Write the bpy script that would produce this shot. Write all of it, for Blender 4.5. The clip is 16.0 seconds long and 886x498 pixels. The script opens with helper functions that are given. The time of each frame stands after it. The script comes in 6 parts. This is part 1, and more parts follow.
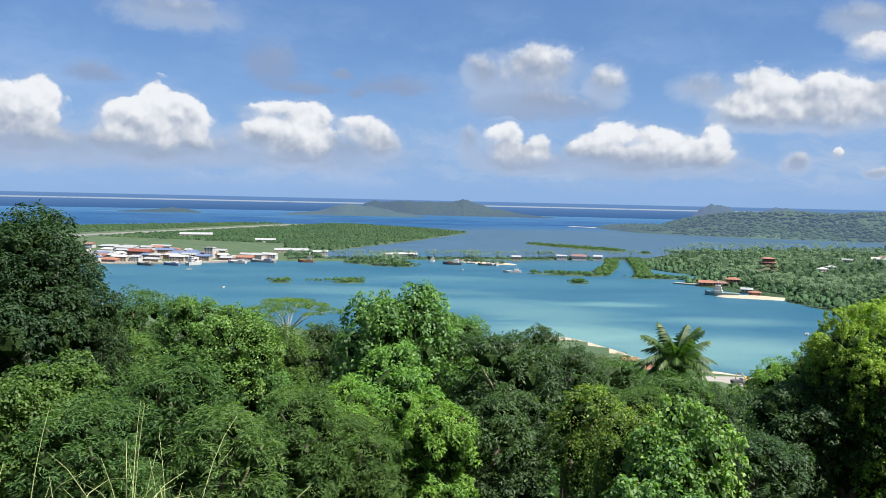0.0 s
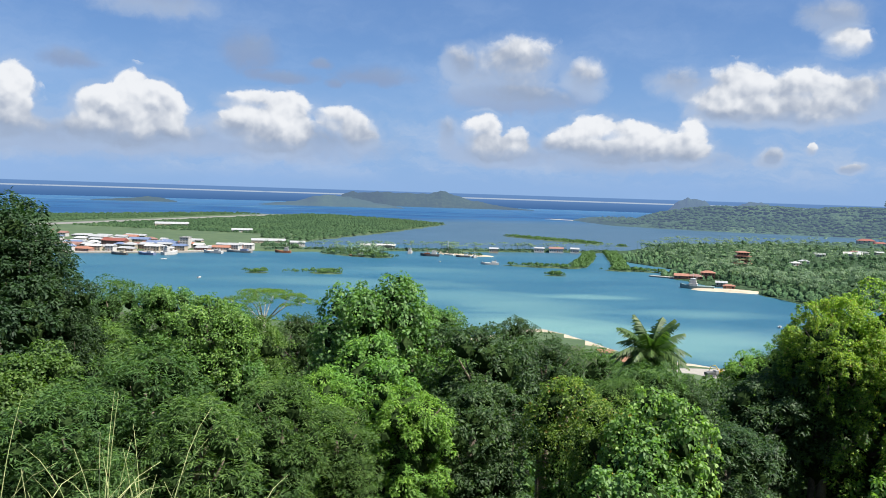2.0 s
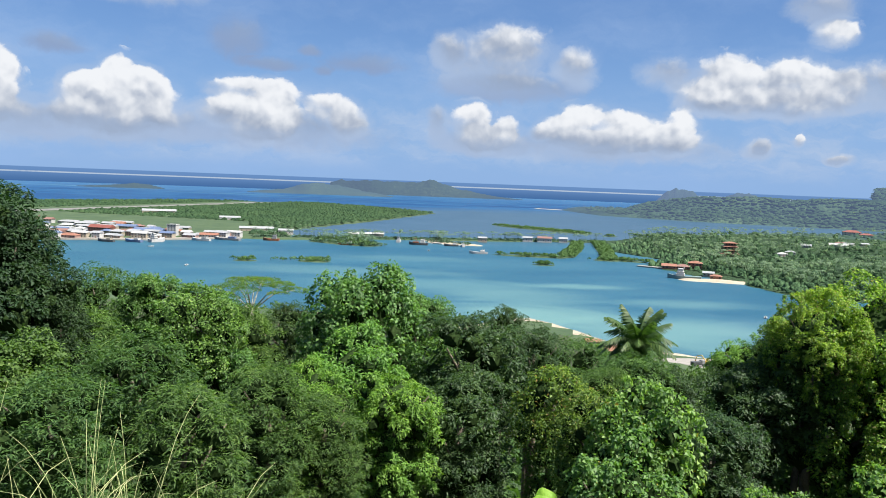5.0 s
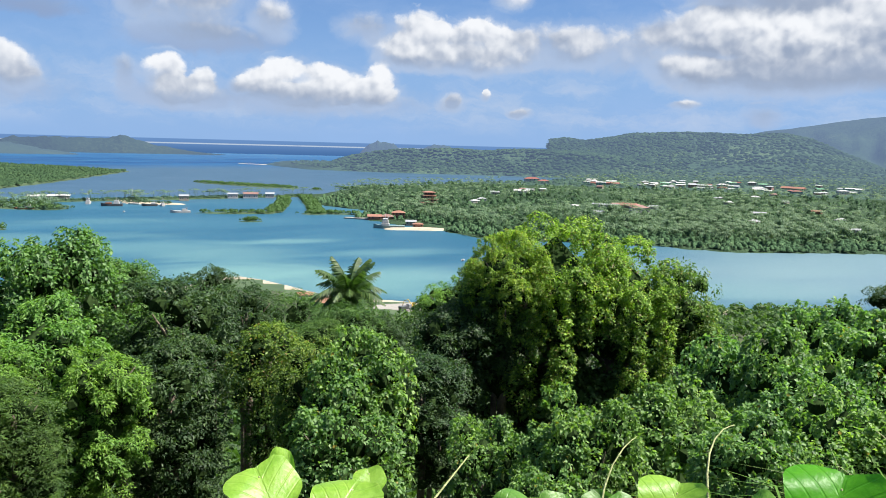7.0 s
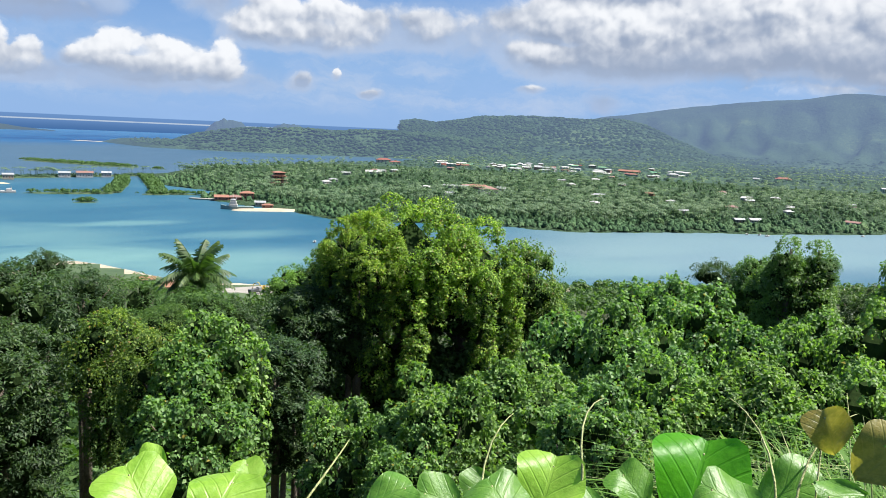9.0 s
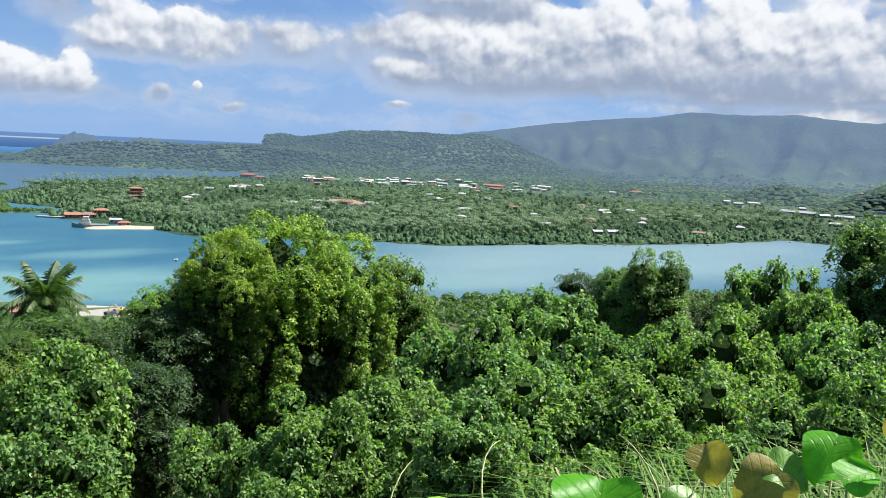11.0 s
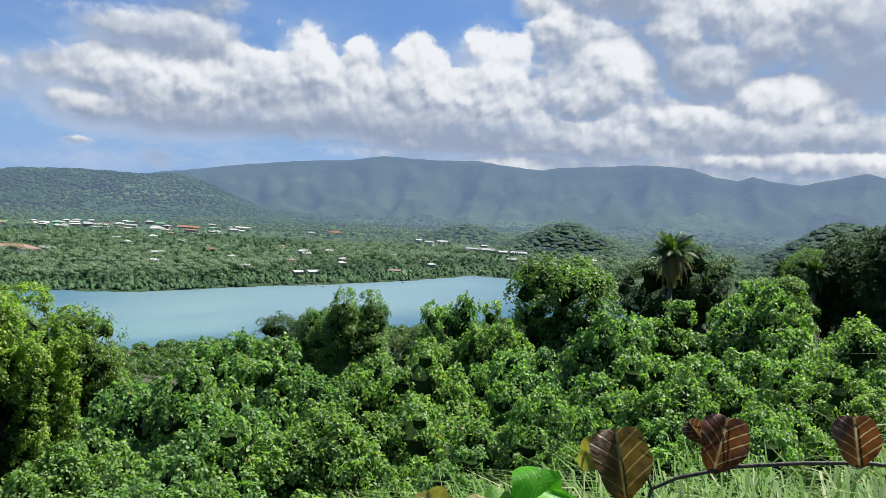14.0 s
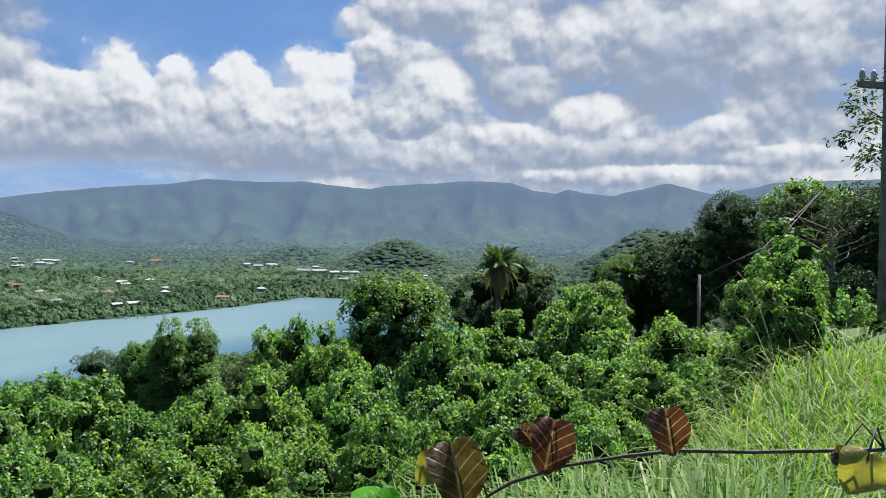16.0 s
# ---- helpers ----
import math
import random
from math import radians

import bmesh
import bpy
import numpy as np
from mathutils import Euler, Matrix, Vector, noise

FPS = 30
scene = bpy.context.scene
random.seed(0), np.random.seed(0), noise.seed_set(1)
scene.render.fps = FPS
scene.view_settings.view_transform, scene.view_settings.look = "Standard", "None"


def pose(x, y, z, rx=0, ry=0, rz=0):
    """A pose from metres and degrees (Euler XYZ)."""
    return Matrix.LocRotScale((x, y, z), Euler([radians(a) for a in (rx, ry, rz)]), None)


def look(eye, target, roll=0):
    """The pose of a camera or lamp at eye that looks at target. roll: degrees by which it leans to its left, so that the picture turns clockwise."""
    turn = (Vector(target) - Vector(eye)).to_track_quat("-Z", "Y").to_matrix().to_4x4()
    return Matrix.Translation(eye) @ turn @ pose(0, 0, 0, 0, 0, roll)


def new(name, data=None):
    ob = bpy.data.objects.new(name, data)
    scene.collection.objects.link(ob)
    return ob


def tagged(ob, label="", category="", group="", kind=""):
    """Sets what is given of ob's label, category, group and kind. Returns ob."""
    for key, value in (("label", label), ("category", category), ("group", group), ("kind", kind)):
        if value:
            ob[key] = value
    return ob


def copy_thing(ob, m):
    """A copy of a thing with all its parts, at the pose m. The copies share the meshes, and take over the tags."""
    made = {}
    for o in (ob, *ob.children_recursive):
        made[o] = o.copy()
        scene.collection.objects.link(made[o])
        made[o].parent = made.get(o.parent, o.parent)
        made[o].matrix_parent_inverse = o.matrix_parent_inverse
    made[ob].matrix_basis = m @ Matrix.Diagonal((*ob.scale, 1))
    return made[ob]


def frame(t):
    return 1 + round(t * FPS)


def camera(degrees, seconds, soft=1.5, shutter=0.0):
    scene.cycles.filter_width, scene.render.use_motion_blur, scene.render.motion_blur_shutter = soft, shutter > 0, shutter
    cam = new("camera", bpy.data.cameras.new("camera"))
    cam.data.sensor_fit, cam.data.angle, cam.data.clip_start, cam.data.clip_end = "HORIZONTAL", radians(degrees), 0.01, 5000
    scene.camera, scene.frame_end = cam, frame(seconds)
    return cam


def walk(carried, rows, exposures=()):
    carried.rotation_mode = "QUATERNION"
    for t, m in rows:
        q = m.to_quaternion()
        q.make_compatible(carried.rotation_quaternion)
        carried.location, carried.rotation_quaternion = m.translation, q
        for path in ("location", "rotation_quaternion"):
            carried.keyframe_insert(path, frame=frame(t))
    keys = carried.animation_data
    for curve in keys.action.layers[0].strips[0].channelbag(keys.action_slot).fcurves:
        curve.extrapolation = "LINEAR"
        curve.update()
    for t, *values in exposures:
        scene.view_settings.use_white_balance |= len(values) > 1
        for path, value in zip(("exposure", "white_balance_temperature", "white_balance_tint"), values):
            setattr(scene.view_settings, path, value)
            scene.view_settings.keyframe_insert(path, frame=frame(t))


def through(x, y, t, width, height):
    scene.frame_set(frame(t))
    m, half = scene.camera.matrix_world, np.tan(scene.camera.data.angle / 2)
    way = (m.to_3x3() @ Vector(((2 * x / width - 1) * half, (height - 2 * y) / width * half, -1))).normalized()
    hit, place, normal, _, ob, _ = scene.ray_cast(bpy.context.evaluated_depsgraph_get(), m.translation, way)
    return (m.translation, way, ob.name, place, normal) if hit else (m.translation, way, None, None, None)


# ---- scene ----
# ---- camera: a hand-held pan from a ridge, about 80 m above a lagoon ----
EYE = (0.0, 0.0, 80.0)
cam = camera(57.67, 16.0, soft=0.75)
# seconds, yaw, pitch, roll
TURNS = [
    (0.0, 0.00, -3.43, -1.28), (0.5, -0.31, -3.42, -1.21), (1.0, -0.65, -3.50, -1.29), (1.5, -1.08, -3.69, -1.56),
    (2.0, -1.55, -3.99, -1.81), (2.5, -1.86, -3.99, -1.59), (3.0, -1.97, -3.74, -1.29), (5.3, -2.63, -5.27, -2.58),
    (5.5, -4.38, -5.67, -2.56), (6.0, -11.86, -6.45, -2.23), (6.5, -19.67, -6.77, -2.33), (7.0, -23.05, -7.34, -1.49),
    (7.5, -25.58, -7.85, -1.68), (8.0, -29.28, -8.38, -2.47), (8.5, -31.55, -8.52, -2.28), (9.0, -33.51, -8.33, -2.50),
    (9.5, -36.78, -7.97, -2.38), (9.7, -38.43, -7.82, -2.21), (11.8, -47.04, -6.10, -3.15), (12.0, -49.03, -5.89, -3.13),
    (12.5, -53.62, -5.28, -3.18), (13.0, -57.57, -4.68, -3.48), (13.5, -61.07, -4.00, -3.65), (14.0, -64.04, -2.92, -2.97),
    (14.5, -68.44, -2.00, -2.35), (15.0, -72.61, -1.55, -2.18), (15.5, -74.81, -1.31, -1.54), (16.0, -76.11, -1.20, -0.66),
]
# seconds, drift to the north-west and upwards as the arms swing round, metres
DRIFT = [(0.0, 0.0, 0.0), (5.3, 0.0, 0.0), (6.5, 0.0, 0.0), (7.0, 0.04, 0.0), (8.0, 0.07, 0.0), (9.0, 0.11, 0.0), (9.7, 0.14, 0.01), (11.8, 0.20, 0.12), (12.5, 0.21, 0.13),
         (14.5, 0.25, 0.13), (16.0, 0.23, 0.13)]


def drifted(t):
    s, up = (float(np.interp(t, [d[0] for d in DRIFT], [d[k] for d in DRIFT])) for k in (1, 2))
    return EYE[0] - 0.743 * s, EYE[1] + 0.669 * s, EYE[2] + up


walk(cam, [(t, pose(*drifted(t), 90 + p, r, y)) for t, y, p, r in TURNS], exposures=[(0, 1.3), (5.5, 1.34), (8, 1.40), (12, 1.38), (13.5, 1.30), (16, 1.25)])

# ---- world: clear blue trade-wind sky with cumulus banks, and the open ocean below the horizon ----
SUN_AZ, SUN_EL = 116.0, 57.0
world = bpy.data.worlds.new("sky")
world.use_nodes = True
scene.world = world


class Nodes:
    """Short hand for building node trees."""

    def __init__(self, tree):
        self.tree = tree

    def add(self, kind, **props):
        n = self.tree.nodes.new(kind)
        for k, v in props.items():
            if k == "operation":
                n.operation = v
            elif k == "data_type":
                n.data_type = v
            elif k == "blend_type":
                n.blend_type = v
        return n

    def put(self, socket, v):
        if isinstance(v, bpy.types.NodeSocket):
            self.tree.links.new(v, socket)
        elif v is not None:
            socket.default_value = v

    def math(self, op, a, b=None, c=None, clamp=False):
        n = self.add("ShaderNodeMath", operation=op)
        n.use_clamp = clamp
        for s, v in zip(n.inputs, (a, b, c)):
            self.put(s, v)
        return n.outputs[0]

    def vec(self, op, a, b=None, c=None):
        n = self.add("ShaderNodeVectorMath", operation=op)
        for s, v in zip(n.inputs, (a, b, c)):
            self.put(s, v)
        return n.outputs["Value"] if op in ("DOT_PRODUCT", "LENGTH", "DISTANCE") else n.outputs[0]

    def mix(self, fac, a, b, blend="MIX"):
        n = self.add("ShaderNodeMix", data_type="RGBA", blend_type=blend)
        self.put(n.inputs["Factor"], fac)
        self.put(n.inputs[6], a if isinstance(a, bpy.types.NodeSocket) else (*a, 1))
        self.put(n.inputs[7], b if isinstance(b, bpy.types.NodeSocket) else (*b, 1))
        return n.outputs[2]

    def step(self, v, lo, hi, a=0.0, b=1.0):
        n = self.add("ShaderNodeMapRange")
        n.interpolation_type = "SMOOTHSTEP"
        for s, x in zip(n.inputs, (v, lo, hi, a, b)):
            self.put(s, x)
        return n.outputs[0]

    def noise(self, vector, scale, detail=4, rough=0.55, distort=0.0):
        n = self.add("ShaderNodeTexNoise")
        self.put(n.inputs["Vector"], vector)
        for k, v in (("Scale", scale), ("Detail", detail), ("Roughness", rough), ("Distortion", distort)):
            n.inputs[k].default_value = v
        return n.outputs[0]

    def voronoi(self, vector, scale):
        n = self.add("ShaderNodeTexVoronoi")
        self.put(n.inputs["Vector"], vector)
        n.inputs["Scale"].default_value = scale
        return n.outputs["Distance"]

    def split(self, v):
        n = self.add("ShaderNodeSeparateXYZ")
        self.put(n.inputs[0], v)
        return n.outputs

    def join(self, x, y, z):
        n = self.add("ShaderNodeCombineXYZ")
        for s, v in zip(n.inputs, (x, y, z)):
            self.put(s, v)
        return n.outputs[0]


# cumulus puffs: azimuth, elevation, half width, half height (degrees), tone
PUFFS_SEA_WEST = [
    (-26.4, 6.2, 1.1, 1.2, 1.00), (-27.3, 5.1, 1.9, 1.7, 1.00), (-28.7, 5.8, 0.7, 1.1, 1.00), (-27.2, 3.9, 2.4, 1.3, 0.75), (-19.5, 6.1, 1.5, 1.3, 1.00),
    (-18, 6, 0.9, 0.9, 1.00), (-21.7, 5.1, 1.2, 1.1, 0.97), (-20.5, 4.8, 2.5, 1.5, 1.00), (-17.7, 4.9, 1.6, 1.5, 0.95), (-19.8, 3.5, 3.6, 1.1, 0.72),
    (-11.7, 5.9, 2.3, 0.8, 0.95), (-9.2, 5.5, 1.5, 1.1, 1.02), (-9.8, 4.1, 2, 1.4, 1.00), (-12.5, 4.4, 2.1, 1, 0.90), (-10.3, 3.1, 1.9, 0.9, 0.80),
    (-5.8, 5, 1.6, 0.9, 0.92), (-4.4, 4.1, 1.3, 1.1, 0.80),
]
PUFFS_SEA_NORTH = [
    (4.1, 4.6, 1.4, 1, 1.00), (6.7, 3.9, 0.9, 0.9, 1.00), (5.4, 3.3, 1.7, 0.9, 0.82), (1.8, 4.4, 0.7, 1, 0.62), (11.9, 5, 1.3, 0.8, 1.02),
    (10.8, 4.2, 1.8, 0.9, 1.00), (14.2, 4.4, 1.8, 1.1, 1.00), (15.9, 3.8, 1.7, 1.1, 0.92), (18.5, 4.7, 1, 1, 1.00), (18, 3.5, 1.8, 0.9, 0.90),
    (9, 3.8, 0.8, 0.6, 0.75), (13.5, 3.2, 3.5, 0.8, 0.70),
]
PUFFS_HIGH = [
    (6.4, 9.8, 2.8, 1.2, 0.82), (5.6, 8.2, 3.9, 1.6, 0.66), (11.3, 8.2, 1.4, 1.3, 0.72), (6.8, 6.7, 4.3, 0.9, 0.52), (2.4, 9.3, 1.1, 1.1, 0.62),
    (17.4, 7.9, 1.8, 1, 0.66), (21.2, 7.7, 1.8, 1.4, 0.86), (21, 6, 2.1, 0.9, 0.92), (25.4, 7.4, 1.4, 1.1, 0.98), (27.6, 6.8, 1.8, 1.3, 0.80),
    (23.8, 5.8, 2.9, 0.9, 0.76), (27.6, 10.2, 1.2, 0.9, 1.00), (26.7, 11.9, 1.9, 1.1, 0.60), (26, 3.6, 0.4, 0.4, 1.00),
]
PUFFS_WISPS = [
    (-23.3, 7.8, 1.6, 0.6, 0.42), (-18.4, 12, 3.8, 1.1, 0.60), (-12.1, 9.2, 1.7, 1.3, 0.42), (-9.8, 7.6, 1.9, 0.4, 0.42), (-7.2, 8.6, 0.7, 0.3, 0.42),
    (-6.3, 7.4, 0.6, 0.3, 0.42), (23.6, 3, 0.9, 0.7, 0.72), (28.3, 2.4, 0.9, 0.4, 0.70),
]
PUFFS_FEET = [
    (-19.8, 3.2, 5.2, 1.4, 0.62), (-9, 3.3, 6.6, 1.3, 0.60), (-27.5, 3, 4.4, 1.3, 0.60), (12.8, 2.9, 8.4, 1, 0.62), (4.6, 3.1, 2.8, 1, 0.62), (-3.5, 8, 2.4, 0.6, 0.42),
]
PUFFS_MID = [
    (19.6, 6.4, 1.7, 1.1, 0.85), (22.6, 7, 2.1, 1.2, 0.95), (25.7, 7.3, 2.1, 1.5, 0.86), (26.1, 5.8, 2.9, 0.9, 0.86), (30.7, 7, 3.1, 1.5, 0.75),
    (35, 7, 4.3, 1.6, 0.74), (39.8, 5.2, 2.5, 1.2, 0.86), (40.4, 7.8, 3.4, 1.3, 0.72),
]
PUFFS_BANK = [
    (43.8, 7.3, 2.2, 1.6, 0.90), (46.4, 6.8, 2.5, 1.4, 0.85), (44.7, 4.8, 4.4, 1.3, 0.66), (39.5, 3.1, 1.1, 0.3, 0.72), (44.5, 2.4, 1, 0.7, 0.60),
    (28.1, 2.3, 0.6, 0.3, 0.60), (23.8, 3.1, 0.5, 0.5, 0.50),
]
PUFFS_BAY = [
    (41.3, 7.7, 2.9, 1.6, 0.88), (44.3, 10.2, 5, 1.4, 0.68), (46.4, 7.4, 3.9, 1.6, 0.92), (54.1, 10.6, 1.8, 1.6, 1.06), (57.8, 10.4, 1.4, 1.3, 1.02),
    (56.4, 8.3, 2.6, 1.7, 0.98), (61.8, 10.1, 2.1, 1.8, 1.06), (66.8, 10.6, 2.2, 2.2, 1.06), (67.4, 8.2, 1.8, 1.5, 1.00), (64, 7.9, 3.8, 1.7, 0.95),
    (52.2, 8.2, 3, 1.7, 0.88), (49.4, 9.6, 0.9, 0.7, 0.95), (48, 5.2, 7.9, 1.1, 0.62), (59.1, 5.9, 7.7, 1.1, 0.70), (66.8, 5.5, 6.2, 0.8, 0.56),
]
PUFFS_HILLS = [
    (75.3, 9.7, 2.3, 1.8, 0.98), (73.2, 7.6, 1.8, 0.9, 0.82), (79.3, 12.7, 1.4, 1.5, 0.88), (76.3, 14.8, 3.6, 1.3, 0.70),
    (85.3, 12.7, 1.7, 2.1, 0.82), (89, 13.7, 2, 2, 0.76), (87.1, 7.9, 2.9, 1.4, 0.95), (91.7, 10.9, 3, 2.9, 0.62), (81, 6.5, 2.2, 0.9, 0.90),
    (81.6, 9.8, 2.3, 1.5, 0.75), (69.5, 14.4, 1.2, 0.9, 0.80),
]
PUFFS_RIDGE = [
    (95.4, 13.2, 3.2, 1.9, 0.70), (95, 6.7, 1.9, 1, 0.92), (98.8, 11, 2.7, 2.6, 0.70), (98, 8.2, 2.2, 1.6, 0.78), (99.6, 14, 2, 1.5, 0.84),
    (96.5, 10.7, 1.3, 1.4, 0.85), (84.9, 5.6, 7, 0.9, 0.70), (75.1, 4.9, 5.6, 0.9, 0.76), (90.6, 4, 8.6, 0.6, 0.92), (99.1, 5, 3.1, 0.8, 0.86),
    (65.1, 4.9, 7.2, 0.9, 0.72),
]

w = Nodes(world.node_tree)
bg = world.node_tree.nodes["Background"]
sky = w.add("ShaderNodeTexSky")
sky.sky_type = "NISHITA"
sky.sun_disc = False
sky.sun_elevation = radians(SUN_EL)
sky.sun_rotation = radians(SUN_AZ)
sky.altitude = 80
sky.air_density = 1.0
sky.dust_density = 0.6
sky.ozone_density = 2.0
way = w.add("ShaderNodeTexCoord").outputs["Generated"]
wx, wy, wz = w.split(way)
az = w.math("MULTIPLY", w.math("ARCTAN2", wx, wy), 180 / math.pi)
el = w.math("MULTIPLY", w.math("ARCSINE", wz), 180 / math.pi)
spot = w.join(az, el, 0.0)
# small stirring of the puffs' outlines; the billows themselves come from a fractal of rounded cells
n1 = w.noise(spot, 0.55, 5, 0.6)
n2 = w.noise(w.vec("ADD", spot, (71.0, 13.0, 5.0)), 0.55, 5, 0.6)
warp = w.join(w.math("MULTIPLY_ADD", n1, 2.2, -1.1), w.math("MULTIPLY_ADD", n2, 1.8, -0.9), 0.0)
bent = w.vec("ADD", spot, warp)
eased = w.vec("MULTIPLY_ADD", warp, (0.45, 0.45, 0.0), spot)


def billow(v, scale):
    """Rounded heads like those of cumulus: 0 at their middles, growing outwards."""
    n = w.add("ShaderNodeTexVoronoi")
    n.feature = "SMOOTH_F1"
    w.put(n.inputs["Vector"], v)
    n.inputs["Scale"].default_value = scale
    n.inputs["Detail"].default_value = 2.0
    n.inputs["Roughness"].default_value = 0.42
    n.inputs["Lacunarity"].default_value = 2.3
    n.inputs["Smoothness"].default_value = 0.6
    return n.outputs["Distance"]


mass, toned, lift, halo, weight = 0.0, 0.0, 0.0, 0.0, 0.0
for pa, pe, pw, ph, tone in (PUFFS_SEA_WEST + PUFFS_SEA_NORTH + PUFFS_HIGH + PUFFS_WISPS + PUFFS_FEET + PUFFS_MID + PUFFS_BANK
                             + PUFFS_BAY + PUFFS_HILLS + PUFFS_RIDGE):
    pw, ph = pw * 1.5, ph * 1.5
    v = w.vec("MULTIPLY_ADD", eased, (1 / pw, 1 / ph, 0), (-pa / pw, -pe / ph, 0))
    f = w.math("MAXIMUM", w.math("SUBTRACT", 1.0, w.vec("DOT_PRODUCT", v, v)), 0.0)
    halo = w.math("ADD", halo, f)
    mass = w.math("ADD", mass, w.math("MAXIMUM", w.math("MULTIPLY_ADD", f, 1.6, -0.6), 0.0))
    f2 = w.math("MULTIPLY", f, f)
    toned = w.math("MULTIPLY_ADD", f2, tone, toned)
    lift = w.math("MULTIPLY_ADD", f2, w.vec("DOT_PRODUCT", v, (0.3, 1.3, 0.0)), lift)
    weight = w.math("ADD", weight, f2)
mass = w.math("MINIMUM", mass, 1.3)
# the eastern sky is nearly closed; the west has separate banks
bank = w.math("MULTIPLY", w.math("MULTIPLY", w.step(az, 34, 52), w.step(w.math("SUBTRACT", el, w.step(az, 78, 46, 0.0, 2.4)), 0.9, 3.2)), w.step(w.noise(w.vec("MULTIPLY", spot, (0.14, 0.28, 1.0)), 1.0, 4), 0.16, 0.38))
# a blue window above the heads over the bay
window = w.math("MULTIPLY", w.math("MULTIPLY", w.step(az, 47, 52), w.step(az, 71, 68)), w.step(el, 8.6, 10.6))
bank = w.math("MULTIPLY", bank, w.math("SUBTRACT", 1.0, window))
mass = w.math("MULTIPLY_ADD", bank, 1.45, mass)
shade = w.noise(w.vec("MULTIPLY", spot, (0.12, 0.25, 1.0)), 1.0, 4)
toned = w.math("MULTIPLY_ADD", w.math("MULTIPLY", bank, 0.14), w.math("MULTIPLY_ADD", shade, 1.3, 0.08), toned)
weight = w.math("MULTIPLY_ADD", bank, 0.14, weight)
weight = w.math("MAXIMUM", weight, 0.001)
tone = w.math("DIVIDE", toned, weight)
lift = w.math("DIVIDE", lift, weight)
gentle = w.vec("MULTIPLY_ADD", warp, (0.35, 0.35, 0.0), spot)
fine = w.noise(bent, 0.9, 8, 0.62)
round_here = billow(gentle, 0.44)
round_sun = billow(w.vec("ADD", gentle, (0.22, 0.50, 0.0)), 0.44)
edge = w.math("MULTIPLY_ADD", w.math("SUBTRACT", fine, 0.5), 1.35, w.math("MULTIPLY_ADD", w.math("SUBTRACT", 0.72, round_here), 0.85, w.math("MULTIPLY", mass, 1.35)))
# crisp heads, feathered feet
soft = w.math("ADD", w.step(lift, -0.5, 0.35, 2.4, 0.75), w.step(tone, 0.95, 0.6, 0.0, 0.9))
cover = w.math("MULTIPLY", w.step(edge, 0.16, soft), w.step(tone, 0.3, 0.75, 0.4, 0.97))
relief = w.math("MULTIPLY", w.math("SUBTRACT", round_sun, round_here), w.step(tone, 0.55, 1.0, 0.4, 1.05))
bright = w.math("ADD", w.math("MULTIPLY_ADD", lift, 0.50, w.math("MULTIPLY_ADD", tone, 1.45, -0.66)), relief)
bright = w.math("MULTIPLY_ADD", w.math("SUBTRACT", fine, 0.5), 0.30, bright)
bright = w.math("MULTIPLY_ADD", w.math("SUBTRACT", w.noise(w.vec("ADD", gentle, (31.0, 7.0, 2.0)), 0.42, 4, 0.55), 0.5), 0.4, bright)
cloud = w.mix(w.step(bright, 0.10, 1.05), (2.5, 3.05, 4.1), (7.2, 7.35, 7.6))
# thin veils between the banks, and pale haze low over the sea
veil = w.step(w.noise(w.vec("MULTIPLY", bent, (0.09, 0.22, 1.0)), 1.0, 6, 0.6), 0.40, 0.75, 0.0, 0.66)
air = w.mix(1.0, sky.outputs[0], (0.36, 0.56, 0.86), "MULTIPLY")
air = w.mix(w.math("MULTIPLY", veil, w.step(el, 20, 2)), air, (3.7, 4.7, 6.5))
low = w.math("MULTIPLY", w.step(w.noise(w.vec("MULTIPLY", bent, (0.13, 0.40, 1.0)), 1.0, 6, 0.62), 0.40, 0.70), w.math("MULTIPLY", w.step(el, 0.3, 2.0), w.step(el, 7.5, 3.0)))
air = w.mix(w.step(el, 12.0, 0.0, 0.30, 0.9), air, (2.35, 3.8, 6.4))
air = w.mix(w.math("MULTIPLY", low, 0.72), air, (4.0, 4.8, 6.2))
# the dissolving skirts of the clouds
skirt = w.math("MULTIPLY", w.step(w.math("MULTIPLY_ADD", w.math("SUBTRACT", fine, 0.5), 0.9, halo), 0.05, 0.95), w.step(lift, 0.5, -0.3, 0.4, 0.88))
air = w.mix(skirt, air, w.mix(w.step(tone, 0.4, 0.7), (2.1, 2.9, 4.6), (3.4, 4.3, 5.9)))
full = w.mix(cover, air, cloud)
# below the horizon: deep ocean and the surf on the outer reef
surf = w.math("MULTIPLY", w.step(w.math("ABSOLUTE", w.math("ADD", el, 0.30)), 0.065, 0.015),
              w.step(w.noise(w.join(az, 0.0, 0.0), 0.5, 4), 0.22, 0.45))
ocean = w.mix(w.step(el, -1.0, 0.0), (0.5, 1.25, 2.9), (1.15, 2.2, 4.3))
ocean = w.mix(w.math("MULTIPLY", surf, 0.85), ocean, (4.3, 5.0, 5.9))
full = w.mix(w.step(el, -0.03, 0.03), ocean, full)
w.put(bg.inputs[0], full)
bg.inputs[1].default_value = 0.05

sun_data = bpy.data.lights.new("sun", "SUN")
sun_data.energy = 5.0
sun_data.angle = radians(0.5)
sun_data.color = (1.0, 0.95, 0.87)
sun = new("sun", sun_data)
sa, se = radians(SUN_AZ), radians(SUN_EL)
sun.matrix_world = look((900 * math.sin(sa) * math.cos(se), 900 * math.cos(sa) * math.cos(se), 900 * math.sin(se)), (0, 0, 0))
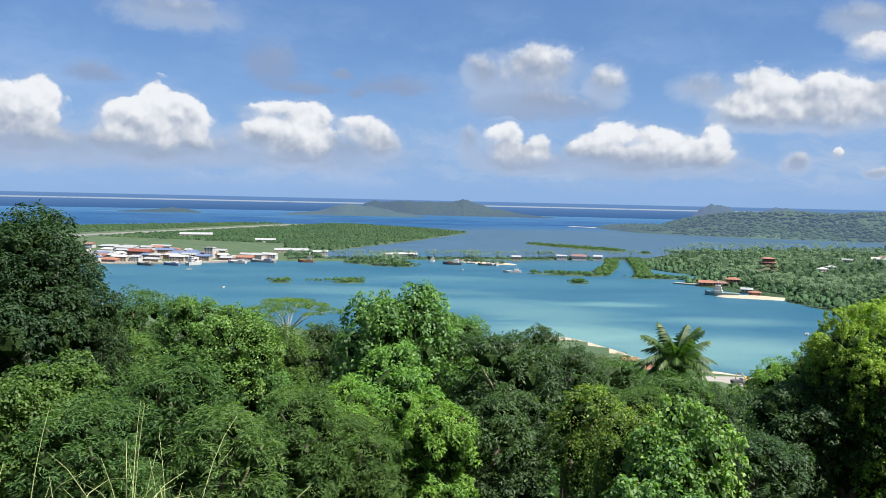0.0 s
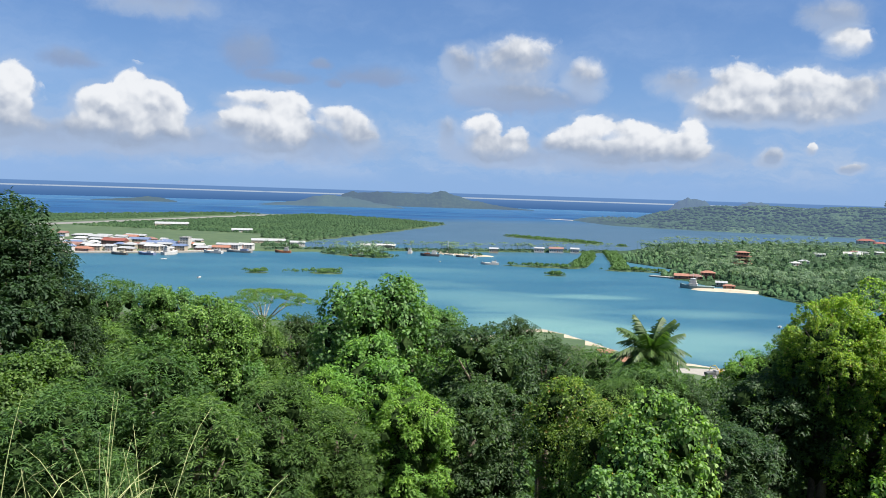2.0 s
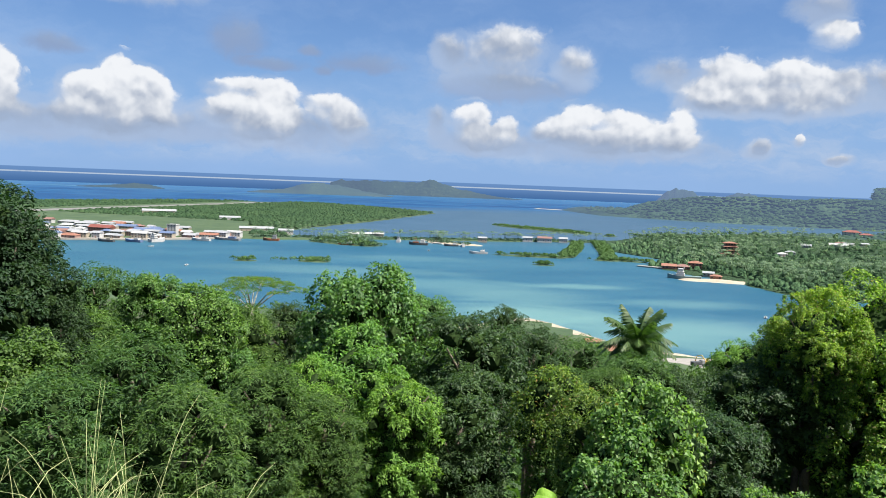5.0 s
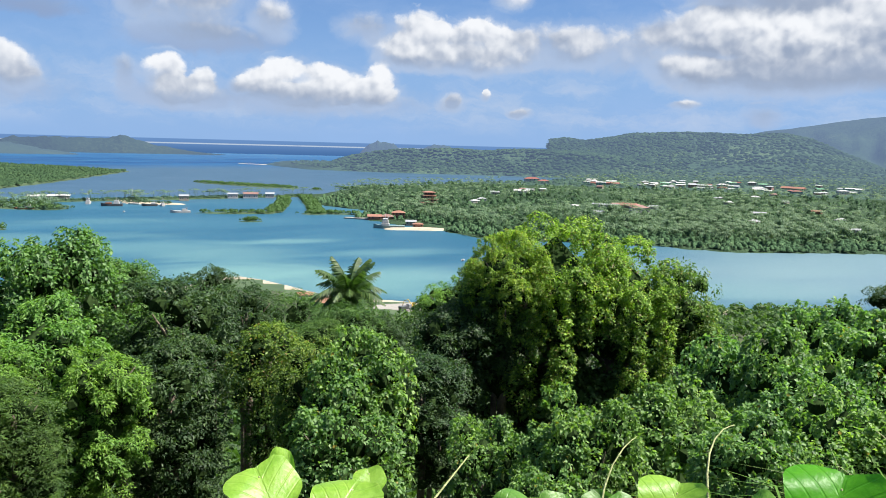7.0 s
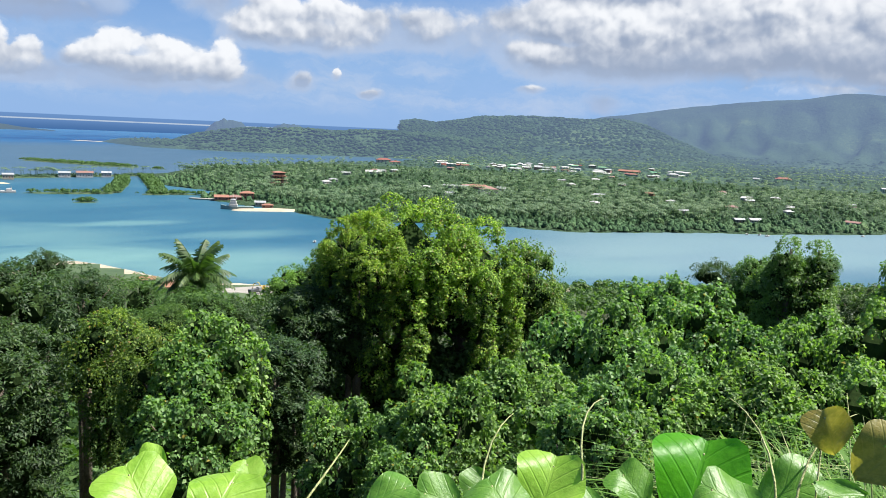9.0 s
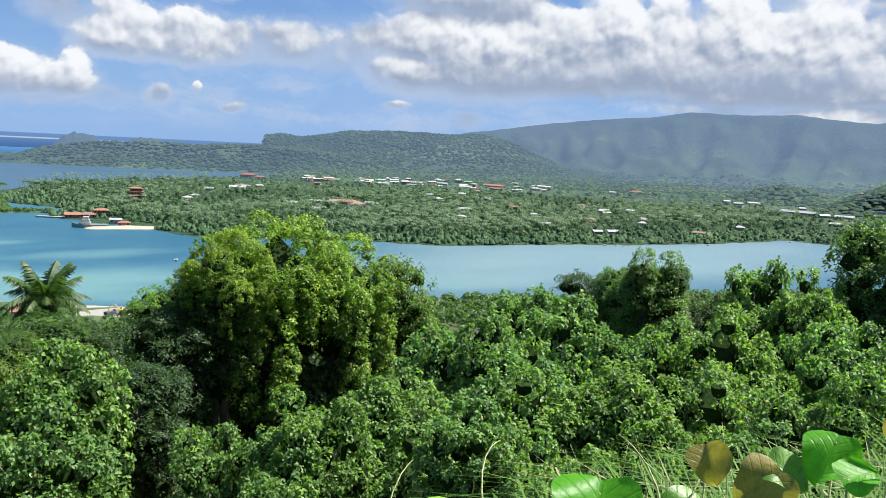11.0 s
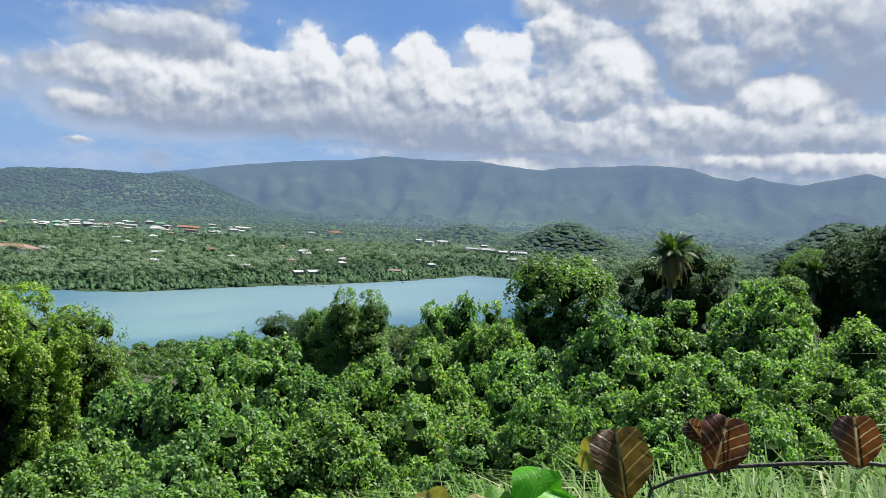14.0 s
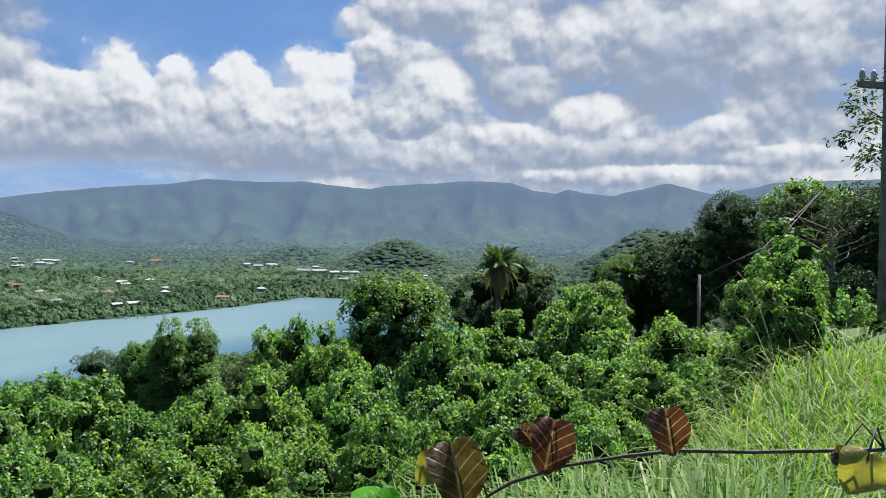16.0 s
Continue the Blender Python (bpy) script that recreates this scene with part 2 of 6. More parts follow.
# ---- materials ----
def material(name):
    m = bpy.data.materials.new(name)
    m.use_nodes = True
    n = Nodes(m.node_tree)
    return m, n, m.node_tree.nodes["Principled BSDF"]


def surface(name, dark, light, scale=1.0, rough=0.7, metal=0.0, bump=0.3, fine=8.0, space="Object"):
    """Plain weathered surface: two sizes of blotches between two colours, and a fine relief."""
    m, n, b = material(name)
    p = n.add("ShaderNodeTexCoord").outputs[space]
    big, small = n.noise(p, scale, 5, 0.6), n.noise(p, scale * fine, 4, 0.6)
    n.put(b.inputs["Base Color"], n.mix(n.step(n.math("MULTIPLY_ADD", small, 0.45, n.math("MULTIPLY", big, 0.75)), 0.4, 0.8), dark, light))
    n.put(b.inputs["Roughness"], n.math("MULTIPLY_ADD", small, 0.2, rough - 0.1))
    b.inputs["Metallic"].default_value = metal
    bm = n.add("ShaderNodeBump")
    bm.inputs["Strength"].default_value = bump
    bm.inputs["Distance"].default_value = 0.05
    n.put(bm.inputs["Height"], small)
    n.put(b.inputs["Normal"], bm.outputs[0])
    return m


def leafy(name, deep, mid, fresh, rough=0.5, through=0.4, tree_vary=0.22, old=None, old_share=0.0):
    """Leaves: every leaf its own tint, every plant a little apart, light coming through the blade."""
    m, n, b = material(name)
    leaf = n.add("ShaderNodeNewGeometry").outputs["Random Per Island"]
    plant = n.add("ShaderNodeObjectInfo").outputs["Random"]
    p = n.add("ShaderNodeTexCoord").outputs["Object"]
    patch = n.noise(p, 0.45, 3)
    k = n.math("ADD", n.math("MULTIPLY", leaf, 0.55), n.math("MULTIPLY", patch, 0.6))
    col = n.mix(n.step(k, 0.25, 0.62), deep, mid)
    col = n.mix(n.step(k, 0.62, 0.95), col, fresh)
    if old:
        col = n.mix(n.step(leaf, 1.0 - old_share, 1.0 - old_share * 0.8), col, old)
    col = n.mix(n.math("MULTIPLY", plant, tree_vary), col, deep)
    hue = n.math("FRACT", n.math("MULTIPLY", plant, 7.31))
    col = n.mix(1.0, col, n.mix(hue, (0.90, 0.97, 1.10), (1.10, 1.04, 0.88)), "MULTIPLY")
    n.put(b.inputs["Base Color"], col)
    b.inputs["Roughness"].default_value = rough
    b.inputs["Specular IOR Level"].default_value = 0.32
    t = n.add("ShaderNodeBsdfTranslucent")
    n.put(t.inputs["Color"], n.mix(1.0, col, (1.5, 1.7, 0.55), "MULTIPLY"))
    mix = n.add("ShaderNodeMixShader")
    mix.inputs[0].default_value = through
    n.put(mix.inputs[1], b.outputs[0])
    n.put(mix.inputs[2], t.outputs[0])
    n.put(m.node_tree.nodes["Material Output"].inputs["Surface"], mix.outputs[0])
    return m


LEAF_DARK = leafy("leaf_dark", (0.020, 0.042, 0.018), (0.042, 0.084, 0.030), (0.082, 0.135, 0.048))
LEAF_SHADE = leafy("leaf_shade_tree", (0.011, 0.028, 0.011), (0.022, 0.054, 0.018), (0.046, 0.090, 0.030), rough=0.65, through=0.3)
LEAF_VINE = leafy("leaf_vine", (0.040, 0.090, 0.026), (0.100, 0.200, 0.050), (0.200, 0.320, 0.092), rough=0.48)
LEAF_LIME = leafy("leaf_lime", (0.060, 0.118, 0.022), (0.165, 0.275, 0.042), (0.400, 0.510, 0.088), tree_vary=0.05, through=0.45, old=(0.240, 0.190, 0.085), old_share=0.05)
LEAF_BRIGHT = leafy("leaf_bright", (0.050, 0.115, 0.022), (0.112, 0.228, 0.040), (0.205, 0.345, 0.070), tree_vary=0.1)
LEAF_SHRUB = leafy("leaf_shrub", (0.044, 0.100, 0.032), (0.122, 0.230, 0.066), (0.240, 0.370, 0.122), through=0.44, rough=0.50, tree_vary=0.25,
                   old=(0.28, 0.22, 0.04), old_share=0.01)
LEAF_BROAD = leafy("leaf_broad", (0.030, 0.066, 0.018), (0.064, 0.126, 0.032), (0.120, 0.200, 0.058), rough=0.58)
LEAF_FEATHER = leafy("leaf_feather", (0.028, 0.064, 0.018), (0.066, 0.130, 0.034), (0.130, 0.205, 0.060), rough=0.6)
LEAF_GOLD = leafy("leaf_gold", (0.040, 0.086, 0.018), (0.096, 0.172, 0.032), (0.220, 0.300, 0.062), old=(0.209, 0.150, 0.054), old_share=0.03)
LEAF_PALM = leafy("leaf_palm", (0.028, 0.066, 0.020), (0.056, 0.108, 0.030), (0.110, 0.160, 0.050), rough=0.5)
# palm leaves made paler and bluer: distance haze painted into the base colour
LEAF_PALM_HAZE = leafy("leaf_palm_haze", (0.056, 0.104, 0.068), (0.096, 0.156, 0.098), (0.150, 0.205, 0.130), rough=0.7, through=0.25)
LEAF_DRY = leafy("leaf_dry", (0.10, 0.075, 0.04), (0.20, 0.16, 0.08), (0.16, 0.19, 0.06), rough=0.6)
# far bushes likewise, with haze mixed into their greens
LEAF_FAR_HAZE = leafy("leaf_far_haze", (0.042, 0.088, 0.056), (0.068, 0.128, 0.076), (0.112, 0.174, 0.100), rough=0.9, through=0.15)
LEAF_MANGROVE = leafy("leaf_mangrove", (0.040, 0.088, 0.032), (0.062, 0.128, 0.040), (0.090, 0.165, 0.055), rough=0.9, through=0.2)
GRASS = leafy("grass_blade", (0.044, 0.105, 0.012), (0.095, 0.200, 0.020), (0.165, 0.275, 0.038), rough=0.65, through=0.42,
              old=(0.36, 0.36, 0.17), old_share=0.08)
BARK = surface("bark", (0.055, 0.042, 0.030), (0.17, 0.14, 0.105), 1.5, 0.85, bump=0.6)
BARK_PALE = surface("bark_pale", (0.20, 0.18, 0.15), (0.42, 0.39, 0.33), 1.5, 0.85, bump=0.5)
# near-black colour that stands in for the deep shade inside crowns
SHADE = surface("painted_shade", (0.012, 0.023, 0.008), (0.028, 0.048, 0.016), 1.2, 0.95)
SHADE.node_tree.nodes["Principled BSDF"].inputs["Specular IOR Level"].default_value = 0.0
EARTH = surface("forest_floor", (0.016, 0.024, 0.010), (0.045, 0.062, 0.020), 0.25, 0.95)
SAND = surface("coral_sand", (0.23, 0.195, 0.145), (0.36, 0.31, 0.235), 0.08, 0.9)
MEADOW = surface("meadow", (0.022, 0.050, 0.018), (0.050, 0.082, 0.032), 0.03, 0.95)
CONCRETE = surface("concrete", (0.17, 0.16, 0.145), (0.27, 0.255, 0.23), 0.4, 0.85)
ASPHALT = surface("asphalt", (0.10, 0.10, 0.095), (0.17, 0.165, 0.155), 0.1, 0.9)
GLASS_DARK = surface("window_glass", (0.02, 0.025, 0.03), (0.04, 0.05, 0.06), 0.5, 0.15, bump=0.0)
RUST = surface("rust", (0.10, 0.035, 0.018), (0.24, 0.09, 0.04), 0.5, 0.8)
STEEL_DARK = surface("dark_steel", (0.035, 0.038, 0.042), (0.08, 0.085, 0.09), 0.5, 0.55)
HULL_GREEN = surface("hull_grey_green", (0.10, 0.16, 0.16), (0.18, 0.25, 0.24), 0.2, 0.5)
WOOD_GREY = surface("weathered_wood", (0.09, 0.075, 0.06), (0.22, 0.19, 0.16), 3.0, 0.85)
PAINT = {}
for nm, c in dict(white=(0.40, 0.40, 0.395), cream=(0.32, 0.28, 0.22), pink=(0.28, 0.18, 0.155), red=(0.19, 0.06, 0.045), rose=(0.21, 0.115, 0.095),
                  blue=(0.10, 0.14, 0.24), teal=(0.22, 0.33, 0.32), grey=(0.19, 0.195, 0.20), tin=(0.28, 0.29, 0.305), orange=(0.22, 0.115, 0.065),
                  brown=(0.26, 0.12, 0.08), green=(0.12, 0.28, 0.16), yellow=(0.60, 0.42, 0.08)).items():
    PAINT[nm] = surface("paint_" + nm, tuple(v * 0.72 for v in c), c, 0.35, 0.6, bump=0.1)


def hill_forest(name, deep, mid, fresh, scale, haze_reach=0.0, relief=1.0, crowns=0.0):
    """Closed forest seen from far: crowns as relief, light and dark stands, optional painted haze."""
    m, n, b = material(name)
    p = n.add("ShaderNodeTexCoord").outputs["Object"]
    big = n.noise(p, scale * 0.06, 5, 0.6)
    crown = n.voronoi(p, scale)
    small = n.noise(p, scale * 2.2, 4, 0.65)
    tree = n.add("ShaderNodeNewGeometry").outputs["Random Per Island"]
    k = n.math("ADD", n.math("MULTIPLY", small, 0.40), n.math("MULTIPLY", big, 0.55))
    k = n.math("MULTIPLY_ADD", n.math("SUBTRACT", tree, 0.5), crowns, k)
    col = n.mix(n.step(k, 0.34, 0.50), deep, mid)
    col = n.mix(n.step(k, 0.50, 0.66), col, fresh)
    n.put(b.inputs["Base Color"], col)
    b.inputs["Roughness"].default_value = 0.9
    b.inputs["Specular IOR Level"].default_value = 0.1
    bm = n.add("ShaderNodeBump")
    bm.inputs["Strength"].default_value = relief
    bm.inputs["Distance"].default_value = 4.0
    n.put(bm.inputs["Height"], n.math("SUBTRACT", small, n.math("MULTIPLY", crown, 0.6)))
    n.put(b.inputs["Normal"], bm.outputs[0])
    if haze_reach:
        haze_glow(m, n, b.outputs[0], p, haze_reach)
    return m


def haze_glow(m, n, shader, p, reach):
    """Haze painted as blue emission on the far backdrop, more the farther it stands."""
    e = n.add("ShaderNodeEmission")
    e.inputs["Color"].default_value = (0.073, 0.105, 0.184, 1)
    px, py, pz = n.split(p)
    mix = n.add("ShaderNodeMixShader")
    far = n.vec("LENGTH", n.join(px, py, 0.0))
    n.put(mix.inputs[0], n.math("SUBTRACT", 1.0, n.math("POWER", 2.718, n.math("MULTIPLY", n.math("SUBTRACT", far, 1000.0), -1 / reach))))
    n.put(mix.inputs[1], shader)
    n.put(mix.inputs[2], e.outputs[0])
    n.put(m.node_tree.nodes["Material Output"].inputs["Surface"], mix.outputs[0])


FOREST_FLOOR_FAR = hill_forest("forest_ground", (0.020, 0.042, 0.022), (0.034, 0.064, 0.032), (0.056, 0.090, 0.042), 0.12)
# hills, isles and backdrop leaves carry haze painted as blue emission
FOREST_HILL = hill_forest("forest_hill", (0.016, 0.036, 0.020), (0.038, 0.074, 0.034), (0.105, 0.158, 0.060), 0.05, haze_reach=2700.0)
FOREST_ISLE = hill_forest("forest_isle", (0.010, 0.022, 0.014), (0.018, 0.038, 0.020), (0.038, 0.064, 0.030), 0.03, haze_reach=4600.0)
LEAF_BACKDROP = hill_forest("backdrop_leaves", (0.014, 0.034, 0.016), (0.030, 0.062, 0.024), (0.070, 0.115, 0.040), 0.12, haze_reach=2900.0, relief=0.3, crowns=0.06)
LEAF_CANOPY = hill_forest("canopy_leaves", (0.024, 0.056, 0.028), (0.052, 0.102, 0.048), (0.115, 0.178, 0.082), 0.25, relief=0.6, crowns=0.13)
LEAF_CANOPY_DARK = hill_forest("island_canopy", (0.018, 0.040, 0.020), (0.030, 0.060, 0.027), (0.054, 0.092, 0.040), 0.2, relief=0.6, crowns=0.10)


def water_material():
    m, n, b = material("lagoon_water")
    p = n.add("ShaderNodeTexCoord").outputs["Object"]
    px, py, pz = n.split(p)
    flat = n.join(px, py, 0.0)
    stray = n.math("MULTIPLY_ADD", n.noise(flat, 0.004, 4, 0.55), 2.0, -1.0)
    drift = n.noise(n.vec("ADD", n.vec("MULTIPLY", flat, (0.0022, 0.006, 1)), n.join(stray, n.math("MULTIPLY", stray, 0.8), 0.0)), 1.0, 6, 0.62)
    patch = n.noise(n.vec("MULTIPLY", flat, (0.008, 0.016, 1)), 1.0, 6, 0.62, 0.8)
    far = n.vec("LENGTH", flat)
    far = n.math("ADD", far, n.math("MULTIPLY_ADD", drift, 900.0, -450.0))
    deep_at = n.math("ADD", far, n.step(px, 500.0, -700.0, 0.0, 650.0))
    inner = n.mix(n.step(drift, 0.35, 0.65), (0.015, 0.070, 0.116), (0.030, 0.098, 0.140))
    bay = n.mix(n.step(patch, 0.35, 0.65), (0.030, 0.066, 0.104), (0.040, 0.080, 0.122))
    deep = n.mix(n.step(drift, 0.4, 0.6), (0.005, 0.036, 0.110), (0.014, 0.070, 0.155))
    col = n.mix(n.step(far, 1080, 1250), inner, bay)
    col = n.mix(n.step(deep_at, 2350, 2800), col, deep)
    col = n.mix(n.step(far, 3000, 4800, 0.0, 0.8), col, (0.030, 0.095, 0.190))
    # sand banks under shallow water: centre, half sizes
    for cx, cy, hx, hy, amount in SHOALS:
        v = n.vec("MULTIPLY_ADD", flat, (1 / hx, 1 / hy, 0), (-cx / hx, -cy / hy, 0))
        d = n.math("ADD", n.vec("LENGTH", v), n.math("MULTIPLY_ADD", patch, 1.5, -0.75))
        col = n.mix(n.math("MULTIPLY", n.step(d, 1.15, 0.25), amount), col, (0.105, 0.205, 0.200))
    # a broad paler, greyer patch over the eastern arm
    pale_arm = n.vec("LENGTH", n.vec("MULTIPLY_ADD", flat, (1 / 420, 1 / 190, 0), (-600 / 420, -400 / 190, 0)))
    col = n.mix(n.step(n.math("ADD", pale_arm, n.math("MULTIPLY_ADD", patch, 0.5, -0.25)), 1.1, 0.35, 0.0, 0.75), col, (0.115, 0.175, 0.200))
    n.put(b.inputs["Base Color"], col)
    b.inputs["Roughness"].default_value = 0.42
    b.inputs["IOR"].default_value = 1.33
    b.inputs["Specular IOR Level"].default_value = 0.3
    wave = n.noise(n.vec("MULTIPLY", flat, (0.35, 0.6, 1)), 1.0, 6, 0.65)
    bm = n.add("ShaderNodeBump")
    bm.inputs["Strength"].default_value = 0.5
    bm.inputs["Distance"].default_value = 0.6
    n.put(bm.inputs["Height"], wave)
    n.put(b.inputs["Normal"], bm.outputs[0])
    return m


SHOALS = [(75, 500, 80, 55, 0.85), (140, 440, 80, 60, 0.7), (20, 620, 110, 55, 0.36), (140, 640, 50, 20, 0.55), (-60, 700, 150, 40, 0.32),
          (80, 580, 70, 40, 0.38), (360, 360, 90, 50, 0.6), (450, 400, 70, 36, 0.4), (-1350, 3750, 500, 120, 0.3), (-700, 3300, 600, 60, 0.25),
          (-150, 2900, 300, 50, 0.2), (560, 330, 80, 50, 0.5), (470, 430, 150, 60, 0.35), (640, 370, 160, 60, 0.35), (200, 560, 70, 26, 0.4), (-10, 830, 90, 40, 0.25)]
WATER = water_material()


# ---- small builders ----
def mesh_of(name, verts, faces, mats, smooth=False, index=None):
    me = bpy.data.meshes.new(name)
    me.from_pydata(verts, [], faces)
    for m in mats:
        me.materials.append(m)
    if index is not None:
        me.polygons.foreach_set("material_index", index)
    if smooth:
        me.polygons.foreach_set("use_smooth", [True] * len(me.polygons))
    me.update()
    return me


def tri_mesh(name, verts, tris, mat, smooth=False):
    """A mesh from arrays of corners and triangles, for large leaf masses."""
    me = bpy.data.meshes.new(name)
    verts = np.asarray(verts, dtype=np.float32)
    tris = np.asarray(tris, dtype=np.int32)
    me.vertices.add(len(verts))
    me.vertices.foreach_set("co", verts.ravel())
    me.loops.add(tris.size)
    me.loops.foreach_set("vertex_index", tris.ravel())
    me.polygons.add(len(tris))
    me.polygons.foreach_set("loop_start", np.arange(0, tris.size, 3, dtype=np.int32))
    if smooth:
        me.polygons.foreach_set("use_smooth", np.ones(len(tris), dtype=bool))
    me.materials.append(mat)
    me.update(calc_edges=True)
    return me


def part(name, me, parent, label="", at=None):
    ob = new(name, me)
    ob.parent = parent
    if at is not None:
        ob.matrix_basis = at
    if label:
        ob["label"] = label
    return ob


def thing(name, at, label, category, group="", kind=""):
    ob = new(name)
    ob.empty_display_size = 0.3
    ob.matrix_basis = at
    return tagged(ob, label, category, group, kind)


def bm_mesh(name, bm, mat, smooth=False):
    me = bpy.data.meshes.new(name)
    bm.to_mesh(me)
    bm.free()
    me.materials.append(mat)
    if smooth:
        me.polygons.foreach_set("use_smooth", [True] * len(me.polygons))
    return me


def box(bm, x0, x1, y0, y1, z0, z1, bevel=0.0):
    vs = [bm.verts.new((x, y, z)) for z in (z0, z1) for x, y in ((x0, y0), (x1, y0), (x1, y1), (x0, y1))]
    for q in ((3, 2, 1, 0), (4, 5, 6, 7), (0, 1, 5, 4), (1, 2, 6, 5), (2, 3, 7, 6), (3, 0, 4, 7)):
        bm.faces.new([vs[i] for i in q])
    if bevel:
        bmesh.ops.bevel(bm, geom=list({e for v in vs for e in v.link_edges}), offset=bevel, segments=1, affect="EDGES")


def box_mesh(name, mat, x0, x1, y0, y1, z0, z1, bevel=0.0):
    bm = bmesh.new()
    box(bm, x0, x1, y0, y1, z0, z1, bevel)
    return bm_mesh(name, bm, mat)


def tube(path, radii, sides=7):
    """Corners and faces of a tapered tube along a path."""
    verts, faces = [], []
    path = [Vector(p) for p in path]
    for i, p in enumerate(path):
        d = (path[min(i + 1, len(path) - 1)] - path[max(i - 1, 0)]).normalized()
        u = d.orthogonal().normalized() if i == 0 else (u - d * u.dot(d)).normalized()
        v = d.cross(u)
        for k in range(sides):
            a = 2 * math.pi * k / sides
            verts.append(p + (u * math.cos(a) + v * math.sin(a)) * radii[i])
    for i in range(len(path) - 1):
        for k in range(sides):
            a, b = i * sides + k, i * sides + (k + 1) % sides
            faces.append((a, b, b + sides, a + sides))
    faces.append(tuple(range(sides))[::-1])
    faces.append(tuple(range((len(path) - 1) * sides, len(path) * sides)))
    return verts, faces


def tube_mesh(name, path, radii, mat, sides=7):
    v, f = tube(path, radii, sides)
    return mesh_of(name, v, f, [mat], smooth=True)


def fbm(x, y, scale, octaves=4, seed=0.0):
    v, a, s = 0.0, 1.0, scale
    for _ in range(octaves):
        v += a * noise.noise((x * s + seed, y * s - seed, seed * 0.7))
        a *= 0.5
        s *= 2.05
    return v
# ---- the setting: water, the ridge's slope, and the lands round the lagoon ----
def polar(a, r, z=0.0):
    a = radians(a)
    return (r * math.sin(a), r * math.cos(a), z)


def disc(name, radii, step, height, mats, a0=0.0, a1=360.0, smooth=True):
    """A sheet on rings round the ridge: height(x, y, azimuth, distance) gives its z."""
    n = int(round((a1 - a0) / step))
    closed = abs(a1 - a0 - 360) < 1e-6
    cols = n if closed else n + 1
    verts, faces = [], []
    for r in radii:
        for i in range(cols):
            a = a0 + i * step
            x, y, _ = polar(a, r)
            verts.append((x, y, height(x, y, a, r)))
    for j in range(len(radii) - 1):
        for i in range(n):
            k = (i + 1) % cols
            faces.append((j * cols + i, j * cols + k, (j + 1) * cols + k, (j + 1) * cols + i))
    if radii[0] < 1 and closed:
        faces.append(tuple(range(cols))[::-1])
    # faces run clockwise seen from above: turn them
    return mesh_of(name, verts, [f[::-1] for f in faces], mats, smooth)


def rings(r0, r1, n):
    return [r0 * (r1 / r0) ** (i / (n - 1)) for i in range(n)]


tagged(new("water", disc("water", [0.5] + rings(250, 4950, 40), 3.0, lambda x, y, a, r: 0.0, [WATER])),
       "calm turquoise lagoon turning deep blue towards the open sea", "water", kind="structure")

DOWN_AZ = 25.0


def downhill(x, y):
    return x * math.sin(radians(DOWN_AZ)) + y * math.cos(radians(DOWN_AZ))


def slope_z(x, y):
    """Height of the ridge's flank: steep under the eye, running out to the beach."""
    d = downhill(x, y)
    # the crest runs off to the east, nearly level
    along = x * math.sin(radians(110)) + y * math.cos(radians(110))
    d -= 0.31 * min(60.0, max(0.0, along)) * max(0.0, 1 - max(0.0, d) / 60)
    shore = 408 + 55 * math.exp(-((x - 72) / 28) ** 2) + 14 * fbm(x, y, 0.012, 3, 3.1)
    if d > shore - 60:
        return max(-3.0, (shore - d) * 0.035)
    z = 2.1 + 77.3 * (math.exp(-max(d, -8) / 80.0) - math.exp(-(shore - 60) / 80.0))
    return min(z, 78.4 + 0.05 * max(0.0, -d)) + 0.35 * fbm(x, y, 0.06, 3, 9.0) * min(1.0, math.hypot(x, y) / 15)


def slope_ground():
    me = disc("hillside", rings(0.4, 300, 60) + [304 + 4 * i for i in range(56)] + rings(530, 640, 6), 1.5, lambda x, y, a, r: slope_z(x, y), [EARTH, SAND, MEADOW])
    idx = []
    for p in me.polygons:
        c = p.center
        s = 408 + 55 * math.exp(-((c.x - 72) / 28) ** 2) - downhill(c.x, c.y)
        grassy = math.hypot(c.x, c.y) < 60 and downhill(c.x, c.y) < 6
        wob = 6 * noise.noise((c.x * 0.05, c.y * 0.05, 3.0))
        idx.append(1 if s + 1.6 * wob < 6 else (2 if s + 2 * wob < 40 or grassy else 0))
    me.polygons.foreach_set("material_index", idx)
    return me


tagged(new("ground", slope_ground()), "steep wooded hillside running down to a sandy beach", "hillside", kind="structure")


def inside(poly, x, y):
    """Signed distances to an outline, metres, positive inside, for arrays of points."""
    x, y = np.asarray(x, float), np.asarray(y, float)
    d = np.full(x.shape, 1e9)
    odd = np.zeros(x.shape, bool)
    for (x0, y0), (x1, y1) in zip(poly, poly[1:] + poly[:1]):
        ex, ey = x1 - x0, y1 - y0
        t = np.clip(((x - x0) * ex + (y - y0) * ey) / (ex * ex + ey * ey), 0, 1)
        d = np.minimum(d, np.hypot(x - x0 - t * ex, y - y0 - t * ey))
        odd ^= ((y0 > y) != (y1 > y)) & (x < ex * (y - y0) / (ey if ey else 1e-9) + x0)
    return np.where(odd, d, -d)


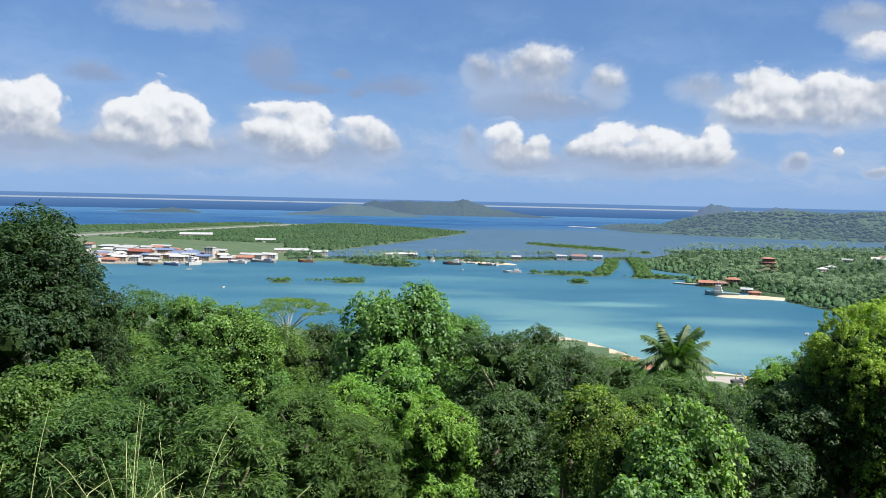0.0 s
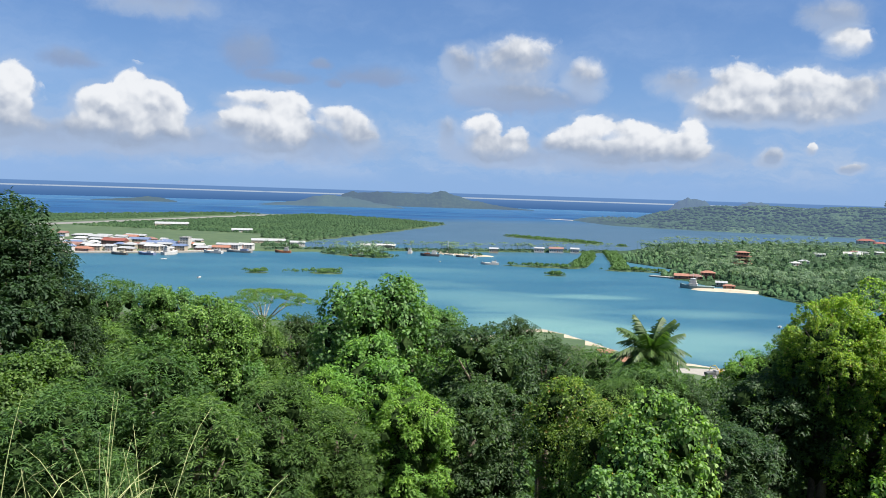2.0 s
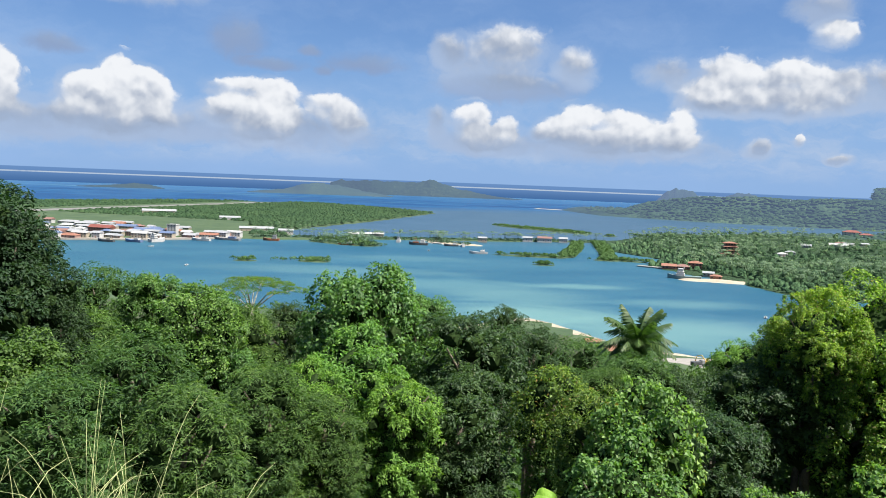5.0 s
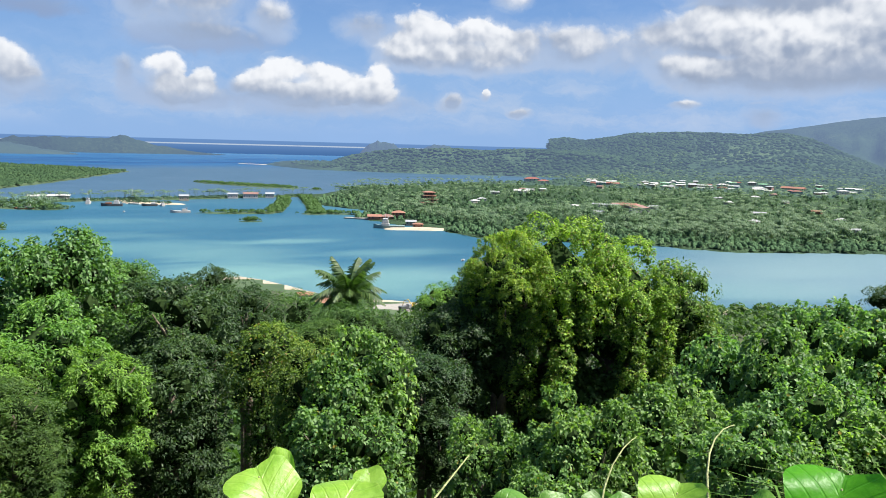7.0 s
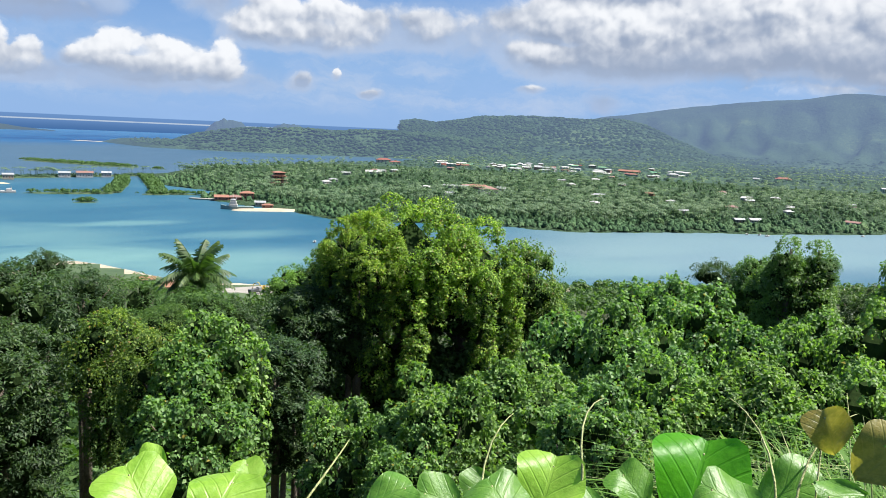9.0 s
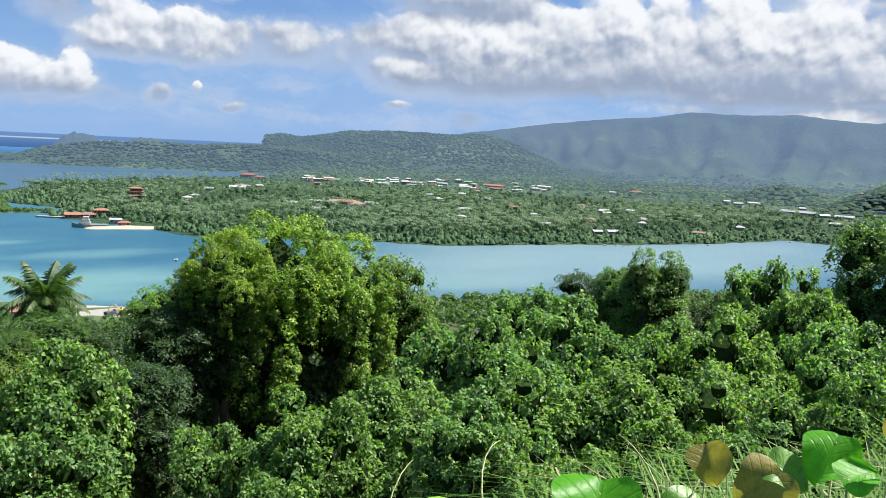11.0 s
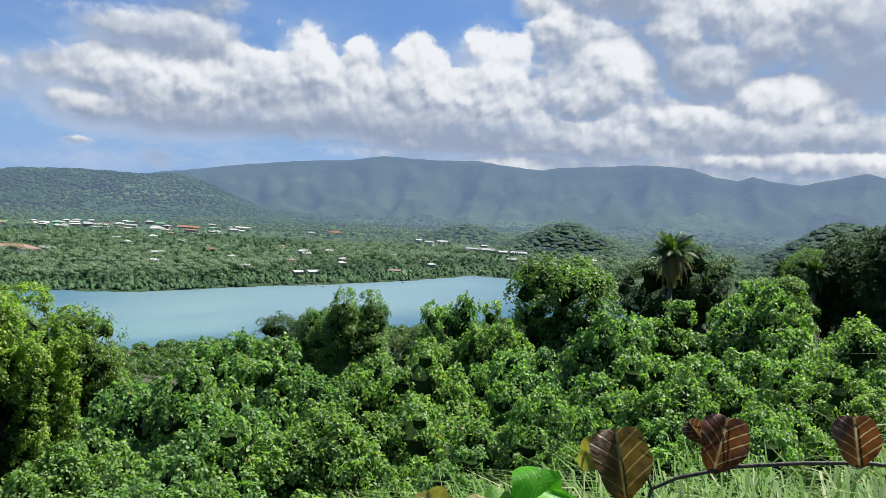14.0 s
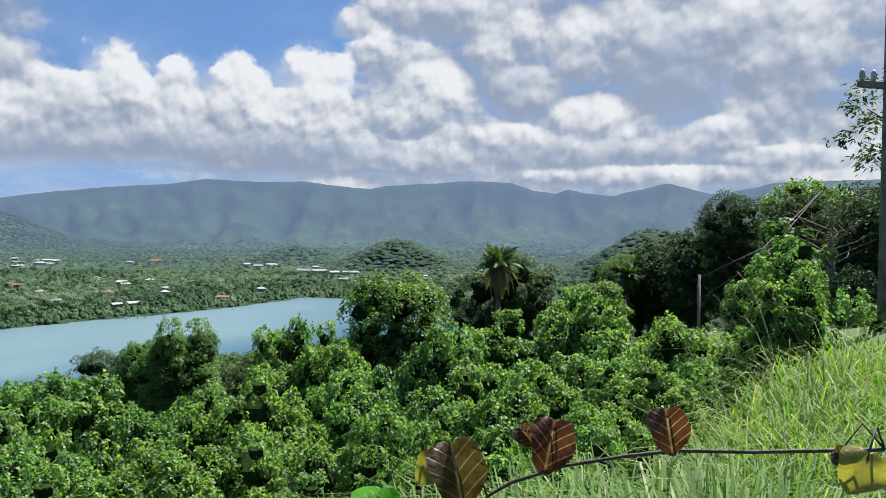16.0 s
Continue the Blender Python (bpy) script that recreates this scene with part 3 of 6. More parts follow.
# outlines of the lands, metres east and north of the eye
MAIN = [(285, 1180), (262, 1010), (300, 900), (262, 860), (251, 825), (275, 770), (297, 700), (303, 640), (330, 615), (435, 546), (473, 502),
        (596, 465), (646, 443), (777, 404), (902, 393), (890, 335), (790, 215), (640, 60), (900, -700), (3000, -1800), (5200, -900),
        (5200, 2800), (3200, 3500), (1500, 3300), (900, 2950), (516, 2760), (560, 2330), (760, 2140), (1073, 1975), (1250, 1800),
        (1070, 1650), (750, 1500), (394, 1330)]
AIRPORT = [(-1100, 760), (-405, 898), (-304, 935), (-207, 1008), (-150, 1060), (-175, 1200), (-133, 1331), (-75, 1500), (67, 2020),
           (-60, 2250), (-284, 2480), (-620, 2330), (-862, 1900), (-1500, 1700)]
CAUSEWAY = [(-210, 1010), (-150, 1020), (-32, 1078), (90, 1106), (180, 1136), (290, 1168), (292, 1192), (175, 1160), (85, 1132), (-36, 1104), (-160, 1066)]
SPIT = [(-128, 1010), (-84, 968), (-46, 955), (-30, 972), (-45, 1010), (-60, 1080), (-100, 1060)]
JETTY_ISLE = [(20, 1098), (30, 1040), (70, 1024), (98, 1022), (96, 1044), (60, 1070), (50, 1110)]
MOLE = [(90, 908), (120, 894), (172, 886), (190, 905), (222, 1010), (250, 1140), (236, 1148), (204, 1015), (168, 908), (120, 912)]
EAST_BANK = [(268, 1168), (232, 960), (216, 892), (222, 880), (250, 872), (270, 862), (262, 880), (236, 896), (250, 965), (286, 1160)]
OUTER = [(157, 1545), (200, 1475), (255, 1400), (307, 1350), (318, 1372), (290, 1440), (220, 1520), (175, 1565)]
HEAD_SPIT = [(500, 2790), (470, 2820), (430, 2815), (500, 2740), (560, 2660), (600, 2500), (640, 2600)]
BEACH_SPUR = [(246, 716), (252, 708), (300, 694), (310, 706), (292, 722), (286, 726), (250, 722)]


def hills(a, r):
    """Height added by the headland, the table hill and the mountains, metres."""
    g = lambda a0, w: math.exp(-((a - a0) / w) ** 2)
    # headland: a long low wooded ridge
    e = np.interp(a, (13, 14.5, 16, 18, 20, 23.4, 26, 29, 33, 38, 42), (-2.0, -1.62, -1.1, -0.72, -0.5, -0.34, -0.42, -0.2, -0.35, -0.8, -1.6))
    z = (80 + 2450 * math.tan(radians(float(e)))) * math.exp(-((r - 2450) / 260) ** 2)
    # table hill with a steep end
    e = np.interp(a, (30.0, 30.5, 31.5, 33, 34.5, 36, 40, 43, 46.0, 47.5, 49.5, 52, 55), (-1.5, 0.45, 0.62, 0.5, 0.72, 1.05, 1.18, 1.12, 1.2, 0.85, 0.0, -1.0, -1.6))
    z = max(z, (80 + 2800 * math.tan(radians(float(e)))) * math.exp(-(max(0, 2800 - r) / 420) ** 2 - (max(0, r - 2950) / 300) ** 2))
    # mountains
    e = np.interp(a, (34, 40, 44, 46, 50, 54, 57, 59.7, 63, 66.4, 69, 71, 72, 75, 78, 81, 82.5, 84, 84.9, 86, 88, 91.7, 94.5, 97, 98.5, 104, 112, 125),
                  (-1, 0.5, 1.3, 1.6, 2.25, 2.75, 2.95, 3.4, 3.3, 3.42, 3.1, 2.98, 3.2, 3.4, 3.62, 3.5, 2.95, 2.75, 3.1, 2.8, 2.65, 3.48, 2.75, 3.1, 3.5, 3.6, 3.2, 2.0))
    top = 80 + 4300 * math.tan(radians(float(e)))
    k = min(1.0, max(0.0, (r - 2300) / 2000))
    ridge = 0.55 * k ** 1.7 + 0.45 * k ** 4
    spur = 1 + 0.55 * math.sin(math.pi * k) * (0.55 - 1.9 * abs(fbm(a * 0.30, r * 0.0008, 1.0, 5, 2.0)))
    z = max(z, top * ridge * spur * (1 if r <= 4300 else math.exp(-((r - 4300) / 350) ** 2)))
    # round hillocks on the plain
    z = max(z, 58 * g(72.9, 3.6) * math.exp(-((r - 1550) / 170) ** 4), 84 * g(91, 4.5) * math.exp(-((r - 1450) / 200) ** 2),
            94 * g(96, 4) * math.exp(-((r - 1550) / 200) ** 2), 40 * g(66, 3) * math.exp(-((r - 1750) / 160) ** 2))
    return z


def main_height(x, y, a, r, sd):
    if sd < 0:
        return max(-4.0, sd * 0.15)
    roll = 4.5 + 4.0 * fbm(x, y, 0.004, 4, 5.0)
    back = min(1.0, max(0.0, (r - 900) / 900)) * 9
    z = min(1.0, sd / 60) * max(1.2, roll + back) + 0.7
    h = hills(a, r) * min(1.0, sd / 150)
    return max(z, h + 0.25 * z) + (4 if h > 15 else 0) * fbm(x, y, 0.012, 4, 1.0) * min(1, h / 80)


def main_land():
    radii = rings(330, 4900, 150)
    step, a0, a1 = 0.3, 9.0, 126.0
    n = int(round((a1 - a0) / step)) + 1
    aa = np.array([a0 + i * step for i in range(n)])
    rr, ag = np.meshgrid(np.array(radii), aa, indexing="ij")
    wob = np.array([[9 * noise.noise((a * 0.9, r * 0.012, 0.0)) for a in aa] for r in radii])
    sd = inside(MAIN, rr * np.sin(np.radians(ag)), rr * np.cos(np.radians(ag))) + wob
    look_up = {(round(a, 3), round(r, 3)): sd[j, i] for j, r in enumerate(radii) for i, a in enumerate(aa)}
    h = lambda x, y, a, r: main_height(x, y, a, r, look_up[(round(a, 3), round(r, 3))])
    cut = [r for r in radii if r < 1500]
    near = disc("mainland", cut, step, h, [FOREST_FLOOR_FAR], a0, a1)
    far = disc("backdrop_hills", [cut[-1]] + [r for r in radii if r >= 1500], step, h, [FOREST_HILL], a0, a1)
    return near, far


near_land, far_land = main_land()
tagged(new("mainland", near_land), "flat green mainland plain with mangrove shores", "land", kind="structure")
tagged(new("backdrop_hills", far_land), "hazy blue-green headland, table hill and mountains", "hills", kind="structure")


def ground_at(x, y):
    sd = float(inside(MAIN, x, y))
    return main_height(x, y, math.degrees(math.atan2(x, y)), math.hypot(x, y), sd)


def low_land(name, poly, height, label, mat, step=12.0, slope=0.12, bulge=None):
    """A flat island: a grid within its outline, its shores dipping under the water."""
    xs, ys = [p[0] for p in poly], [p[1] for p in poly]
    gx = np.arange(min(xs) - 2 * step, max(xs) + 2 * step, step)
    gy = np.arange(min(ys) - 2 * step, max(ys) + 2 * step, step)
    X, Y = np.meshgrid(gx, gy, indexing="ij")
    sd = inside(poly, X, Y)
    verts = []
    for i in range(len(gx)):
        for j in range(len(gy)):
            d = sd[i, j] + step * 0.5 * noise.noise((X[i, j] * 0.03, Y[i, j] * 0.03, 4.0))
            z = min(height, d * slope) if d > 0 else max(-2.0, d * 0.3)
            if bulge and d > 0:
                z += bulge(X[i, j], Y[i, j]) * min(1, d / 60)
            verts.append((X[i, j], Y[i, j], z))
    m = len(gy)
    faces = [(i * m + j, (i + 1) * m + j, (i + 1) * m + j + 1, i * m + j + 1) for i in range(len(gx) - 1) for j in range(m - 1)
             if sd[i:i + 2, j:j + 2].max() > -step]
    return tagged(new(name, mesh_of(name, verts, faces, [mat], True)), label, "island", kind="structure")


low_land("airport_island", AIRPORT, 2.2, "flat green island with an airstrip and harbour town", MEADOW, 20.0)
low_land("causeway", CAUSEWAY, 1.6, "low causeway lined with coconut palms", MEADOW, 8.0, 0.3)
low_land("wooded_spit", SPIT, 1.3, "low green spit beside the causeway", MEADOW, 6.0)
low_land("sandy_point", JETTY_ISLE, 1.4, "sandy point with a boat landing", SAND, 6.0)
low_land("mangrove_mole", MOLE, 1.0, "narrow mole grown over with mangroves", MEADOW, 5.0, 0.3)
low_land("mangrove_bank", EAST_BANK, 1.0, "narrow bank grown over with mangroves", MEADOW, 5.0, 0.3)
low_land("mangrove_islands", OUTER, 1.0, "flat mangrove islands in the outer bay", MEADOW, 12.0)
low_land("headland_spit", HEAD_SPIT, 1.2, "thin sandy spit off the headland", SAND, 12.0)
low_land("sand_spur", BEACH_SPUR, 1.5, "pale sand landing spur beside the ship", SAND, 4.0, 0.3)
for px, py, pr in ((-152, 756, 9), (-88, 768, 12), (139, 808, 9), (222, 884, 12), (300, 1395, 14), (338, 1330, 10), (395, 1385, 8)):
    ring = [(px + pr * 1.4 * math.cos(k * 0.7), py + pr * math.sin(k * 0.7)) for k in range(9)]
    low_land("mangrove_islet", ring, 0.7, "tiny mangrove islet in the shallow lagoon", MEADOW, 3.0)

# the airstrip and its apron
strip = [Vector((-700, 1350, 2.45)), Vector((-420, 2330, 2.45))]
side = (strip[1] - strip[0]).cross(Vector((0, 0, 1))).normalized() * 22
tagged(new("runway", mesh_of("runway", [strip[0] - side, strip[0] + side, strip[1] + side, strip[1] - side], [(0, 1, 2, 3)], [ASPHALT])),
       "grey airstrip across the flat island", "runway", kind="structure")


def far_island(name, a0, a1, r, profile, label, mat=None):
    """A hilly island near the horizon: azimuth and elevation of its skyline."""
    ks, es = zip(*profile)
    n, depth = 90, 14
    verts, faces = [], []
    for j in range(depth):
        q = j / (depth - 1)
        for i in range(n):
            a = a0 + (a1 - a0) * i / (n - 1)
            top = 80 + r * math.tan(radians(float(np.interp(a, ks, es))))
            rr = r + (q - 0.5) * 260
            hump = math.sin(math.pi * q) ** 0.8
            z = -1.5 + max(0.0, top) * hump * (1 + 0.15 * fbm(a * 2.2, q * 2.5, 1.0, 3, r * 0.01) * hump)
            verts.append((*polar(a, rr)[:2], z))
    for j in range(depth - 1):
        for i in range(n - 1):
            k = j * n + i
            faces.append((k, k + 1, k + n + 1, k + n))
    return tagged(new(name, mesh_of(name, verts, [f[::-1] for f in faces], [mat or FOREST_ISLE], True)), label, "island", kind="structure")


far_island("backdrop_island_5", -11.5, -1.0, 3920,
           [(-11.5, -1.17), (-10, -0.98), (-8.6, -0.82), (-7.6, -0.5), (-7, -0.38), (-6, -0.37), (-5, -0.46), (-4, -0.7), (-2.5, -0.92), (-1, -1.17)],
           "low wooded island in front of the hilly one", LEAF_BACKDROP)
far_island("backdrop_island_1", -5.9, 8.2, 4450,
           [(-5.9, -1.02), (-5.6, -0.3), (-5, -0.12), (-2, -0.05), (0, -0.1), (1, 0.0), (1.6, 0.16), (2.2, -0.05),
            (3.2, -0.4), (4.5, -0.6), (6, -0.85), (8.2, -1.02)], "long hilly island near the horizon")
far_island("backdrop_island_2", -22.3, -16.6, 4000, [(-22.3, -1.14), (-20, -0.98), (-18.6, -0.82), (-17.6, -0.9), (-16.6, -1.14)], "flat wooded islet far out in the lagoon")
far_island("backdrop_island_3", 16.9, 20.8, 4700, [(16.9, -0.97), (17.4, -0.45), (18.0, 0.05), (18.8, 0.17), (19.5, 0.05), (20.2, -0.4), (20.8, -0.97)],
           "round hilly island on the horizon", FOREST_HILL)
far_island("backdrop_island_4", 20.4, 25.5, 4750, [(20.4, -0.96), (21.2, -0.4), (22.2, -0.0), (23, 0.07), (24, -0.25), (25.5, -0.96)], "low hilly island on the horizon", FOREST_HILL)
# ---- forests seen from afar: one mass of leaf tufts for each land ----
rng = np.random.default_rng(7)


def canopy(points, radius, tall=1.0):
    """Closed forest from afar: every crown a small uneven dome of thirteen corners."""
    n = len(points)
    ang = np.concatenate([np.zeros(1), np.arange(6) * math.pi / 3, np.arange(6) * math.pi / 3 + 0.52])
    out = np.concatenate([np.zeros(1), np.full(6, 0.64), np.full(6, 1.05)])
    up = np.concatenate([np.ones(1), np.full(6, 0.72), np.full(6, -0.45)])
    shape = np.stack([out * np.cos(ang), out * np.sin(ang), up * tall], axis=1)
    spin = rng.uniform(0, 2 * math.pi, n)
    c, s = np.cos(spin)[:, None], np.sin(spin)[:, None]
    lump = rng.uniform(0.66, 1.28, (n, 13))
    R = radius[:, None]
    v = np.stack([(shape[:, 0] * c - shape[:, 1] * s) * lump * R, (shape[:, 0] * s + shape[:, 1] * c) * lump * R, shape[:, 2] * lump * R], axis=2)
    v += points[:, None, :] + np.stack([np.zeros(n), np.zeros(n), radius * rng.uniform(0.55, 1.2, n) * tall], axis=1)[:, None, :]
    t = [(0, 1 + k, 1 + (k + 1) % 6) for k in range(6)]
    for k in range(6):
        q = (k + 1) % 6
        t += [(1 + k, 7 + k, 1 + q), (1 + q, 7 + k, 7 + q)]
    return v.reshape(-1, 3), (np.arange(n)[:, None, None] * 13 + np.array(t)[None]).reshape(-1, 3)


def both(a, b):
    """Two leaf masses as one."""
    return np.concatenate([a[0], b[0]]), np.concatenate([a[1], b[1] + len(a[0])])


def tufts(points, radius, flakes, tall=1.0, size=1.0):
    """Crowns as bundles of leaf tufts: points (n, 3) at the ground, crown radii (n)."""
    n = len(points)
    d = rng.normal(size=(n, flakes, 3))
    d /= np.linalg.norm(d, axis=2, keepdims=True)
    d[:, :, 2] = np.abs(d[:, :, 2]) * 1.1 - 0.25
    lump = 0.72 + 0.4 * rng.random((n, flakes, 1))
    R = radius[:, None, None]
    c = points[:, None, :] + d * R * lump * np.array([1, 1, 0.95 * tall]) + np.array([0, 0, 0.75 * tall]) * R
    t1 = np.cross(d, rng.normal(size=d.shape))
    t1 /= np.linalg.norm(t1, axis=2, keepdims=True) + 1e-9
    t2 = np.cross(d, t1)
    s = R * size * (0.30 + 0.22 * rng.random((n, flakes, 1)))
    tri = np.stack([c + t1 * s, c - 0.5 * t1 * s + 0.87 * t2 * s + d * 0.15 * s, c - 0.5 * t1 * s - 0.87 * t2 * s - d * 0.2 * s], axis=2)
    v = tri.reshape(-1, 3)
    return v, np.arange(len(v)).reshape(-1, 3)


def palm_tufts(points, height, fronds=9):
    """Coconut palms seen from afar: a thin trunk and a star of drooping fronds."""
    vs = []
    for p, h in zip(points, height):
        lean = rng.normal(size=2) * 0.8
        top = np.array([p[0] + lean[0], p[1] + lean[1], p[2] + h])
        vs += [p + (0.22, 0, 0), p - (0.22, 0, 0), top, p + (0, 0.22, 0), p - (0, 0.22, 0), top]
        for k in range(fronds):
            a = 2 * math.pi * (k + rng.random() * 0.7) / fronds
            L = h * 0.13 + 2.3 + rng.random()
            up = 0.9 * rng.random() - 0.1
            o = np.array([math.cos(a), math.sin(a), 0])
            s = np.array([-math.sin(a), math.cos(a), 0]) * 0.55
            mid = top + o * L * 0.55 + np.array([0, 0, up])
            tip = top + o * L + np.array([0, 0, up - 1.7])
            vs += [top, mid + s, mid - s, mid + s, tip, mid - s]
    v = np.array(vs)
    return v, np.arange(len(v)).reshape(-1, 3)


# houses on the plain: azimuth, distance, width, depth, storeys, wall, roof, roof shape
HOUSES = [
    (36.9, 985, 20, 14, 2, "white", "rose", "hip"), (36.2, 1040, 30, 14, 1, "pink", "brown", "hip"), (35.4, 1045, 18, 10, 1, "cream", "rose", "gable"),
    (37.9, 1030, 14, 9, 1, "white", "tin", "gable"), (34.6, 1040, 34, 7, 1, "grey", "tin", "gable"), (29.4, 1640, 30, 16, 2, "white", "red", "hip"),
    (30.2, 1620, 22, 12, 1, "white", "red", "hip"), (28.7, 1290, 24, 12, 1, "white", "white", "gable"), (29.3, 1320, 14, 9, 1, "white", "tin", "gable"),
    (26.8, 1240, 14, 9, 1, "white", "tin", "gable"), (25.9, 1120, 12, 8, 1, "white", "tin", "hip"), (44.6, 1020, 18, 8, 1, "white", "tin", "gable"),
    (50.4, 900, 10, 7, 1, "white", "tin", "gable"), (48.1, 1090, 12, 8, 1, "orange", "orange", "gable"), (66.9, 1400, 56, 14, 1, "white", "tin", "gable"),
    (71.6, 1360, 18, 12, 3, "white", "tin", "flat"), (69.6, 1330, 26, 10, 1, "white", "tin", "gable"), (56.5, 1700, 30, 14, 1, "white", "red", "hip"),
    (63.2, 1480, 16, 10, 2, "white", "tin", "gable"), (64.1, 1560, 20, 10, 1, "white", "tin", "gable"), (62.4, 1500, 12, 8, 2, "teal", "tin", "gable"),
    (46.6, 1680, 44, 14, 1, "cream", "brown", "gable"), (55.0, 840, 12, 8, 1, "white", "tin", "gable"), (54.0, 830, 10, 7, 1, "grey", "tin", "gable"),
]
pick = random.Random(3)
for k in range(66):
    HOUSES.append((pick.uniform(33, 50.5), 80 / math.tan(radians(pick.uniform(2.55, 2.95))), pick.uniform(9, 20), pick.uniform(7, 11), pick.choice((1, 1, 2)),
                   pick.choice(("white", "white", "cream", "teal", "pink")), pick.choice(("tin", "tin", "white", "white", "white", "red", "green")), pick.choice(("gable", "gable", "hip"))))
for k in range(40):
    HOUSES.append((pick.uniform(24, 79), 80 / math.tan(radians(pick.uniform(2.7, 5.2))), pick.uniform(8, 15), pick.uniform(7, 10), 1,
                   pick.choice(("white", "cream", "teal", "grey")), pick.choice(("tin", "tin", "white", "white", "rose")), pick.choice(("gable", "hip"))))
HOUSES = [h for h in HOUSES if float(inside(MAIN, *polar(h[0], h[1])[:2])) > 24]

# open ground: centre and radius, kept free of trees
CLEARINGS = [(285, 735, 26), (262, 800, 22), (290, 712, 22), (275, 760, 18)]
for h in HOUSES:
    CLEARINGS.append((*polar(h[0], h[1])[:2], h[2] * 0.5 + 1))
    CLEARINGS.append((*polar(h[0], h[1] - 9)[:2], h[2] * 0.4))


def free(x, y):
    ok = np.ones(len(x), bool)
    for cx, cy, cr in CLEARINGS:
        ok &= np.hypot(x - cx, y - cy) > cr
    return ok


def grounded(x, y, sd):
    return np.array([(u, v, main_height(u, v, math.degrees(math.atan2(u, v)), math.hypot(u, v), s)) for u, v, s in zip(x, y, sd)])


def scatter_main(n, a0, a1, e0, e1, near=0.0, far=1e9):
    """Points on the mainland, even in the view's angles."""
    a = np.radians(rng.uniform(a0, a1, n))
    r = 80 / np.tan(np.radians(rng.uniform(e0, e1, n)))
    x, y = r * np.sin(a), r * np.cos(a)
    sd = inside(MAIN, x, y)
    k = (sd > near) & (sd < far) & free(x, y)
    return grounded(x[k], y[k], sd[k])


def stand(name, arrays, mat, label, category="trees", smooth=False):
    v, t = arrays
    return tagged(new(name, tri_mesh(name, v, t, mat, smooth)), label, category, kind="stuff")


pts = scatter_main(13500, 12.5, 104, 1.55, 6.7, near=36)
far_off = np.hypot(pts[:, 0], pts[:, 1]) > 1500
size = 1.5 + 3.0 * rng.random((~far_off).sum()) ** 2.2
stand("plain_forest", both(canopy(pts[~far_off], size, 0.65), tufts(pts[~far_off], size * 1.1, 26, size=0.5)), LEAF_CANOPY, "dense mixed tropical trees over the plain", smooth=True)
stand("backdrop_wood", canopy(pts[far_off], rng.uniform(2.4, 5.5, far_off.sum()), 0.5), LEAF_BACKDROP, "hazy trees along the far edge of the plain", smooth=True)
pts = scatter_main(8200, 14, 80, 1.9, 6.5, near=25)
thick = np.array([noise.noise((p[0] * 0.006, p[1] * 0.006, 1.0)) for p in pts]) > -0.22
pts = pts[thick]
stand("coconut_grove", palm_tufts(pts, rng.uniform(8, 14, len(pts))), LEAF_PALM_HAZE, "coconut palms standing above the plain's trees")
pts = scatter_main(26000, 12.5, 72, 4.0, 7.2, near=0.5, far=46)
pts[:, 2] = np.maximum(pts[:, 2], 0.2)
stand("mangrove_belt", canopy(pts[::2], 1.4 + 2.0 * rng.random(len(pts[::2])) ** 2, 0.9), LEAF_CANOPY, "bright green mangrove belt along the water's edge", smooth=True)
pts = scatter_main(12000, 12.5, 108, 1.5, 2.6, near=30)
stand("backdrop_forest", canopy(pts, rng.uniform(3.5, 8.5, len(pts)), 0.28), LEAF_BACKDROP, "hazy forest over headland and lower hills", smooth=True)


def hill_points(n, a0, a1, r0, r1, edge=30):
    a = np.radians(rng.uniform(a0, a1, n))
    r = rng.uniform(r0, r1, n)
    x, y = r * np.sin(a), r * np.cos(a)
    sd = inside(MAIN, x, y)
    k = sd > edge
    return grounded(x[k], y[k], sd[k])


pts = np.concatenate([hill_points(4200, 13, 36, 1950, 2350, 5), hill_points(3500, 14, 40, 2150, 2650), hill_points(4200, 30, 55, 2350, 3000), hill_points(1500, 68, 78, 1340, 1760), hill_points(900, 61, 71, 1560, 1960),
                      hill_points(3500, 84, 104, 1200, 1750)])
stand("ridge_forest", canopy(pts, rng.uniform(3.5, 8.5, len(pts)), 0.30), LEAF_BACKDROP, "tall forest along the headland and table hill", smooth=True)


def scatter_poly(n, poly, near=3.0, far=1e9):
    xs, ys = [p[0] for p in poly], [p[1] for p in poly]
    x, y = rng.uniform(min(xs), max(xs), n), rng.uniform(min(ys), max(ys), n)
    sd = inside(poly, x, y)
    k = (sd > near) & (sd < far) & free(x, y)
    return np.stack([x[k], y[k], np.full(k.sum(), 0.6)], axis=1)


p = scatter_poly(42000, AIRPORT, 6)
along = (p[:, 0] - strip[0].x) * (strip[1] - strip[0]).normalized().x + (p[:, 1] - strip[0].y) * (strip[1] - strip[0]).normalized().y
across = (p[:, 0] - strip[0].x) * side.normalized().x + (p[:, 1] - strip[0].y) * side.normalized().y
rp = np.hypot(p[:, 0], p[:, 1])
ap = np.degrees(np.arctan2(p[:, 0], p[:, 1]))
edge = np.array([14 * noise.noise((u * 0.012, v * 0.012, 8.0)) for u, v in p[:, :2]])
east = (across > 42 + edge) & (along > 120) & (rp > 1215 + 2 * edge) & ~((ap < -21.5) & (rp < 1500))
keep = east | ((across < -70 + edge) & (rp > 1400)) | ((ap > -11.0) & (rp > 1085) & (across > 60))
keep &= ~((np.hypot(p[:, 0] + 225, (p[:, 1] - 1190) * 0.6) < 34) | (np.hypot(p[:, 0] + 330, (p[:, 1] - 1270) * 0.5) < 30))
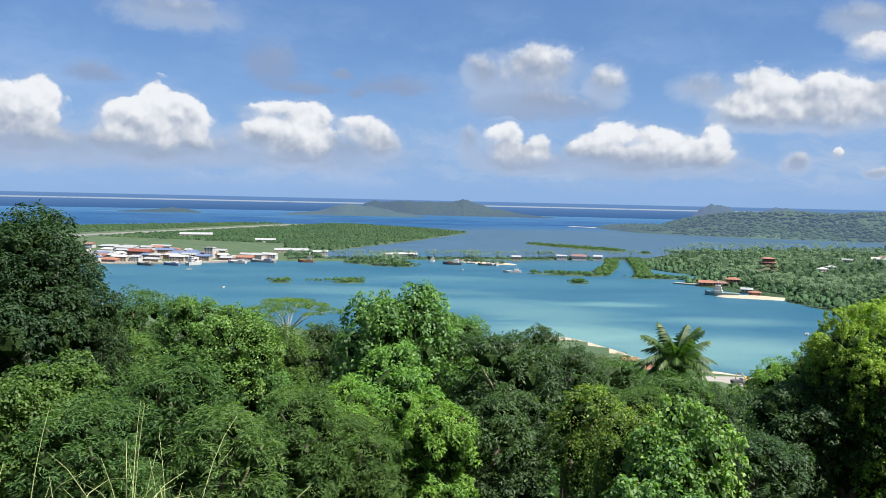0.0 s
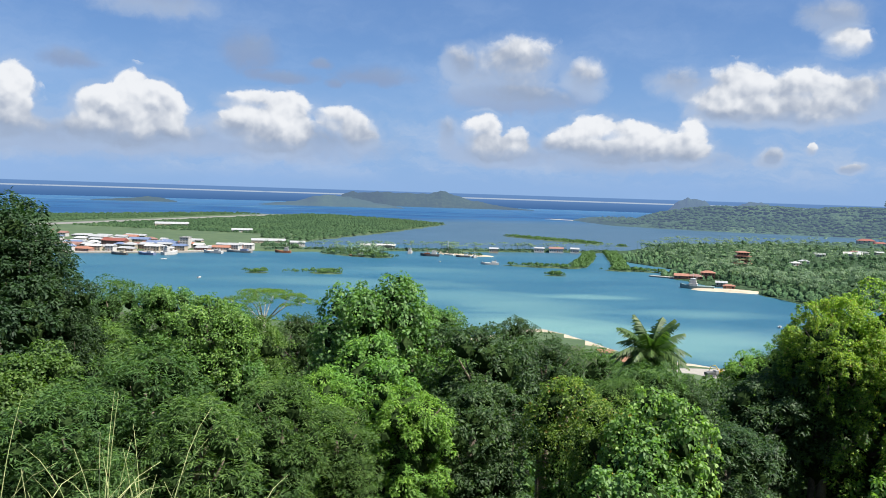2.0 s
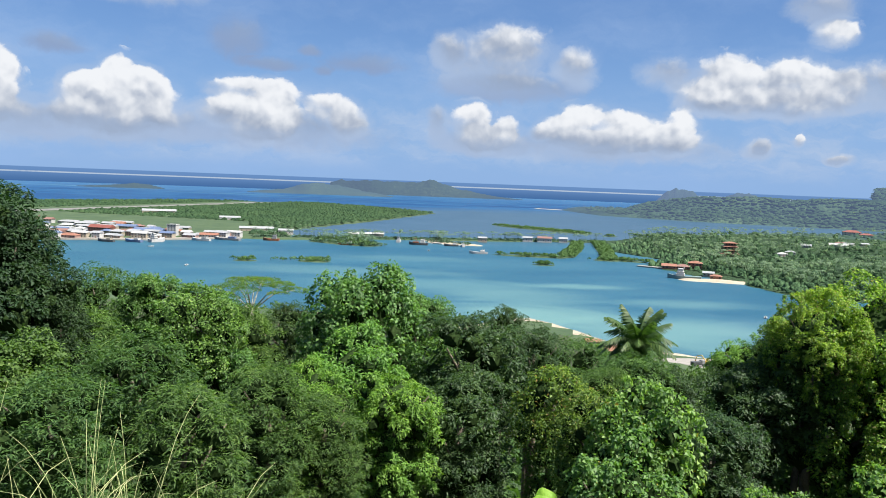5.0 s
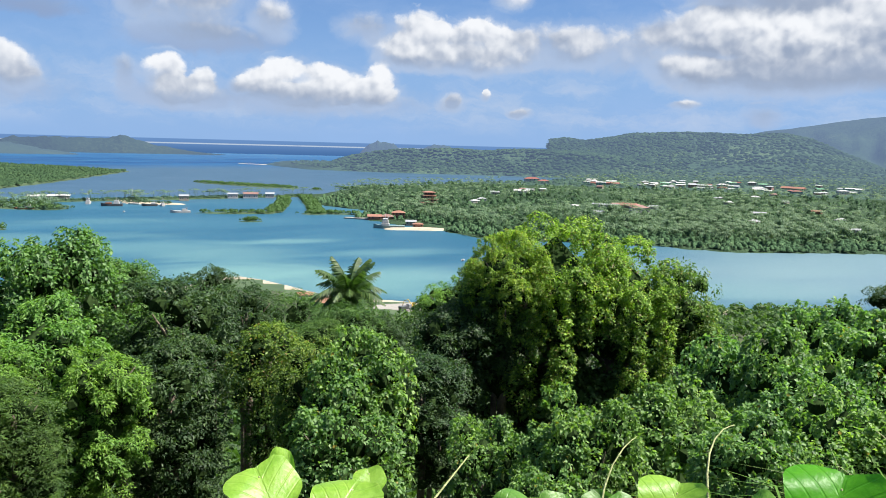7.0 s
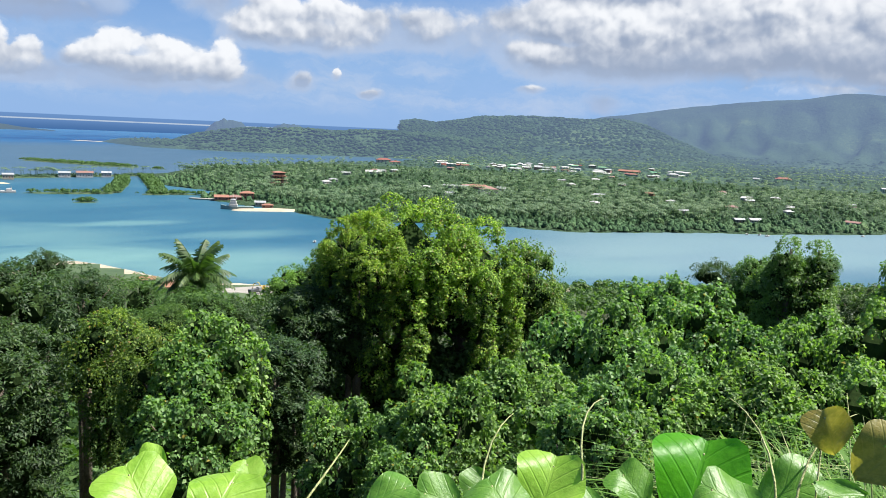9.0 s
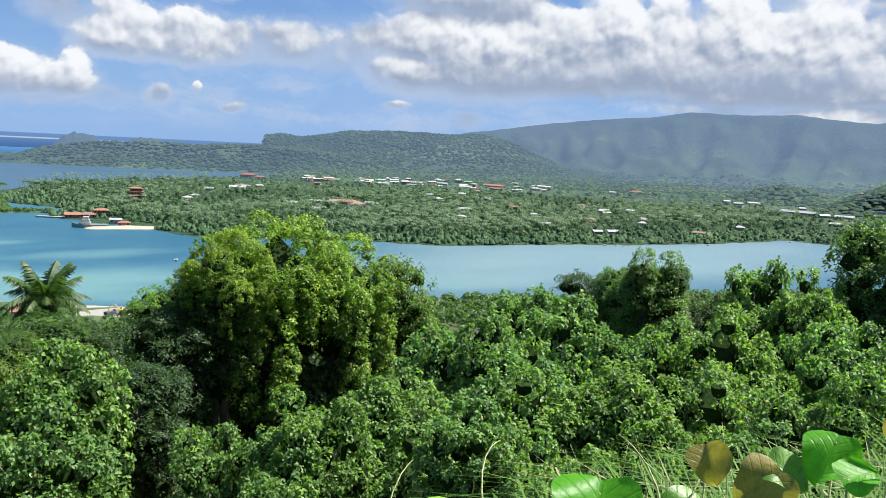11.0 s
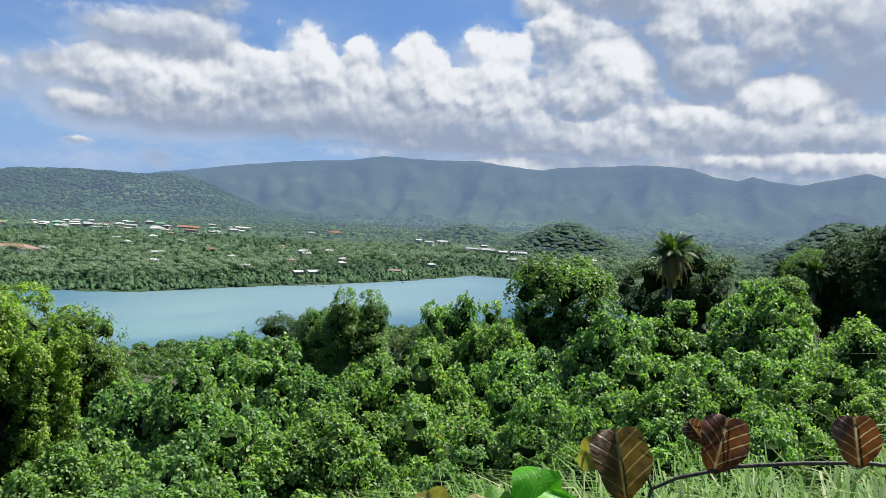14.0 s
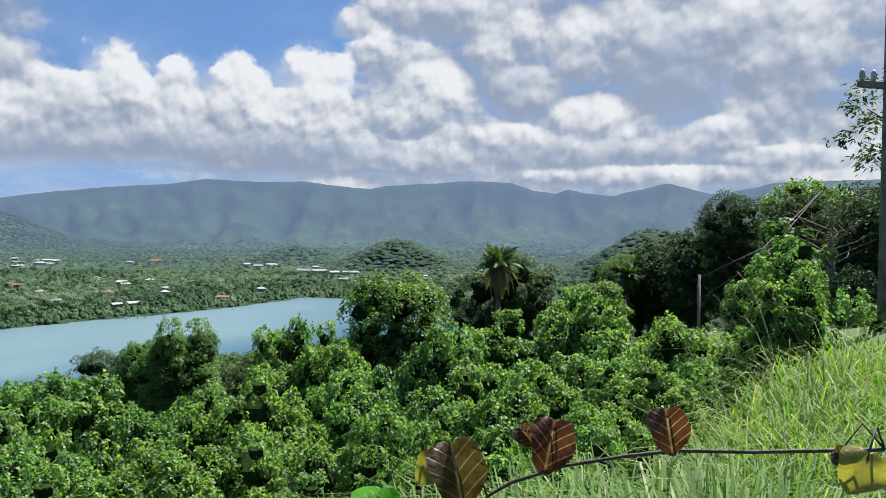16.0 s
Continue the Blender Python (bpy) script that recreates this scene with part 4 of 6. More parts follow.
p = p[keep]
p[:, 2] = 1.8
stand("island_forest", canopy(p, rng.uniform(2.0, 4.8, len(p)), 0.5), LEAF_CANOPY_DARK, "dense dark forest on the flat island", smooth=True)
mang = np.concatenate([scatter_poly(2400, MOLE, 0.5), scatter_poly(2400, EAST_BANK, 0.5), scatter_poly(1500, OUTER, 2), scatter_poly(300, SPIT, 2)]
                      + [np.stack([c[0] + rng.normal(size=c[3]) * c[2] * 0.55, c[1] + rng.normal(size=c[3]) * c[2] * 0.4, np.full(c[3], 0.3)], axis=1)
                         for c in ((-152, 756, 9, 26), (-88, 768, 12, 40), (139, 808, 7, 26), (222, 884, 11, 34), (300, 1395, 14, 20), (338, 1330, 10, 14),
                                   (395, 1385, 8, 10), (-112, 764, 16, 9))])
stand("mangrove_thicket", tufts(mang, rng.uniform(1.6, 3.4, len(mang)), 30, 0.9, 0.7), LEAF_MANGROVE, "rounded mangrove thickets standing in the shallows")
row = np.array([(x + rng.normal() * 4, float(np.interp(x, (-200, -32, 90, 180, 290), (1035, 1092, 1119, 1148, 1180))) + rng.normal() * 5, 1.3) for x in rng.uniform(-200, 290, 210)])
row = np.concatenate([row, scatter_poly(160, SPIT, 3), scatter_poly(90, JETTY_ISLE, 8)])
stand("causeway_palms", palm_tufts(row, rng.uniform(7, 12, len(row))), LEAF_PALM_HAZE, "row of coconut palms along the causeway")
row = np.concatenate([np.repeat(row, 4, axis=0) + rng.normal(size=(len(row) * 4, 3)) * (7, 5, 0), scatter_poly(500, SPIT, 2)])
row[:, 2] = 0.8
stand("causeway_bushes", tufts(row, rng.uniform(1.0, 2.6, len(row)), 18, 0.8), LEAF_FAR_HAZE, "bushes along the causeway")

# the wood on the lower slope, down to the shore
a = np.radians(rng.uniform(-32, 75, 5200))
r = 80 / np.tan(np.radians(rng.uniform(9.2, 38, 5200)))
x, y = r * np.sin(a), r * np.cos(a)
low = np.array([downhill(u, v) for u, v in zip(x, y)])
bay = (np.degrees(a) > 8.5) & (np.degrees(a) < 23.5)
k = (low > 55) & (low < np.where(bay, 372, 404))
pts = [(u, v, slope_z(u, v)) for u, v in zip(x[k], y[k])]
# thickest along the shore east of the beach
for k in range(1400):
    u, v, _ = polar(rng.uniform(25, 72), 1.0)
    q = rng.uniform(330, 408) / downhill(u, v)
    pts.append((u * q, v * q, slope_z(u * q, v * q)))
pts = np.array(pts)
stand("slope_wood", tufts(pts, rng.uniform(2.0, 4.0, len(pts)), 44, size=0.6), LEAF_FEATHER, "mixed wood on the lower slope above the beach")
# ---- near trees ----
def leaf_blades(p, nrm, axis, length, width, fold=0.18):
    """Folded two-triangle leaves at p, facing nrm, growing along axis."""
    side = np.cross(nrm, axis)
    side /= np.linalg.norm(side, axis=1, keepdims=True) + 1e-9
    L, W = length[:, None], width[:, None]
    mid = p + axis * L * 0.45 + nrm * W * fold
    tip = p + axis * L - nrm * L * 0.12
    v = np.stack([p, mid + side * W * 0.5, tip, mid - side * W * 0.5], axis=1).reshape(-1, 3)
    k = np.arange(len(p))[:, None] * 4
    t = np.concatenate([k + [0, 1, 2], k + [0, 2, 3]], axis=1).reshape(-1, 3)
    return v, t


def unit(v):
    return v / (np.linalg.norm(v, axis=-1, keepdims=True) + 1e-9)


def crown_mesh(name, mat, lobes, clusters, per, leaf_len, leaf_wid, spread, droop, seed, hang=0.0, flat=0.0):
    """A crown: leaf clusters over the skins of several lobes (x, y, z, radius, stretch)."""
    g = np.random.default_rng(seed)
    lobes = np.array(lobes, float)
    area = lobes[:, 3] ** 2 * lobes[:, 4]
    who = g.choice(len(lobes), clusters, p=area / area.sum())
    d = unit(g.normal(size=(clusters, 3)))
    d[:, 2] = np.where(d[:, 2] < -0.35, -d[:, 2], d[:, 2])
    B = lobes[who]
    lump = 1 + 0.16 * np.sin(d[:, 0] * 9 + who) * np.sin(d[:, 1] * 8 + 2 * who) + 0.06 * g.normal(size=clusters) + 0.30 * g.random(clusters) * (g.random(clusters) > 0.94)
    c = B[:, :3] + d * (B[:, 3] * lump)[:, None] * np.stack([np.ones(clusters), np.ones(clusters), B[:, 4]], axis=1)
    # drop clusters buried in another lobe
    ok = np.ones(clusters, bool)
    for x, y, z, r, s in lobes:
        q = (c - (x, y, z)) / (r, r, r * s)
        ok &= np.linalg.norm(q, axis=1) > 0.82
    c, d = c[ok], d[ok]
    n = len(c) * per
    o = unit(g.normal(size=(n, 3)) + np.repeat(d, per, axis=0) * 0.9)
    size = np.repeat(g.uniform(0.65, 1.3, len(c)), per)[:, None] * spread
    p = np.repeat(c, per, axis=0) + o * size * g.uniform(0.55, 1.0, (n, 1)) * np.array([1, 1, 1 - 0.75 * flat])
    if hang:
        p[:, 2] -= hang * g.random(n) ** 2 * np.repeat(g.random(len(c)) > 0.45, per)
    nrm = unit(o * (0.7 - 0.5 * flat) + np.array([0, 0, 0.65 + flat]) + g.normal(size=(n, 3)) * 0.38)
    axis = unit(g.normal(size=(n, 3)) + o * 0.8 + np.array([0, 0, -droop]))
    axis = unit(axis - nrm * (axis * nrm).sum(axis=1, keepdims=True) * 0.85)
    k = g.uniform(0.65, 1.25, n)
    v, t = leaf_blades(p, nrm, axis, leaf_len * k, leaf_wid * k * g.uniform(0.8, 1.15, n))
    return tri_mesh(name, v, t, mat)


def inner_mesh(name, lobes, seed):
    """Deep shade inside a crown, put in as a rough near-black core in every lobe."""
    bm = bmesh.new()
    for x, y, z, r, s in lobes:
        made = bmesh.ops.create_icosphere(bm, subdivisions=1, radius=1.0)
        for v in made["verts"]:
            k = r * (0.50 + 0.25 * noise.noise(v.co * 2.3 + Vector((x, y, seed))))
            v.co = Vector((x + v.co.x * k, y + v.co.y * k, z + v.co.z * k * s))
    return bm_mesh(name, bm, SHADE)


def lobe_set(seed, R, H, count, ragged=0.12, small=0.30, large=0.46):
    """Lobes of a domed crown of radius R, its top at 0, whose flanks hang down to -H."""
    g = np.random.default_rng(seed)
    out = [(g.normal() * 0.1 * R, g.normal() * 0.1 * R, -R * 0.5, R * 0.5, 1.0)]
    for k in range(count):
        q = (k + 0.6) / count
        a = k * 2.4 + g.random() * 0.8
        r = R * g.uniform(small, large)
        if q < 0.6:
            th = radians(28 + 62 * q / 0.6)
            away, z = (R - r) * math.sin(th), -R + (R - r) * math.cos(th)
        else:
            away, z = (R - r) * g.uniform(0.8, 1.05), -R - (H - R - r) * (q - 0.6) / 0.4
        out.append((away * math.cos(a), away * math.sin(a), z + g.normal() * ragged * R, r, g.uniform(0.8, 1.2)))
    out.append((0, 0, -(H + R) * 0.5, R * 0.7, (H - R * 0.6) / (1.4 * R)))
    return out


KINDS = {
    # material, radius, height, lobes, clusters, leaves each, leaf length, width, cluster size, droop, hang, flat, raggedness
    "dark": (LEAF_DARK, 2.8, 6.5, 19, 520, 28, 0.20, 0.092, 0.38, 0.5, 0.0, 0.3, 0.16),
    "shade": (LEAF_SHADE, 2.8, 6.5, 19, 640, 28, 0.20, 0.095, 0.40, 0.5, 0.0, 0.2, 0.16),
    "broad": (LEAF_BROAD, 1.8, 4.2, 26, 400, 22, 0.16, 0.105, 0.27, 0.5, 0.2, 0.0, 0.16),
    "feather": (LEAF_FEATHER, 2.5, 5.2, 18, 480, 30, 0.25, 0.062, 0.46, 0.3, 0.0, 0.6, 0.16),
    "vine": (LEAF_VINE, 2.6, 6.0, 34, 760, 24, 0.150, 0.120, 0.30, 0.9, 0.4, 0.0, 0.12),
    "bright": (LEAF_BRIGHT, 2.0, 4.5, 30, 340, 42, 0.17, 0.07, 0.30, 0.9, 0.1, 0.2, 0.16),
    "gold": (LEAF_GOLD, 2.4, 6.0, 18, 520, 24, 0.17, 0.10, 0.31, 0.7, 0.5, 0.0, 0.16),
    "shrub": (LEAF_SHRUB, 1.5, 3.2, 32, 470, 22, 0.112, 0.090, 0.17, 0.35, 0.0, 0.0, 0.18),
    "bigvine": (LEAF_LIME, 3.6, 9.5, 26, 2300, 26, 0.14, 0.10, 0.22, 0.6, 0.25, 0.0, 0.20),
}
MADE = {}


def trunk_parts(root, R, H, mat, seed, limbs=5):
    g = random.Random(seed)
    part("trunk", tube_mesh("trunk", [(0, 0, -H - 14), (0.2, 0, -H - 2), (0.1, 0.15, -H * 0.6), (0, 0, -R * 0.6)],
                            [R * 0.11, R * 0.085, R * 0.06, R * 0.02], mat), root)
    for k in range(limbs):
        a, z = k * 2 * math.pi / limbs + g.random(), -H * (0.9 - 0.5 * k / limbs)
        far = R * g.uniform(0.55, 0.8)
        part("limb", tube_mesh("limb", [(0.1, 0.1, z), (far * 0.5 * math.cos(a), far * 0.5 * math.sin(a), z + R * 0.3),
                                        (far * math.cos(a), far * math.sin(a), z + R * 0.75)], [R * 0.045, R * 0.03, R * 0.01], mat, 5), root)


WORDS = {
    "dark": ("broadleaf_tree", "tall dark green broadleaf tree on the hillside", "tree"),
    "shade": ("shade_tree", "tall dark tree with dense small leaves", "tree"),
    "broad": ("leafy_tree", "leafy green tree hung with creepers", "tree"),
    "feather": ("feathery_tree", "feathery-leaved green tree on the slope", "tree"),
    "vine": ("vine_covered_tree", "rounded tree smothered in heart-leaved vines", "tree"),
    "bright": ("fresh_green_tree", "bright yellow-green tree in young leaf", "tree"),
    "gold": ("yellowing_tree", "creeper-hung tree with yellowing leaves", "tree"),
    "shrub": ("round_leaved_shrub", "dense shrub with glossy round leaves", "shrub"),
    "bigvine": ("vine_draped_tree", "large tree draped in hanging vine curtains", "tree"),
    "tower": ("vine_tower", "narrow dead trunk wrapped in climbing vines", "tree"),
    "stub": ("vine_covered_stump", "tall stump smothered in large-leaved climbing vines", "tree"),
    "flat": ("umbrella_tree", "flat-topped umbrella tree with pale limbs", "tree"),
    "palm": ("coconut_palm", "coconut palm rising above the trees", "palm"),
    "old": ("old_palm", "old palm with drooping dry fronds", "palm"),
}


def make_tree(kind, variant):
    name, label, cat = WORDS[kind]
    root = thing(name, pose(0, 0, 0), label, cat, "hillside " + cat + "s")
    seed = sum(map(ord, kind)) * 13 + variant * 101
    if kind == "tower":
        lobes = [(0.35 * math.cos(k * 2.1), 0.35 * math.sin(k * 2.1), -0.9 - k * 0.9, 0.85 + 0.09 * k + 0.2 * math.sin(k * 3 + variant), 0.95) for k in range(11)]
        part("crown", crown_mesh("crown", LEAF_VINE, lobes, 900, 18, 0.15, 0.12, 0.28, 1.0, seed, hang=0.7), root)
        part("trunk", tube_mesh("trunk", [(0, 0, -26), (0, 0, -8), (0, 0, -1)], [0.35, 0.3, 0.12], BARK), root)
        return root, 1.25
    if kind == "stub":
        lobes = [(0.3 * math.cos(k * 2.1), 0.3 * math.sin(k * 2.1), -0.75 - k * 0.62, 0.80 + 0.10 * k + 0.12 * math.sin(k * 3), 0.95) for k in range(12)]
        part("crown", crown_mesh("crown", LEAF_BROAD, lobes, 420, 11, 0.34, 0.30, 0.30, 1.0, seed, hang=0.4), root)
        part("inner_growth", inner_mesh("inner_growth", [(x, y, z, r * 1.35, s) for x, y, z, r, s in lobes], seed), root, "near-black rough core, painted shade inside the crown")
        part("trunk", tube_mesh("trunk", [(0, 0, -12), (0, 0, -6), (0, 0, -1)], [0.4, 0.32, 0.15], BARK), root)
        return root, 1.25
    if kind == "flat":
        lobes = []
        g = random.Random(5)
        for k in range(16):
            a = k * 2.4
            q = math.sqrt((k + 0.5) / 16) * 5.2
            lobes.append((q * math.cos(a), q * math.sin(a), -0.5 - 0.10 * q * q * 0.7 + g.gauss(0, 0.3), g.uniform(0.9, 1.5), 0.22))
        part("crown", crown_mesh("crown", LEAF_GOLD, lobes, 400, 24, 0.26, 0.08, 0.50, 0.1, seed, flat=0.9), root)
        part("trunk", tube_mesh("trunk", [(0, 0, -24), (0.2, 0, -7), (0, 0.1, -4.5)], [0.5, 0.35, 0.28], BARK_PALE), root)
        for x, y, z, r, s in lobes[1::2]:
            part("limb", tube_mesh("limb", [(0, 0.1, -4.8), (x * 0.5, y * 0.5, -2.6), (x, y, z)], [0.11, 0.07, 0.025], BARK_PALE, 5), root)
        return root, 6.0
    mat, R, H, count, clusters, per, ll, lw, spread, droop, hang, flat, top = KINDS[kind]
    clumpy = kind in ("shrub", "vine", "bright", "broad")
    lobes = lobe_set(seed, R, H, count, top, *((0.19, 0.33) if clumpy else (0.27, 0.42)))
    if kind == "bigvine":
        # many separate clumps on a dome, with curtains of vines hanging from its rim and hollows between them
        g = np.random.default_rng(seed + 1)
        lobes = []
        for k in range(84):
            th, a = math.acos(1 - 1.5 * (k + 0.5) / 84), k * 2.39996 + g.uniform(-0.25, 0.25)
            d = Vector((math.sin(th) * math.cos(a), math.sin(th) * math.sin(a), math.cos(th)))
            if k > 5 and noise.noise(d * 2.3 + Vector((seed * 0.37, 0, 0))) > 0.13:
                continue
            r, away = R * g.uniform(0.12, 0.21), R * g.uniform(0.72, 1.06)
            lobes.append((d.x * away, d.y * away, -R + d.z * away * 0.95, r, g.uniform(0.7, 1.0)))
        for k in range(11):
            a, wide = k * 0.571 + g.uniform(-0.2, 0.2), g.uniform(0.09, 0.16) * R
            reach, foot = R * g.uniform(0.74, 1.0), R * g.uniform(1.3, 2.6)
            for q in np.arange(R * 0.8, foot, wide * 1.2):
                lobes.append((reach * math.cos(a) + g.normal() * 0.10, reach * math.sin(a) + g.normal() * 0.10, -q, wide * g.uniform(0.75, 1.2), 1.2))
    part("crown", crown_mesh("crown", mat, lobes[1:-1] if clumpy else lobes, clusters, per, ll, lw, spread, droop, seed, hang, flat), root)
    part("inner_growth", inner_mesh("inner_growth", [(0, 0, -R * 1.1, R * 1.25, 1.3)] if kind == "bigvine" else [(x, y, z, r * ((1.5 if i in (0, len(lobes) - 1) else 1.12) if clumpy else 1.0), s) for i, (x, y, z, r, s) in enumerate(lobes)], seed), root, "near-black rough core, painted shade inside the crown")
    trunk_parts(root, R, H, BARK, seed)
    return root, R


def place_tree(kind, az, el, d, radius, turn):
    """A tree whose top stands at azimuth az and elevation el, d metres from the eye."""
    variant = turn % (3 if kind in ("shrub", "dark", "feather", "vine") else 2)
    if (kind, variant) not in MADE:
        MADE[kind, variant] = [*make_tree(kind, variant), False]
    root, R, used = MADE[kind, variant]
    x, y, _ = polar(az, d)
    z = 80 + d * math.tan(radians(el))
    s = max(0.35, radius / R)
    at = pose(x, y, z, 0, 0, turn * 67.0) @ Matrix.Diagonal((s, s, s * (1.0 + 0.08 * math.sin(turn) + (0.3 + 0.15 * math.sin(turn * 2.3) if kind == "shrub" else 0.0)), 1))
    if not used:
        root.matrix_basis = at
        MADE[kind, variant][2] = True
        return root
    ob = copy_thing(root, pose(0, 0, 0))
    ob.matrix_basis = at
    return ob


# azimuth and elevation of the top, distance, crown radius, kind
TREES_WEST = [
    (84.6, -12.16, 8, 0.3, "shrub"), (87.5, -10.93, 9, 0.4, "shrub"), (90.5, -9.86, 10, 0.5, "shrub"), (93.3, -8.63, 12, 0.5, "shrub"), (96.2, -7.41, 13, 0.5, "shrub"),
    (-30.0, -2.01, 36, 3.0, "shade"), (-26.0, -3.61, 33, 2.0, "shade"), (-27.3, -6.82, 31, 2.4, "shade"), (94.7, -6.97, 13, 0.7, "shrub"), (91.8, -7.12, 15, 0.8, "shrub"),
    (88.7, -7.64, 16, 0.9, "shrub"), (97.2, -7.58, 12, 0.5, "shrub"), (100.3, -6.65, 13, 0.5, "vine"), (92.5, -9.36, 11, 0.6, "shrub"), (-27.4, -1.46, 34, 2.5, "shade"),
    (-24.0, -6.26, 32, 1.5, "shade"), (-25.7, -10.83, 22, 1.2, "broad"), (-20.5, -6.71, 46, 2.3, "feather"), (-17.4, -7.07, 40, 1.7, "vine"), (-14.3, -8.12, 36, 2.0, "vine"),
    (-22.3, -9.19, 33, 2.1, "feather"), (-18.7, -11.20, 26, 1.8, "feather"), (-11.9, -8.88, 50, 2.5, "feather"), (-8.6, -9.10, 58, 2.4, "dark"), (-10.8, -6.81, 75, 4.5, "flat"),
    (-3.1, -6.75, 38, 3.0, "vine"), (1.0, -8.19, 42, 2.0, "vine"), (-3.6, -11.45, 31, 2.2, "bright"), (-0.3, -13.94, 28, 1.6, "bright"), (-6.3, -13.41, 29, 1.2, "bright"),
]
TREES_MIDDLE = [
    (-5.5, -15.53, 23, 1.1, "feather"), (-9.7, -13.37, 22, 1.4, "feather"), (-15.0, -14.92, 17, 1.3, "feather"), (-23.7, -13.65, 16, 1.2, "feather"), (-27.6, -12.09, 18, 1.0, "broad"),
    (4.9, -9.59, 36, 2.7, "dark"), (4.2, -14.01, 30, 2.1, "dark"), (7.1, -8.79, 58, 1.8, "dark"), (9.3, -10.07, 44, 2.2, "dark"), (11.0, -12.89, 30, 1.7, "gold"),
    (13.8, -14.40, 26, 1.3, "gold"), (17.4, -14.82, 24, 1.7, "shrub"), (16.7, -11.63, 56, 2.8, "feather"), (14.9, -12.61, 54, 2.3, "feather"), (19.0, -12.26, 57, 2.4, "dark"),
    (12.5, -10.86, 110, 5.4, "feather"), (20.1, -12.52, 85, 3.6, "broad"), (23.6, -9.74, 46, 1.8, "bright"), (23.9, -11.75, 37, 2.1, "dark"), (22.0, -15.04, 26, 1.6, "dark"),
    (31.2, -4.95, 40, 3.5, "bigvine"), (27.9, -6.15, 38, 2.0, "bigvine"), (35.4, -6.23, 41, 3.2, "bigvine"), (39.9, -7.92, 42, 2.2, "gold"), (25.6, -8.44, 41, 1.2, "gold"),
    (26.7, -18.80, 18, 1.1, "shrub"), (32.9, -18.67, 17, 1.1, "shrub"), (39.0, -16.00, 21, 1.5, "shrub"), (42.9, -12.56, 27, 1.8, "shrub"), (47.3, -13.74, 24, 1.7, "shrub"),
]
TREES_EAST = [
    (49.1, -8.82, 45, 2.5, "shrub"), (52.9, -8.01, 60, 2.0, "dark"), (55.6, -7.45, 52, 1.8, "vine"), (57.6, -7.10, 47, 2.3, "vine"), (57.3, -5.79, 46, 0.8, "tower"), (59.0, -5.85, 47, 0.8, "tower"),
    (51.8, -11.73, 31, 2.0, "shrub"), (55.4, -11.68, 29, 1.8, "shrub"), (59.6, -11.67, 30, 1.9, "shrub"), (62.4, -8.65, 60, 2.5, "dark"), (50.4, -17.24, 18, 1.3, "shrub"),
    (55.6, -16.51, 18, 1.3, "shrub"), (64.7, -7.51, 42, 1.9, "shrub"), (63.0, -11.02, 28, 1.7, "shrub"), (67.9, -7.83, 36, 1.8, "shrub"), (72.5, -2.87, 42, 2.8, "vine"),
    (70.6, -8.74, 28, 1.7, "shrub"), (75.6, -8.00, 27, 1.7, "shrub"), (78.6, -2.87, 52, 2.6, "dark"), (81.9, -1.70, 52, 2.2, "dark"), (79.7, -7.15, 31, 1.7, "shrub"),
    (82.4, -7.34, 31, 1.5, "shrub"), (57.2, -14.42, 20, 1.4, "shrub"), (62.4, -14.20, 20, 1.3, "shrub"), (49.0, -14.83, 20, 1.4, "shrub"), (34.6, -19.22, 16, 1.1, "shrub"),
    (40.6, -15.89, 20, 1.4, "shrub"), (67.2, -13.73, 18, 1.3, "shrub"), (51.3, -19.56, 13, 0.9, "shrub"), (45.1, -19.30, 14, 1.0, "shrub"), (59.5, -18.69, 13, 0.8, "shrub"),
]
TREES_RIDGE = [
    (64.7, -18.01, 12, 0.7, "shrub"), (72.0, -12.40, 18, 1.1, "shrub"), (85.4, -5.05, 31, 1.9, "shrub"), (89.4, -5.88, 24, 1.5, "shrub"), (92.8, -5.23, 22, 1.3, "shrub"),
    (91.2, -0.61, 46, 2.2, "shade"), (93.5, 0.60, 43, 1.8, "shade"), (95.6, 2.83, 38, 1.5, "shade"), (79.9, -11.25, 14, 0.9, "shrub"), (74.8, -12.00, 15, 0.8, "shrub"),
    (88.8, -1.40, 46, 1.5, "feather"), (86.7, -3.42, 40, 1.7, "vine"), (82.6, -9.50, 18, 1.1, "shrub"), (99.0, 1.5, 13.5, 0.42, "stub"), (101.5, -4.5, 18, 1.0, "shrub"), (103.8, -4.0, 17, 1.0, "shrub"), (105.0, -3.5, 20, 1.2, "vine"), (102.5, -2.0, 24, 1.4, "shade"), (100.1, 2.70, 34, 1.5, "shade"),
    (103.4, 3.20, 32, 1.7, "shade"), (104.2, 2.48, 28, 1.5, "shade"), (97.5, -2.34, 30, 1.3, "vine"), (102.9, -3.61, 22, 1.2, "vine"), (95.4, -6.56, 16, 0.8, "shrub"),
]
PALMS = [
    (16.5, -10.81, 62, 2.8, "palm"), (16.2, -17.88, 27, 1.0, "palm"), (79.9, -2.39, 46, 1.3, "old"), (88.9, -2.98, 44, 0.7, "palm"), (87.0, -3.02, 50, 0.7, "palm"),
]
turn = 0
